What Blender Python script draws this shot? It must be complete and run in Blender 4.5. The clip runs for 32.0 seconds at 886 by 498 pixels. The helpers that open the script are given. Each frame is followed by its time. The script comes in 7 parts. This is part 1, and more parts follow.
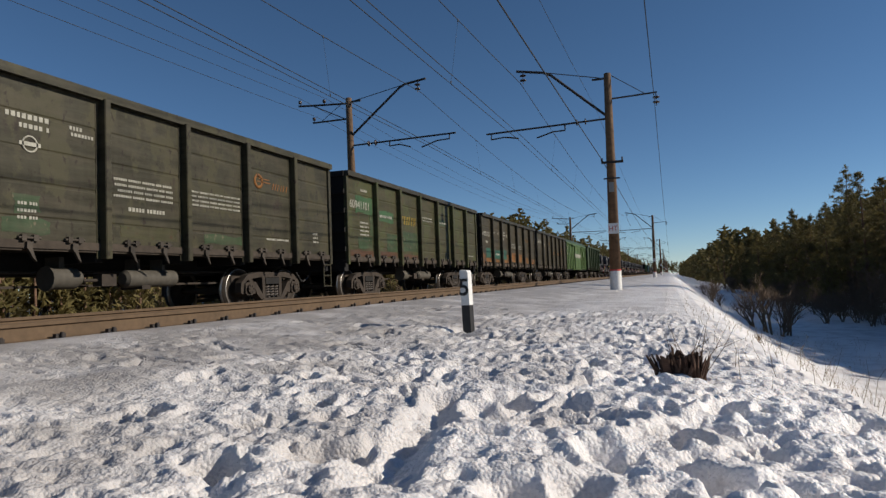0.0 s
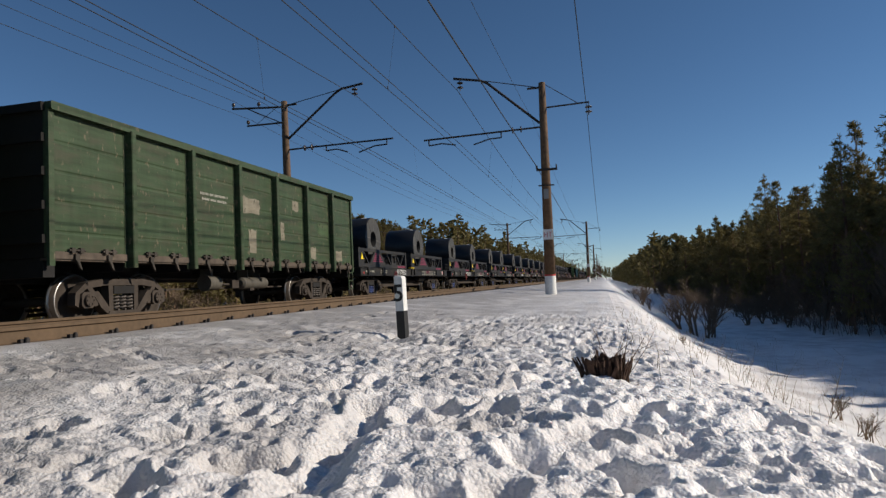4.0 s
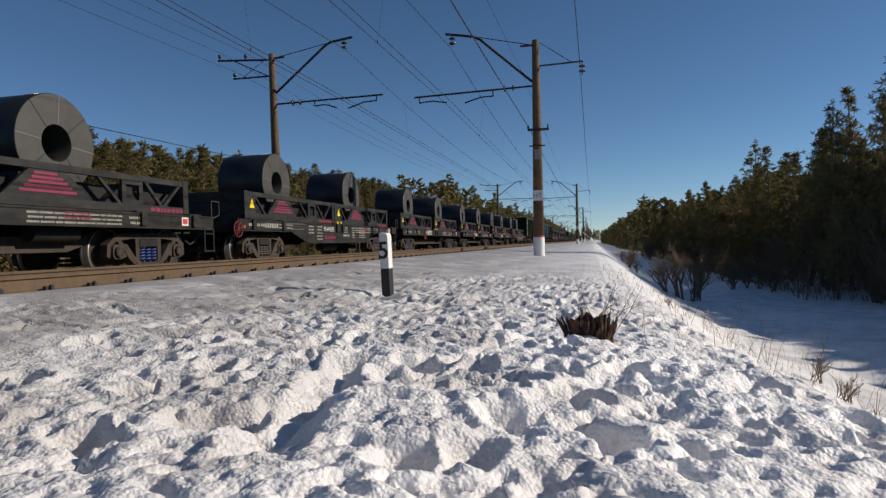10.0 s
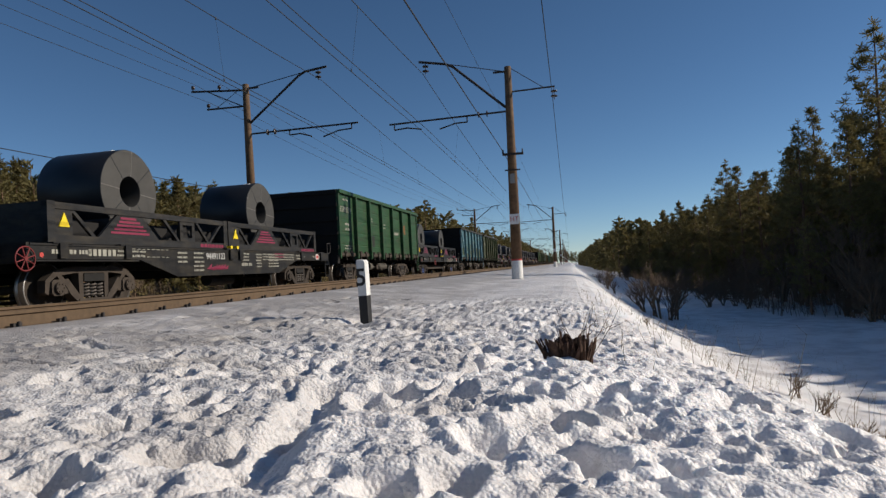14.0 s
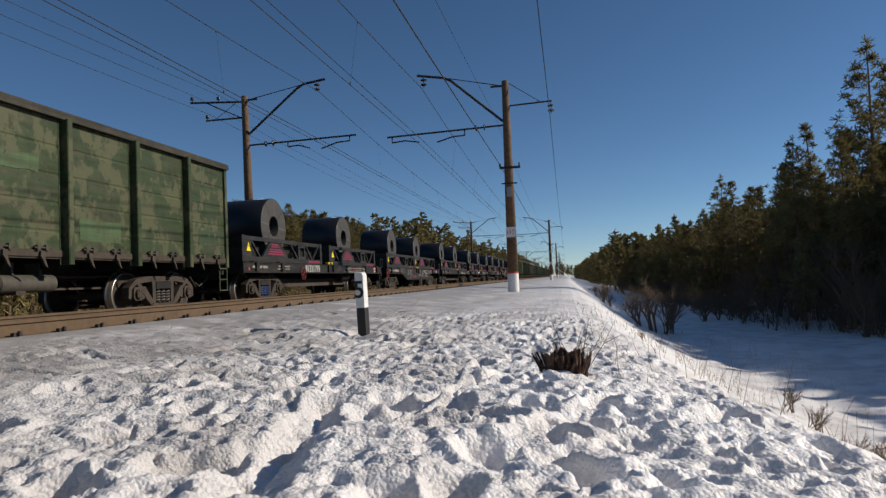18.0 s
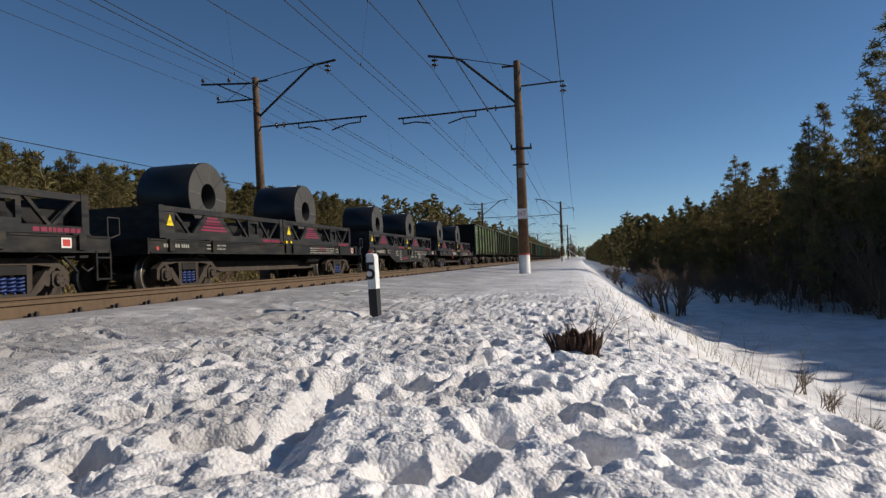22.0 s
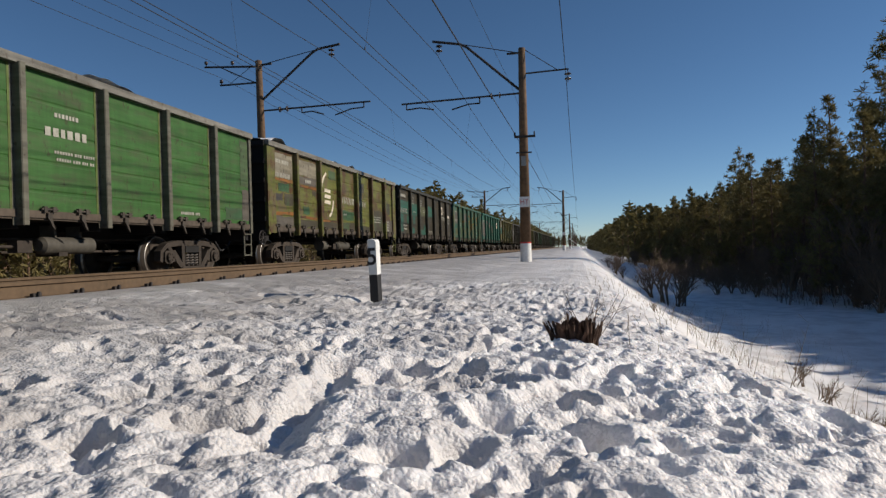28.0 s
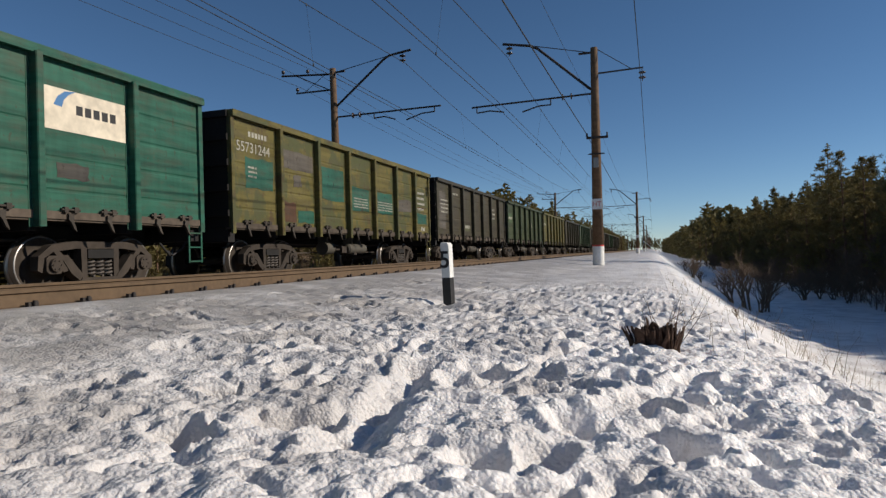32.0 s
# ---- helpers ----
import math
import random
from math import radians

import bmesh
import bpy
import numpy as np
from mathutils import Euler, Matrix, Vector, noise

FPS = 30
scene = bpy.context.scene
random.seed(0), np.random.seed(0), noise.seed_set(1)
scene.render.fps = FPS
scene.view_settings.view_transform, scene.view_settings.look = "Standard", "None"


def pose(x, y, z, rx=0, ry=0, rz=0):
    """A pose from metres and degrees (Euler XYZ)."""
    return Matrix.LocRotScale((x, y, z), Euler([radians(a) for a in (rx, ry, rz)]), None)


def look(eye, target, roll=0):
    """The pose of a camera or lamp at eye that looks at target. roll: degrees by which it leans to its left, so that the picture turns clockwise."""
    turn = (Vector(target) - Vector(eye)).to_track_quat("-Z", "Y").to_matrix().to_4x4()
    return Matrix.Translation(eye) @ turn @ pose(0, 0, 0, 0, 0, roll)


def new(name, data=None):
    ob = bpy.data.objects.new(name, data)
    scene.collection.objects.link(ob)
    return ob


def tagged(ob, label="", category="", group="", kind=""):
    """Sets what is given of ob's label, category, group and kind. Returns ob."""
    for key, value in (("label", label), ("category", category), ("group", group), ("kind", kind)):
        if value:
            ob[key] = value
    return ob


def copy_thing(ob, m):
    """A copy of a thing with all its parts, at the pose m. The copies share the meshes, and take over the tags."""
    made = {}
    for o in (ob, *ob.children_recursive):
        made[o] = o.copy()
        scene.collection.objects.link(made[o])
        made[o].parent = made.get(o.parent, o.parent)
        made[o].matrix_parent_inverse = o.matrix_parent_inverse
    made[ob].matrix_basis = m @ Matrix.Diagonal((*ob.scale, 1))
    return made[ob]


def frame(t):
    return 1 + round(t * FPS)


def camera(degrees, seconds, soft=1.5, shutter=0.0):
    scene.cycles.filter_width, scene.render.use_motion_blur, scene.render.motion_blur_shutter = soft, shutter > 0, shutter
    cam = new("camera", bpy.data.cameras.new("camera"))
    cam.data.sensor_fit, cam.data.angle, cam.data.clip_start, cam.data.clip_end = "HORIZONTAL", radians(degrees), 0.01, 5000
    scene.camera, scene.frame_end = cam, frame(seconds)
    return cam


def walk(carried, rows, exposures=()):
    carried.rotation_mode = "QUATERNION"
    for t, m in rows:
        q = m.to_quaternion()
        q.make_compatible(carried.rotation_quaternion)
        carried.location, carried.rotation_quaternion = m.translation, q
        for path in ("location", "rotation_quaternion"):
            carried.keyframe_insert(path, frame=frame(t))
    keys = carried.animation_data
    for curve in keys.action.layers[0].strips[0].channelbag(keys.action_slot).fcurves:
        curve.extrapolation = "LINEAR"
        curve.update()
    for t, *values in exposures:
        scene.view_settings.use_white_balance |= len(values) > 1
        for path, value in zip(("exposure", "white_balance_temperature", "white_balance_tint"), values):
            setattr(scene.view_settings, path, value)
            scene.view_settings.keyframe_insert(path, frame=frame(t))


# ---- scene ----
cam = camera(68.8, 32.0, soft=1.4)
# seconds, eye x y z, yaw, pitch, roll; x across the tracks, y along them, z = 0 on the near rails
PATH = [
    (0.0, -0.034, -0.044, 0.217, 19.37, 2.84, 2.20),
    (0.5, -0.033, -0.031, 0.221, 18.23, 2.36, 1.86),
    (1.0, -0.045, -0.021, 0.215, 16.66, 1.02, 1.38),
    (1.5, -0.033, -0.011, 0.217, 15.51, 1.93, 1.97),
    (2.0, -0.021, -0.009, 0.220, 15.24, 2.82, 2.13),
    (2.5, -0.010, -0.016, 0.221, 14.65, 3.01, 2.89),
    (4.5, 0.023, -0.034, 0.213, 13.75, 3.27, 2.55),
    (5.0, 0.025, -0.032, 0.215, 13.76, 3.73, 3.09),
    (5.5, 0.029, -0.043, 0.215, 13.73, 4.24, 2.38),
    (6.0, 0.030, -0.032, 0.220, 13.47, 3.40, 2.56),
    (6.5, 0.029, -0.044, 0.216, 14.04, 3.94, 2.98),
    (7.0, 0.029, -0.047, 0.212, 14.36, 3.75, 3.40),
    (7.5, 0.040, -0.038, 0.211, 14.30, 4.78, 3.49),
    (8.0, 0.034, 0.021, 0.202, 13.43, 3.67, 2.54),
    (8.5, 0.032, 0.066, 0.190, 13.43, 2.11, 2.20),
    (9.0, 0.031, 0.079, 0.188, 13.46, 0.87, 1.67),
    (9.5, 0.026, 0.090, 0.187, 13.72, 0.52, 1.44),
    (10.0, 0.027, 0.094, 0.187, 13.02, -0.43, 1.59),
    (10.5, 0.023, 0.097, 0.189, 12.83, 0.52, 1.93),
    (11.0, 0.034, 0.092, 0.184, 12.27, 1.58, 2.04),
    (11.5, 0.029, 0.107, 0.185, 12.24, 1.45, 2.34),
    (12.0, 0.031, 0.100, 0.183, 12.01, 2.11, 3.18),
    (12.5, 0.027, 0.109, 0.177, 11.94, 1.43, 3.49),
    (13.0, 0.026, 0.126, 0.183, 11.54, 1.44, 3.10),
    (13.5, 0.028, 0.121, 0.181, 11.58, 1.63, 3.59),
    (14.0, 0.034, 0.112, 0.181, 11.13, 1.76, 3.07),
    (14.5, 0.036, 0.115, 0.185, 11.02, 2.00, 2.20),
    (16.5, 0.025, 0.045, 0.190, 10.36, 2.09, 2.06),
    (17.0, 0.032, 0.041, 0.190, 10.63, 2.62, 2.62),
    (17.5, 0.032, 0.020, 0.198, 11.24, 3.32, 2.54),
    (18.0, 0.035, 0.027, 0.193, 10.78, 2.81, 2.63),
    (18.5, 0.033, 0.020, 0.193, 11.55, 2.13, 2.33),
    (19.0, 0.035, 0.021, 0.192, 11.89, 2.50, 2.63),
    (19.5, 0.038, 0.024, 0.189, 11.61, 2.19, 2.78),
    (20.0, 0.035, 0.034, 0.191, 11.24, 1.60, 3.40),
    (20.5, 0.034, 0.040, 0.185, 11.56, 1.45, 2.69),
    (21.0, 0.036, 0.038, 0.187, 11.64, 1.59, 2.84),
    (21.5, 0.030, 0.039, 0.185, 11.36, 1.41, 2.77),
    (22.0, 0.031, 0.030, 0.188, 11.76, 1.24, 2.61),
    (22.5, 0.033, 0.028, 0.191, 11.97, 1.41, 2.73),
    (23.0, 0.030, 0.016, 0.196, 12.20, 1.40, 2.90),
    (23.5, 0.032, 0.024, 0.192, 11.70, 1.01, 2.56),
    (24.0, 0.036, 0.030, 0.186, 11.77, 1.23, 2.33),
    (24.5, 0.030, 0.016, 0.192, 12.35, 1.48, 1.89),
    (25.0, 0.031, 0.012, 0.192, 12.12, 1.74, 2.51),
    (25.5, 0.031, 0.017, 0.191, 12.21, 1.04, 2.26),
    (27.5, 0.033, 0.024, 0.185, 11.87, 0.45, 2.85),
    (28.0, 0.033, 0.024, 0.185, 11.88, 0.10, 1.71),
    (28.5, 0.032, 0.034, 0.182, 12.12, 0.27, 2.21),
    (29.0, 0.028, 0.028, 0.183, 12.70, -0.04, 2.59),
    (29.5, 0.032, 0.028, 0.187, 12.38, 0.08, 2.58),
    (30.0, 0.031, 0.029, 0.186, 12.10, 0.21, 2.72),
    (30.5, 0.030, 0.024, 0.184, 12.01, 0.17, 2.48),
    (31.0, 0.029, 0.017, 0.186, 12.50, -0.36, 2.10),
    (31.5, -0.000, 0.006, 0.185, 17.76, -0.52, 2.52),
    (32.0, 0.000, 0.000, 0.189, 18.02, 0.54, 1.67),
]
walk(cam, [(t, pose(x, y, z, 90 + pitch, roll, yaw)) for t, x, y, z, yaw, pitch, roll in PATH])

# ---- daylight ----
SUN_AZ, SUN_EL = radians(16), radians(26.5)   # from the x axis towards y; above the horizon
world = bpy.data.worlds.new("clear_winter_sky")
scene.world = world
world.use_nodes = True
wt = world.node_tree
sky = wt.nodes.new("ShaderNodeTexSky")
sky.sky_type, sky.sun_disc = "NISHITA", False
sky.sun_elevation, sky.sun_rotation = SUN_EL, radians(90) - SUN_AZ
sky.altitude = 2200
sky.air_density, sky.dust_density, sky.ozone_density = 0.80, 0.0, 2.6
deep = wt.nodes.new("ShaderNodeHueSaturation")      # the camera's vivid blue
deep.inputs["Hue"].default_value, deep.inputs["Saturation"].default_value = 0.497, 1.10
wt.links.new(sky.outputs[0], deep.inputs["Color"])
wt.links.new(deep.outputs[0], wt.nodes["Background"].inputs[0])
wt.nodes["Background"].inputs[1].default_value = 0.084
lamp = bpy.data.lights.new("sun", "SUN")
lamp.energy, lamp.angle, lamp.color = 4.55, radians(0.55), (1.0, 0.905, 0.77)
sun = new("sun", lamp)
sun.matrix_world = look((60 * math.cos(SUN_EL) * math.cos(SUN_AZ), 60 * math.cos(SUN_EL) * math.sin(SUN_AZ), 60 * math.sin(SUN_EL)), (0, 0, 0))
scene.view_settings.exposure = 0.0


# ---- mesh and material helpers ----
class G:
    """Collects simple solids into one mesh."""

    def __init__(self):
        self.v, self.f, self.smooth = [], [], []

    def add(self, verts, faces, smooth=False):
        n = len(self.v)
        self.v.extend(verts)
        self.f.extend([tuple(i + n for i in f) for f in faces])
        self.smooth.extend([smooth] * len(faces))
        return self

    def box(self, x0, x1, y0, y1, z0, z1, m=None):
        vs = [Vector((x, y, z)) for x in (x0, x1) for y in (y0, y1) for z in (z0, z1)]
        if m:
            vs = [m @ v for v in vs]
        return self.add([tuple(v) for v in vs], [(0, 1, 3, 2), (4, 6, 7, 5), (0, 4, 5, 1), (2, 3, 7, 6), (0, 2, 6, 4), (1, 5, 7, 3)])

    def slab(self, x0, x1, y0, y1, z0, z1, c):
        """A box with its four edges along x chamfered by c."""
        return self.prism([(y0 + c, z0), (y1 - c, z0), (y1, z0 + c), (y1, z1 - c), (y1 - c, z1), (y0 + c, z1), (y0, z1 - c), (y0, z0 + c)], x0, x1)

    def prism(self, outline, x0, x1, axis="x"):
        """An outline of (a, b) pushed from x0 to x1: (y, z) along x, or (x, z) along y, or (x, y) along z."""
        n = len(outline)
        put = {"x": lambda a, b, c: (c, a, b), "y": lambda a, b, c: (a, c, b), "z": lambda a, b, c: (a, b, c)}[axis]
        vs = [put(a, b, c) for c in (x0, x1) for a, b in outline]
        fs = [tuple(range(n))[::-1], tuple(range(n, 2 * n))] + [(i, (i + 1) % n, n + (i + 1) % n, n + i) for i in range(n)]
        return self.add(vs, fs)

    def tube(self, p0, p1, r0, r1=None, n=8, caps=True, smooth=True):
        p0, p1, r1 = Vector(p0), Vector(p1), r0 if r1 is None else r1
        d = (p1 - p0).normalized()
        a = d.orthogonal().normalized()
        b = d.cross(a)
        vs = [tuple(p + (a * math.cos(k * 2 * math.pi / n) + b * math.sin(k * 2 * math.pi / n)) * r) for p, r in ((p0, r0), (p1, r1)) for k in range(n)]
        self.add(vs, [(k, (k + 1) % n, n + (k + 1) % n, n + k) for k in range(n)], smooth)
        if caps:
            self.add(vs, [tuple(range(n))[::-1], tuple(range(n, 2 * n))])
        return self

    def line(self, pts, r, n=6):
        for p, q in zip(pts, pts[1:]):
            self.tube(p, q, r, r, n)
        return self

    def lathe(self, profile, c, n=28, axis="x"):
        """A closed profile of (along, radius) turned about an axis through c."""
        m = len(profile)
        vs = []
        for k in range(n):
            ca, sa = math.cos(2 * math.pi * k / n), math.sin(2 * math.pi * k / n)
            for a, r in profile:
                p = {"x": (a, r * ca, r * sa), "y": (r * ca, a, r * sa), "z": (r * ca, r * sa, a)}[axis]
                vs.append((p[0] + c[0], p[1] + c[1], p[2] + c[2]))
        fs = [(k * m + j, k * m + (j + 1) % m, ((k + 1) % n) * m + (j + 1) % m, ((k + 1) % n) * m + j) for k in range(n) for j in range(m)]
        return self.add(vs, fs, True)

    def mesh(self, name, *mats):
        me = bpy.data.meshes.new(name)
        me.from_pydata(self.v, [], self.f)
        me.polygons.foreach_set("use_smooth", self.smooth)
        if len(self.f) < 8000:
            bm = bmesh.new()
            bm.from_mesh(me)
            bmesh.ops.recalc_face_normals(bm, faces=bm.faces)
            bm.to_mesh(me)
            bm.free()
        for mat in mats:
            me.materials.append(mat)
        return me


def part(name, g, material, parent, label=""):
    """One mesh object under a thing or a part."""
    me = g if isinstance(g, bpy.types.Mesh) else g.mesh(name, material)
    ob = new(name, me)
    ob.parent = parent
    if label:
        ob["label"] = label
    return ob


def thing(name, label, category, m=None, group="", kind=""):
    ob = new(name)
    ob.empty_display_size = 0.3
    if m is not None:
        ob.matrix_basis = m
    return tagged(ob, label, category, group, kind)


def material(name, color, rough=0.7, metal=0.0, grain=0.0, scale=20.0, bump=0.0, spread=0.0, spec=0.4, coords="Object"):
    """A plain surface with grain and stains at two scales."""
    mat = bpy.data.materials.new(name)
    mat.use_nodes = True
    nt = mat.node_tree
    bs = nt.nodes["Principled BSDF"]
    bs.inputs["Roughness"].default_value, bs.inputs["Metallic"].default_value, bs.inputs["Specular IOR Level"].default_value = rough, metal, spec
    bs.inputs["Base Color"].default_value = (*color, 1)
    if grain or bump:
        tc = nt.nodes.new("ShaderNodeTexCoord")
        n1, n2 = nt.nodes.new("ShaderNodeTexNoise"), nt.nodes.new("ShaderNodeTexNoise")
        for n, s in ((n1, scale), (n2, scale * 0.13)):
            n.inputs["Scale"].default_value, n.inputs["Detail"].default_value = s, 6
            nt.links.new(tc.outputs[coords], n.inputs["Vector"])
        add = nt.nodes.new("ShaderNodeMath")
        add.operation = "ADD"
        nt.links.new(n1.outputs[0], add.inputs[0]), nt.links.new(n2.outputs[0], add.inputs[1])
        ramp = nt.nodes.new("ShaderNodeMapRange")
        ramp.inputs[1].default_value, ramp.inputs[2].default_value = 0.6, 1.4
        ramp.inputs[3].default_value, ramp.inputs[4].default_value = 1 - grain, 1 + grain
        nt.links.new(add.outputs[0], ramp.inputs[0])
        value = ramp.outputs[0]
        if spread:
            info = nt.nodes.new("ShaderNodeObjectInfo")
            mr = nt.nodes.new("ShaderNodeMapRange")
            mr.inputs[3].default_value, mr.inputs[4].default_value = 1 - spread, 1 + spread
            nt.links.new(info.outputs["Random"], mr.inputs[0])
            mul = nt.nodes.new("ShaderNodeMath")
            mul.operation = "MULTIPLY"
            nt.links.new(value, mul.inputs[0]), nt.links.new(mr.outputs[0], mul.inputs[1])
            value = mul.outputs[0]
        vm = nt.nodes.new("ShaderNodeVectorMath")
        vm.operation = "SCALE"
        vm.inputs[0].default_value = color
        nt.links.new(value, vm.inputs["Scale"])
        nt.links.new(vm.outputs[0], bs.inputs["Base Color"])
        if bump:
            b = nt.nodes.new("ShaderNodeBump")
            b.inputs["Strength"].default_value, b.inputs["Distance"].default_value = bump, 0.02
            nt.links.new(n1.outputs[0], b.inputs["Height"])
            nt.links.new(b.outputs[0], bs.inputs["Normal"])
    return mat


def paint(name, color, worn, amount=0.45, streak=0.5, rough=0.55, second=None, share=0.4, size=1.3):
    """Old wagon paint: a faded coat, worn or rusted where a noise drawn out down the sheet passes a limit."""
    color, worn = [0.88 * c for c in color], [0.9 * c for c in worn]
    mat = bpy.data.materials.new(name)
    mat.use_nodes = True
    nt = mat.node_tree
    bs = nt.nodes["Principled BSDF"]
    tc = nt.nodes.new("ShaderNodeTexCoord")
    info = nt.nodes.new("ShaderNodeObjectInfo")
    off = nt.nodes.new("ShaderNodeVectorMath")
    off.operation = "MULTIPLY_ADD"
    off.inputs[1].default_value = (1, 1, 1)
    cx = nt.nodes.new("ShaderNodeCombineXYZ")
    sc = nt.nodes.new("ShaderNodeMath")
    sc.operation, sc.inputs[1].default_value = "MULTIPLY", 40
    nt.links.new(info.outputs["Random"], sc.inputs[0])
    nt.links.new(sc.outputs[0], cx.inputs[0])
    nt.links.new(tc.outputs["Object"], off.inputs[0])
    nt.links.new(cx.outputs[0], off.inputs[2])

    def noise_of(scale, stretch, detail=7):
        mp = nt.nodes.new("ShaderNodeMapping")
        mp.inputs["Scale"].default_value = stretch
        n = nt.nodes.new("ShaderNodeTexNoise")
        n.inputs["Scale"].default_value, n.inputs["Detail"].default_value, n.inputs["Roughness"].default_value = scale, detail, 0.62
        nt.links.new(off.outputs[0], mp.inputs[0]), nt.links.new(mp.outputs[0], n.inputs["Vector"])
        return n.outputs[0]

    big, runs, fine = noise_of(0.9, (1, 1, 1.4)), noise_of(3.0, (1, 2.2, 0.22)), noise_of(38, (1, 1, 1), 4)
    fade = nt.nodes.new("ShaderNodeMix")
    fade.data_type = "RGBA"
    fade.inputs[6].default_value = (*[c * 0.62 for c in color], 1)
    fade.inputs[7].default_value = (*[min(1, c * 1.28 + 0.012) for c in color], 1)
    wide = nt.nodes.new("ShaderNodeMapRange")
    wide.inputs[1].default_value, wide.inputs[2].default_value = 0.36, 0.74
    strokes = noise_of(1.5, (1, 0.45, 5.5), 6)
    both = nt.nodes.new("ShaderNodeMath")
    both.operation, both.inputs[1].default_value = "MULTIPLY_ADD", 0.75
    nt.links.new(strokes, both.inputs[0])
    half = nt.nodes.new("ShaderNodeMath")
    half.operation, half.inputs[1].default_value = "MULTIPLY", 0.35
    nt.links.new(runs, half.inputs[0]), nt.links.new(half.outputs[0], both.inputs[2])
    nt.links.new(both.outputs[0], wide.inputs[0])
    nt.links.new(wide.outputs[0], fade.inputs[0])
    coat = fade.outputs[2]
    if second:
        # an older or newer coat shows in scuffed fields
        blot = noise_of(size, (1, 1, 0.8), 9)
        bl = nt.nodes.new("ShaderNodeMapRange")
        bl.inputs[1].default_value, bl.inputs[2].default_value = 0.66 - 0.32 * share, 0.70 - 0.32 * share
        nt.links.new(blot, bl.inputs[0])
        two = nt.nodes.new("ShaderNodeMix")
        two.data_type = "RGBA"
        two.inputs[7].default_value = (*second, 1)
        nt.links.new(bl.outputs[0], two.inputs[0]), nt.links.new(coat, two.inputs[6])
        coat = two.outputs[2]
    mask = nt.nodes.new("ShaderNodeMath")
    mask.operation = "MULTIPLY_ADD"
    mask.inputs[1].default_value = streak
    nt.links.new(runs, mask.inputs[0]), nt.links.new(big, mask.inputs[2])
    m2 = nt.nodes.new("ShaderNodeMath")
    m2.operation = "MULTIPLY_ADD"
    m2.inputs[1].default_value = 0.25
    nt.links.new(fine, m2.inputs[0]), nt.links.new(mask.outputs[0], m2.inputs[2])
    lim = nt.nodes.new("ShaderNodeMapRange")
    mid = 0.5 + 0.5 * streak + 0.125
    lim.inputs[1].default_value, lim.inputs[2].default_value = mid + 0.3 - 0.4 * amount, mid + 0.42 - 0.4 * amount
    nt.links.new(m2.outputs[0], lim.inputs[0])
    mix = nt.nodes.new("ShaderNodeMix")
    mix.data_type = "RGBA"
    mix.inputs[7].default_value = (*worn, 1)
    nt.links.new(lim.outputs[0], mix.inputs[0]), nt.links.new(coat, mix.inputs[6])
    last = mix.outputs[2]
    for noise_out, lo, hi, most, tone in ((noise_of(2.1, (1, 0.8, 2.6), 8), 0.46, 0.72, 0.55, (0.072, 0.060, 0.042)), (noise_of(9, (1, 1, 0.55), 9), 0.60, 0.66, 0.85, [0.75 * c for c in worn])):
        lay = nt.nodes.new("ShaderNodeMapRange")
        lay.inputs[1].default_value, lay.inputs[2].default_value, lay.inputs[4].default_value = lo, hi, most
        nt.links.new(noise_out, lay.inputs[0])
        over = nt.nodes.new("ShaderNodeMix")
        over.data_type = "RGBA"
        over.inputs[7].default_value = (*tone, 1)
        nt.links.new(lay.outputs[0], over.inputs[0]), nt.links.new(last, over.inputs[6])
        last = over.outputs[2]
    nt.links.new(last, bs.inputs["Base Color"])
    bs.inputs["Roughness"].default_value, bs.inputs["Specular IOR Level"].default_value = rough, 0.22
    b = nt.nodes.new("ShaderNodeBump")
    b.inputs["Strength"].default_value, b.inputs["Distance"].default_value = 0.5, 0.035
    nt.links.new(big, b.inputs["Height"])
    nt.links.new(b.outputs[0], bs.inputs["Normal"])
    return mat


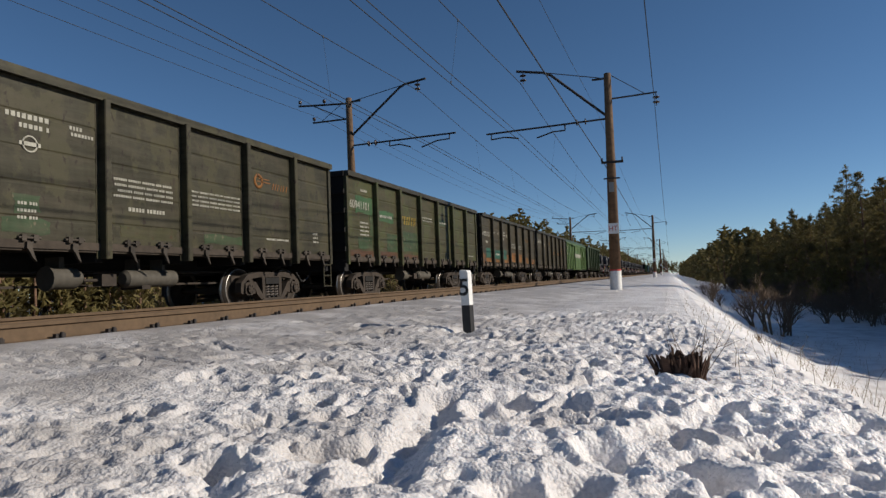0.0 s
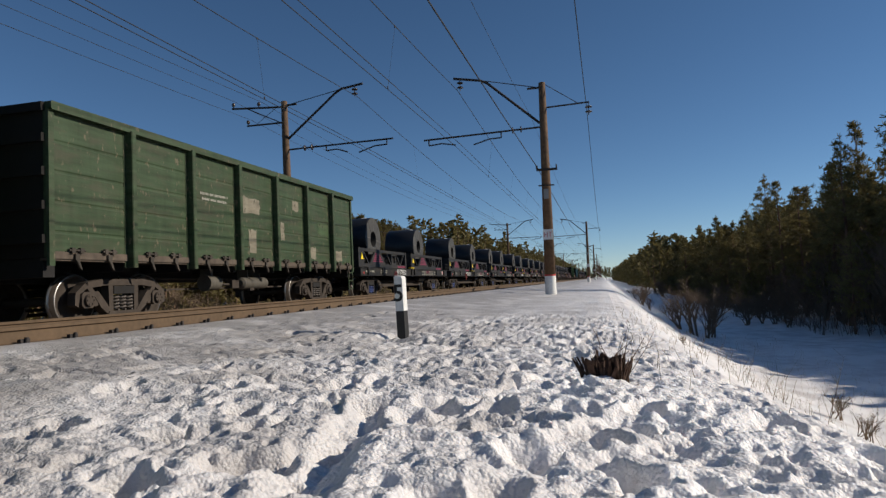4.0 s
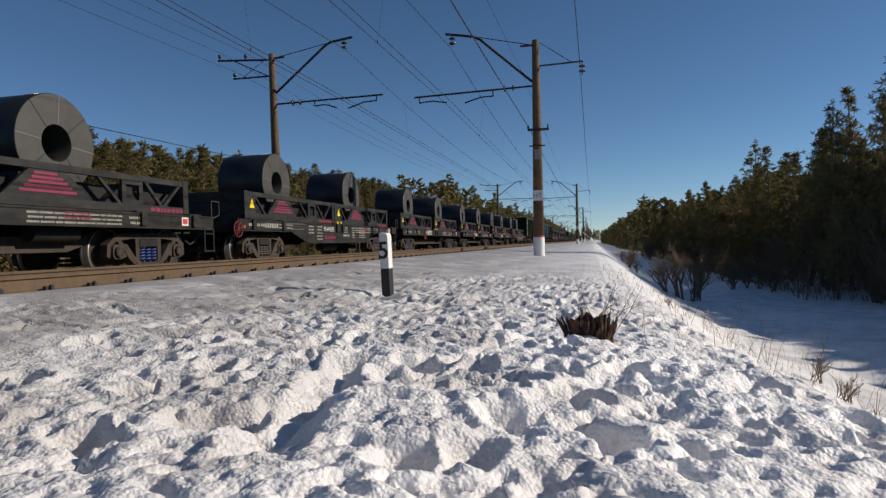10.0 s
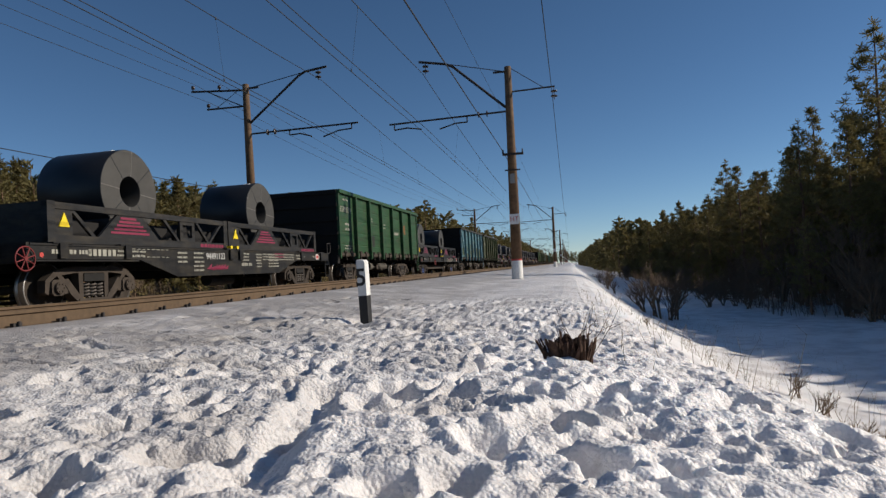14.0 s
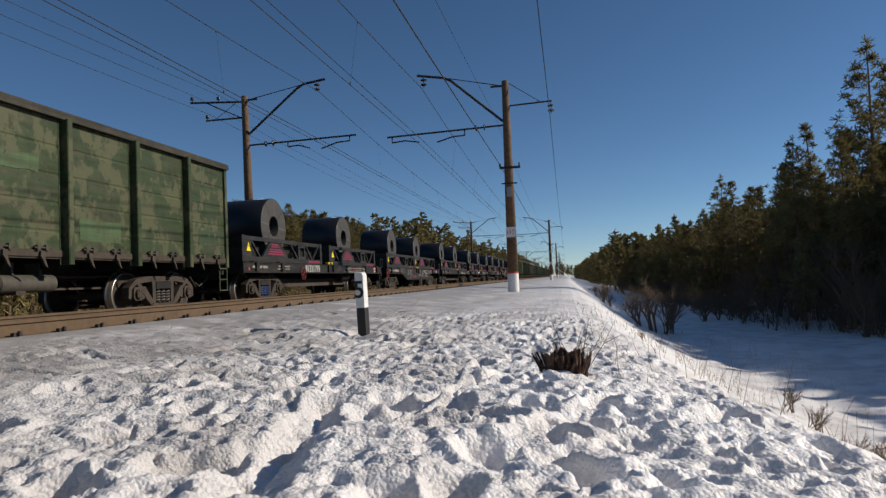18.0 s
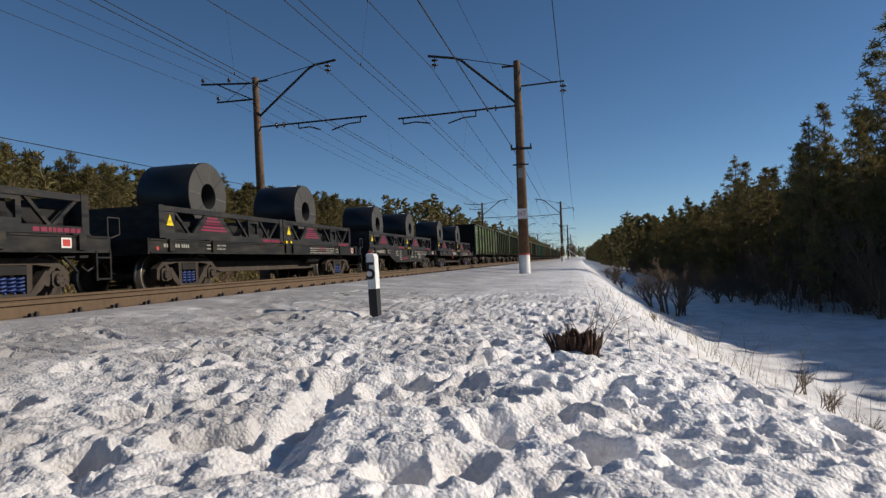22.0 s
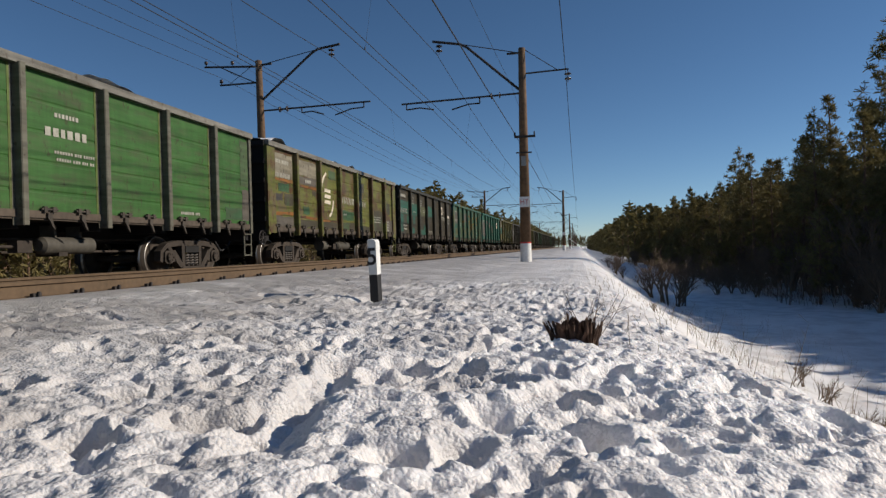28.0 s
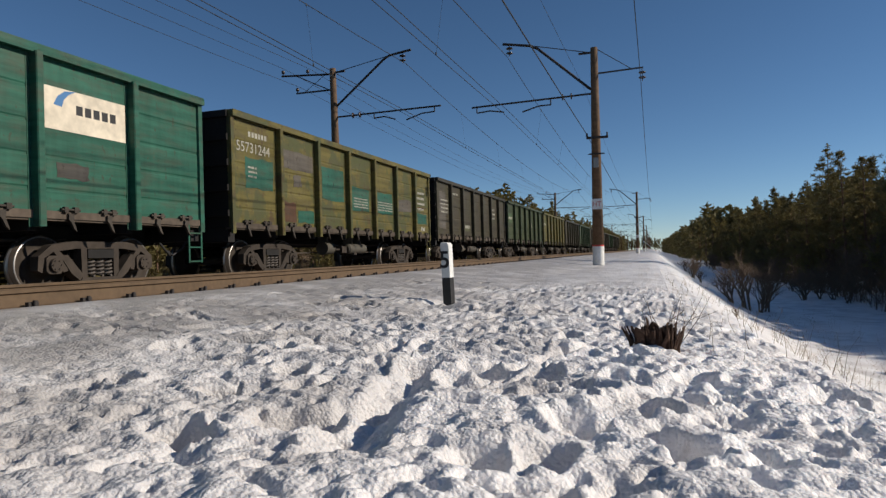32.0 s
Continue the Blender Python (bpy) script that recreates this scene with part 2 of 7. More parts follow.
def snow_material():
    mat = bpy.data.materials.new("old_snow")
    mat.use_nodes = True
    nt = mat.node_tree
    bs = nt.nodes["Principled BSDF"]
    tc = nt.nodes.new("ShaderNodeTexCoord")
    ns = []
    for s, d in ((1.3, 5), (52, 5), (210, 3)):
        n = nt.nodes.new("ShaderNodeTexNoise")
        n.inputs["Scale"].default_value, n.inputs["Detail"].default_value = s, d
        nt.links.new(tc.outputs["Object"], n.inputs["Vector"])
        ns.append(n.outputs[0])
    mr = nt.nodes.new("ShaderNodeMapRange")
    mr.inputs[1].default_value, mr.inputs[2].default_value = 0.44, 0.68
    nt.links.new(ns[0], mr.inputs[0])
    mix = nt.nodes.new("ShaderNodeMix")
    mix.data_type = "RGBA"
    mix.inputs[6].default_value, mix.inputs[7].default_value = (0.93, 0.905, 0.905, 1), (0.70, 0.665, 0.655, 1)
    nt.links.new(mr.outputs[0], mix.inputs[0])
    # grit and bark crumbs lie in the trodden snow
    grit = nt.nodes.new("ShaderNodeTexNoise")
    grit.inputs["Scale"].default_value, grit.inputs["Detail"].default_value, grit.inputs["Roughness"].default_value = 9, 9, 0.75
    nt.links.new(tc.outputs["Object"], grit.inputs["Vector"])
    gl = nt.nodes.new("ShaderNodeMapRange")
    gl.inputs[1].default_value, gl.inputs[2].default_value, gl.inputs[4].default_value = 0.54, 0.70, 0.35
    nt.links.new(grit.outputs[0], gl.inputs[0])
    soiled = nt.nodes.new("ShaderNodeMix")
    soiled.data_type = "RGBA"
    soiled.inputs[7].default_value = (0.42, 0.36, 0.32, 1)
    nt.links.new(gl.outputs[0], soiled.inputs[0]), nt.links.new(mix.outputs[2], soiled.inputs[6])
    mix = soiled
    # grey grows towards the rails: dust, with the dimmer light there painted in
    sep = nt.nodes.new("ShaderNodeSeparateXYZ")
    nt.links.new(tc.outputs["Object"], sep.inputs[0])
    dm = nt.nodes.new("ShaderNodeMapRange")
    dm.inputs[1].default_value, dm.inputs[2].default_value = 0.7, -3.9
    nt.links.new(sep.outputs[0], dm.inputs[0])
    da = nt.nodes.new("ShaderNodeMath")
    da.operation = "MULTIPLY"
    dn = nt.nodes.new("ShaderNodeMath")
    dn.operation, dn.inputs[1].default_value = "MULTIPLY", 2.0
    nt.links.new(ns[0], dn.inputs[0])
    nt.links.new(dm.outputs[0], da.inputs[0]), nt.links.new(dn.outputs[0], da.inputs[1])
    dust_and_dim = nt.nodes.new("ShaderNodeMix")
    dust_and_dim.data_type = "RGBA"
    dust_and_dim.inputs[7].default_value = (0.35, 0.33, 0.32, 1)
    nt.links.new(da.outputs[0], dust_and_dim.inputs[0]), nt.links.new(mix.outputs[2], dust_and_dim.inputs[6])
    # beyond the far track the snow has gone from the dead grass
    gm = nt.nodes.new("ShaderNodeMapRange")
    gm.inputs[1].default_value, gm.inputs[2].default_value = -12.4, -13.2
    nt.links.new(sep.outputs[0], gm.inputs[0])
    grass_mix = nt.nodes.new("ShaderNodeMix")
    grass_mix.data_type = "RGBA"
    gcol = nt.nodes.new("ShaderNodeMix")
    gcol.data_type = "RGBA"
    gcol.inputs[6].default_value, gcol.inputs[7].default_value = (0.07, 0.05, 0.025, 1), (0.2, 0.15, 0.07, 1)
    nt.links.new(ns[0], gcol.inputs[0])
    nt.links.new(gm.outputs[0], grass_mix.inputs[0]), nt.links.new(dust_and_dim.outputs[2], grass_mix.inputs[6]), nt.links.new(gcol.outputs[2], grass_mix.inputs[7])
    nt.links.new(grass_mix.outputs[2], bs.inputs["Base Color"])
    bs.inputs["Roughness"].default_value, bs.inputs["Specular IOR Level"].default_value = 0.5, 0.4
    # light seeps a little way through the wet grains
    bs.inputs["Subsurface Weight"].default_value, bs.inputs["Subsurface Scale"].default_value = 0.35, 0.012
    bs.inputs["Subsurface Radius"].default_value = (0.8, 0.9, 1.0)
    add = nt.nodes.new("ShaderNodeMath")
    add.operation = "MULTIPLY_ADD"
    add.inputs[1].default_value = 0.35
    nt.links.new(ns[2], add.inputs[0]), nt.links.new(ns[1], add.inputs[2])
    b = nt.nodes.new("ShaderNodeBump")
    b.inputs["Strength"].default_value, b.inputs["Distance"].default_value = 0.6, 0.014
    # rounded grains of melted and refrozen snow, one to three centimetres across
    grains = nt.nodes.new("ShaderNodeTexVoronoi")
    grains.feature = "SMOOTH_F1"
    grains.inputs["Scale"].default_value, grains.inputs["Smoothness"].default_value = 64, 0.3
    warp = nt.nodes.new("ShaderNodeMix")
    warp.data_type = "VECTOR"
    warp.inputs[0].default_value = 0.02
    wn = nt.nodes.new("ShaderNodeTexNoise")
    wn.inputs["Scale"].default_value = 14
    nt.links.new(tc.outputs["Object"], wn.inputs["Vector"]), nt.links.new(tc.outputs["Object"], warp.inputs[4]), nt.links.new(wn.outputs["Color"], warp.inputs[5])
    nt.links.new(warp.outputs[1], grains.inputs["Vector"])
    gh = nt.nodes.new("ShaderNodeMath")
    gh.operation = "MULTIPLY_ADD"
    gh.inputs[1].default_value = -0.9
    nt.links.new(grains.outputs["Distance"], gh.inputs[0]), nt.links.new(add.outputs[0], gh.inputs[2])
    nt.links.new(gh.outputs[0], b.inputs["Height"])
    nt.links.new(b.outputs[0], bs.inputs["Normal"])
    return mat


SNOW = snow_material()
BALLAST = material("brown_ballast", (0.10, 0.075, 0.052), 0.95, grain=0.5, scale=25, bump=0.9)
RAIL_RUST = material("rusty_rail", (0.105, 0.068, 0.039), 0.8, grain=0.3, scale=14, bump=0.15)
SLEEPER = material("grey_sleeper", (0.2, 0.17, 0.14), 0.9, grain=0.3, scale=9, bump=0.4)
IRON = material("dark_iron", (0.035, 0.03, 0.028), 0.7, 0.2, grain=0.35, scale=12)
MAST = material("weathered_mast", (0.12, 0.072, 0.04), 0.85, grain=0.55, scale=7, bump=0.5)
WHITE = material("white_paint", (0.72, 0.72, 0.7), 0.7, grain=0.18, scale=16)
BLACK = material("black_paint", (0.02, 0.02, 0.022), 0.6, grain=0.3, scale=16)
RED = material("red_paint", (0.5, 0.06, 0.05), 0.6, grain=0.2, scale=16)
YELLOW = material("yellow_paint", (0.85, 0.62, 0.02), 0.5, grain=0.1, scale=16)
PINK = material("magenta_lettering", (0.21, 0.022, 0.055), 0.5, grain=0.3, scale=30)
CHALK = material("white_lettering", (0.33, 0.32, 0.27), 0.7, grain=0.35, scale=40)
STEEL = material("polished_tread", (0.38, 0.36, 0.34), 0.4, 0.9, grain=0.1, scale=30)
BOGIE = material("dusty_cast_iron", (0.042, 0.032, 0.025), 0.85, grain=0.45, scale=8, bump=0.4, spread=0.2)
UNDER = material("black_underframe", (0.012, 0.011, 0.011), 0.85, grain=0.4, scale=7)
SPRING_DARK = material("dark_spring", (0.1, 0.085, 0.075), 0.7, grain=0.3, scale=20)
SPRING_BLUE = material("blue_spring", (0.035, 0.06, 0.19), 0.5, grain=0.3, scale=20)
FLAT_PAINT = paint("black_flat_paint", (0.012, 0.0117, 0.012), (0.036, 0.029, 0.025), 0.35, 0.4)
CASSETTE_PAINT = paint("grey_cassette_paint", (0.018, 0.018, 0.019), (0.04, 0.03, 0.025), 0.3, 0.4)
COIL_WRAP = material("dark_coil_wrapping", (0.013, 0.014, 0.017), 0.4, 0.1, grain=0.25, scale=5, bump=0.1)
COIL_FACE = material("grey_coil_edge", (0.056, 0.053, 0.048), 0.6, 0.1, grain=0.2, scale=6)
COIL_BORE = material("dark_bore", (0.012, 0.012, 0.012), 0.8)
STRAP = material("steel_strap", (0.13, 0.12, 0.11), 0.5, 0.3, grain=0.2, scale=20)
BARK = material("pine_bark", (0.14, 0.085, 0.055), 0.95, grain=0.5, scale=12, bump=0.8)
TWIG = material("brown_twig", (0.15, 0.105, 0.07), 0.9, grain=0.3, scale=30)
STRAW = material("dry_grass", (0.22, 0.155, 0.085), 0.9, grain=0.3, scale=30)
INSULATOR = material("brown_insulator", (0.05, 0.035, 0.03), 0.3, grain=0.2, scale=30)

NEAR, FAR, FAR_Z = -6.02, -10.12, -0.27


# ---- ground ----
TABLES = {}


def lattice(x, y, cell, seed):
    """Smooth value noise between -1 and 1 on a lattice of that cell size."""
    if -seed not in TABLES:
        TABLES[-seed] = np.random.RandomState(seed).rand(64, 64) * 2 - 1
    table = TABLES[-seed]
    u, v = x / cell, y / cell
    i, j = np.floor(u).astype(int), np.floor(v).astype(int)
    a, b = u - i, v - j
    a, b = a * a * (3 - 2 * a), b * b * (3 - 2 * b)
    t = lambda p, q: table[(i + p) % 64, (j + q) % 64]
    return (t(0, 0) * (1 - a) + t(1, 0) * a) * (1 - b) + (t(0, 1) * (1 - a) + t(1, 1) * a) * b


def swirl(x, y, cell, seed):
    """Gradient noise, about -1 to 1, on a lattice turned by the seed."""
    if seed not in TABLES:
        ang = np.random.RandomState(seed).rand(128, 128) * 2 * np.pi
        TABLES[seed] = np.cos(ang), np.sin(ang)
    gx_, gy_ = TABLES[seed]
    q = seed * 0.7
    u, v = (x * math.cos(q) - y * math.sin(q)) / cell + seed, (x * math.sin(q) + y * math.cos(q)) / cell + 2 * seed
    i, j = np.floor(u).astype(int), np.floor(v).astype(int)
    a, b = u - i, v - j
    fa, fb = a * a * a * (a * (a * 6 - 15) + 10), b * b * b * (b * (b * 6 - 15) + 10)

    def dot(p, r):
        return gx_[(i + p) % 128, (j + r) % 128] * (a - p) + gy_[(i + p) % 128, (j + r) % 128] * (b - r)

    return 1.5 * ((dot(0, 0) * (1 - fa) + dot(1, 0) * fa) * (1 - fb) + (dot(0, 1) * (1 - fa) + dot(1, 1) * fa) * fb)


def domes(x, y, cell, seed):
    """Rounded clods, 0 to 1: the highest of the round tops strewn one to a cell."""
    if seed not in TABLES:
        rs = np.random.RandomState(seed)
        TABLES[seed] = rs.rand(96, 96), rs.rand(96, 96), 0.45 + 0.55 * rs.rand(96, 96)
    jx, jy, size = TABLES[seed]
    u, v = x / cell, y / cell
    i, j = np.floor(u).astype(int), np.floor(v).astype(int)
    out = np.zeros_like(u)
    for p in (-1, 0, 1):
        for q in (-1, 0, 1):
            a, b = (i + p) % 96, (j + q) % 96
            d2 = (u - i - p - jx[a, b]) ** 2 + (v - j - q - jy[a, b]) ** 2
            r = size[a, b]
            out = np.maximum(out, r * np.sqrt(np.clip(1 - d2 / (0.92 * r) ** 2, 0, 1)))
    return out


def cups(x, y, cell, seed, share):
    """Melted-out hollows, 0 to 1: steep-walled bowls strewn at most one to a cell, a share of the cells empty."""
    if seed not in TABLES:
        rs = np.random.RandomState(seed)
        TABLES[seed] = rs.rand(96, 96), rs.rand(96, 96), 0.26 + 0.34 * rs.rand(96, 96), np.where(rs.rand(96, 96) < share, 0.45 + 0.55 * rs.rand(96, 96), 0.0), rs.rand(96, 96) * np.pi, 0.6 + 0.4 * rs.rand(96, 96)
    jx, jy, size, deep, turn, flat = TABLES[seed]
    u, v = x / cell, y / cell
    i, j = np.floor(u).astype(int), np.floor(v).astype(int)
    out = np.zeros_like(u)
    for p in (-1, 0, 1):
        for q in (-1, 0, 1):
            a, b = (i + p) % 96, (j + q) % 96
            dx, dy, c, s = u - i - p - jx[a, b], v - j - q - jy[a, b], np.cos(turn[a, b]), np.sin(turn[a, b])
            d = np.hypot(dx * c + dy * s, (dy * c - dx * s) / flat[a, b]) / size[a, b]
            k = np.clip((1.12 - d) / 0.85, 0, 1)
            out = np.maximum(out, deep[a, b] * k * k * (3 - 2 * k))
    return out


PROFILE_X = [-3000, -120, -40, -20, -14.5, -13.0, -12.2, -5.24, -5.1, -4.5, -2.3, 0.0, 0.5, 0.9, 1.15, 1.4, 1.75, 2.3, 3.2, 4.2, 5.4, 11, 20, 60, 200, 3000]
PROFILE_Z = [-1, -1.2, -1.4, -1.3, -1.0, -0.85, -0.75, -0.36, -0.145, -0.18, -0.39, -0.44, -0.48, -0.555, -0.66, -0.82, -1.06, -1.5, -2.15, -2.62, -2.85, -2.8, -2.5, -2.2, -1, -1]
PITS = []
_r = random.Random(7)
for _ in range(110):
    PITS.append((_r.uniform(-4.2, 0.75), 2.6 + 9.0 * _r.random() ** 1.15, _r.uniform(0.04, 0.07), _r.uniform(0.06, 0.11), _r.uniform(0, math.pi), _r.uniform(0.04, 0.09)))
# old footprints that have melted out wide, by the path down the bank and round the stump
for px, py in ((-1.21, 3.22), (-1.11, 2.43), (-0.77, 2.46), (-0.87, 3.25), (-0.5, 1.82), (-0.29, 2.33), (-0.02, 2.28), (0.1, 2.15), (-0.32, 1.92), (-0.48, 2.71), (-0.27, 2.79), (-1.64, 3.75), (-0.54, 3.19), (-1.44, 3.38)):
    PITS.append((px, py, 0.085 * (0.6 + 0.16 * py), 0.1, 0.4 + px, 0.10))
for px, py in ((-2.23, 3.46), (-1.87, 2.45), (-1.81, 2.97), (-1.56, 1.82), (-2.46, 2.48), (-2.88, 3.3), (0.13, 2.92), (0.57, 3.6), (0.94, 3.73), (0.76, 3.24), (0.47, 4.45), (0.18, 3.3), (0.28, 2.15), (-0.02, 2.65)):
    PITS.append((px, py, 0.07, 0.095, 0.4 - py, 0.11))
for px, py in ((-2.6, 5.09), (-2.29, 5.21), (-2.15, 5.87), (-1.09, 5.13), (-1.35, 6.0), (-0.6, 5.6), (-1.7, 6.9), (-3.0, 6.3)):
    PITS.append((px, py, 0.13, 0.10, 0.2, 0.09))
PITS.append((-0.33, 4.05, 0.19, 0.16, 0.0, 0.15))
PITS.append((-1.29, 2.15, 0.15, 0.12, 0.9, 0.12))
PITS.append((-2.33, 7.33, 0.16, 0.2, 0.3, 0.08))
FURROWS = [((-1.20, 3.3), (-0.98, 1.85), 0.10, 0.07), ((-0.35, 4.3), (-0.85, 2.9), 0.08, 0.04), ((0.15, 3.3), (-0.35, 2.0), 0.09, 0.04)]


def ground_height(x, y):
    """Height of the snow at arrays x, y."""
    # the bank's edge swings out towards the camera
    swing = np.interp(y, [2.5, 3.4, 4.3, 5.6, 8.0, 12.0, 27.0], [-0.2, -0.08, 0.04, 0.18, 0.25, 0.36, 0.4])
    xe = x + swing * np.clip(x + 0.6, 0, 1) * np.clip((6 - x) / 4, 0, 1)
    z = np.interp(xe + 0.25 * lattice(x, y, 5.0, 3) * np.clip((x - 2.2) / 2, 0, 1), PROFILE_X, PROFILE_Z)
    far_fade = np.clip((13.5 - y) / 6.0, 0.0, 1) * np.clip((y - 0.5) / 0.8, 0, 1)
    bank = np.clip((x + 5.0) / 0.8, 0, 1)
    trod = far_fade * bank * np.clip((x + 4.3) / 2.2, 0.4, 1) * np.clip((1.75 - 0.13 * (y - 3) - x) / 0.7, 0.08, 1)
    wx, wy = x + 0.03 * swirl(x, y, 0.16, 8), y + 0.03 * swirl(x, y, 0.16, 9)
    calm = np.clip(0.75 + 1.1 * swirl(x, y, 1.2, 5), 0.25, 1.1)
    lumpy = (y > -2) & (y < 14.6) & (x > -5.1) & (x < 3.5)
    relief = np.zeros_like(z)
    if lumpy.any():
        ax, ay, bx_, by_ = wx[lumpy], wy[lumpy], x[lumpy], y[lumpy]
        cut = np.maximum(cups(ax, ay, 0.20, 41, 0.62), 0.62 * cups(ax, ay, 0.11, 42, 0.62))
        relief[lumpy] = -0.078 * cut * calm[lumpy] + (1 - 0.6 * cut) * (0.022 * domes(ax, ay, 0.19, 31) + 0.014 * domes(ax, ay, 0.075, 32)) + 0.013 * domes(bx_, by_, 0.04, 33) + 0.003 * swirl(bx_, by_, 0.03, 34)
    z = z + trod * (relief + 0.035 * swirl(x, y, 0.55, 14) + 0.03 * swirl(x, y, 1.1, 15))
    z = z + bank * (0.014 * swirl(x, y, 0.6, 16) + 0.008 * swirl(x, y, 0.2, 17)) * np.clip((60 - y) / 40, 0, 1)
    z = z + 0.10 * swirl(x, y, 3.1, 18) * np.clip((x - 2.2) / 3, 0, 1) + 0.35 * swirl(x, y, 14.0, 19) * np.clip((x - 5) / 8, 0, 1)
    z = z + 0.04 * swirl(x, y, 0.7, 20) * np.clip((x - 2) / 3, 0, 1) * np.clip((40 - y) / 20, 0, 1)
    # snow heaped before the stump
    z = z + 0.05 * np.exp(-(((x + 0.13) / 0.06) ** 2 + ((y - 3.93) / 0.10) ** 2))
    return z


def pits(x, y, z):
    for px, py, a, b, turn, depth in PITS:
        near = (np.abs(x - px) < 3 * b) & (np.abs(y - py) < 3 * b)
        dx, dy = x[near] - px, y[near] - py
        u, v = dx * math.cos(turn) + dy * math.sin(turn), -dx * math.sin(turn) + dy * math.cos(turn)
        q = np.sqrt((u / a) ** 2 + (v / b) ** 2) * (1 + 0.3 * swirl(x[near], y[near], 0.14, 23))
        z[near] += -1.1 * depth * np.exp(-((q / 1.1) ** 4)) + 0.13 * depth * np.exp(-((q - 1.5) / 0.3) ** 2)
    for (ax, ay), (bx, by), w, depth in FURROWS:
        t = np.clip(((x - ax) * (bx - ax) + (y - ay) * (by - ay)) / ((bx - ax) ** 2 + (by - ay) ** 2), 0, 1)
        q = np.hypot(x - ax - t * (bx - ax), y - ay - t * (by - ay)) / w * (1 + 0.35 * lattice(x, y, 0.2, 21))
        z += -depth * np.clip(1.1 - q, 0, 1) ** 0.8 + 0.2 * depth * np.exp(-((q - 1.4) / 0.3) ** 2)
    return z


def steps_out(start, step, stop, growth, top=1e9):
    out = [start]
    while out[-1] < stop:
        out.append(out[-1] + step)
        step = min(step * growth, top)
    return out[1:]


def grid_mesh(name, gx, gy, z, mat):
    nx, ny = len(gx), len(gy)
    X, Y = np.meshgrid(gx, gy, indexing="ij")
    co = np.stack([X, Y, z], -1).reshape(-1, 3).astype(np.float32)
    i = np.arange(nx * ny).reshape(nx, ny)
    quads = np.stack([i[:-1, :-1], i[1:, :-1], i[1:, 1:], i[:-1, 1:]], -1).reshape(-1, 4).astype(np.int32)
    me = bpy.data.meshes.new(name)
    me.vertices.add(len(co)), me.loops.add(quads.size), me.polygons.add(len(quads))
    me.vertices.foreach_set("co", co.ravel())
    me.loops.foreach_set("vertex_index", quads.ravel())
    me.polygons.foreach_set("loop_start", np.arange(0, quads.size, 4, dtype=np.int32))
    me.polygons.foreach_set("use_smooth", np.ones(len(quads), dtype=bool))
    me.update(calc_edges=True)
    me.materials.append(mat)
    return me


gx = [-v for v in steps_out(4.6, 0.03, 2500, 1.09)][::-1] + list(np.arange(-4.6, -3.2, 0.02)) + list(np.arange(-3.2, 1.9, 0.0125)) + steps_out(1.9, 0.025, 2500, 1.045)
gy = [-v for v in steps_out(-1.2, 0.05, 800, 1.12)][::-1] + list(np.arange(1.2, 4.4, 0.0125)) + steps_out(4.4, 0.0125, 2500, 1.014, 1.0)[:370]
gy += steps_out(gy[-1], 0.8, 2800, 1.08)
gx, gy = np.array(gx), np.array(gy)
X, Y = np.meshgrid(gx, gy, indexing="ij")
Z = ground_height(X, Y)
sel_y = (gy > 0.5) & (gy < 12)
Z[:, sel_y] = pits(X[:, sel_y].copy(), Y[:, sel_y].copy(), Z[:, sel_y].copy())
ground = tagged(new("ground", grid_mesh("ground", gx, gy, Z, SNOW)), "trodden old snow on a railway bank and ditch", "snow", kind="structure")


def height(x, y):
    return float(ground_height(np.array([x * 1.0]), np.array([y * 1.0]))[0])


# ---- track ----
def bed():
    bx = np.array([-13.2, -12.9, -12.5, -12.0, -11.4, -10.6, -9.8, -9.0, -8.5, -8.0, -7.5, -7.0, -6.5, -6.0, -5.6, -5.3, -5.05])
    bz = np.array([-1.05, -0.85, -0.62, -0.48, -0.44, -0.44, -0.44, -0.44, -0.42, -0.34, -0.22, -0.185, -0.185, -0.185, -0.185, -0.20, -0.42])
    by = np.array(list(np.arange(-60, 4, 2.0)) + list(np.arange(4, 40, 0.25)) + steps_out(40, 0.4, 900, 1.06))
    XX, YY = np.meshgrid(bx, by, indexing="ij")
    zz = bz[:, None] + 0.02 * lattice(XX, YY, 0.31, 5)
    return grid_mesh("track_bed", bx, by, zz, BALLAST)


tagged(new("track_bed", bed()), "brown crushed stone bed under two tracks", "ballast", kind="structure")


def rail_mesh(z, length0, length1):
    p = [(-0.075, -0.18), (0.075, -0.18), (0.075, -0.168), (0.012, -0.145), (0.01, -0.045), (0.036, -0.032), (0.037, -0.004), (0.03, 0), (-0.03, 0), (-0.037, -0.004), (-0.036, -0.032), (-0.01, -0.045), (-0.012, -0.145), (-0.075, -0.168)]
    return G().prism([(a, b + z) for a, b in p], length0, length1, "y").mesh("rail", RAIL_RUST)


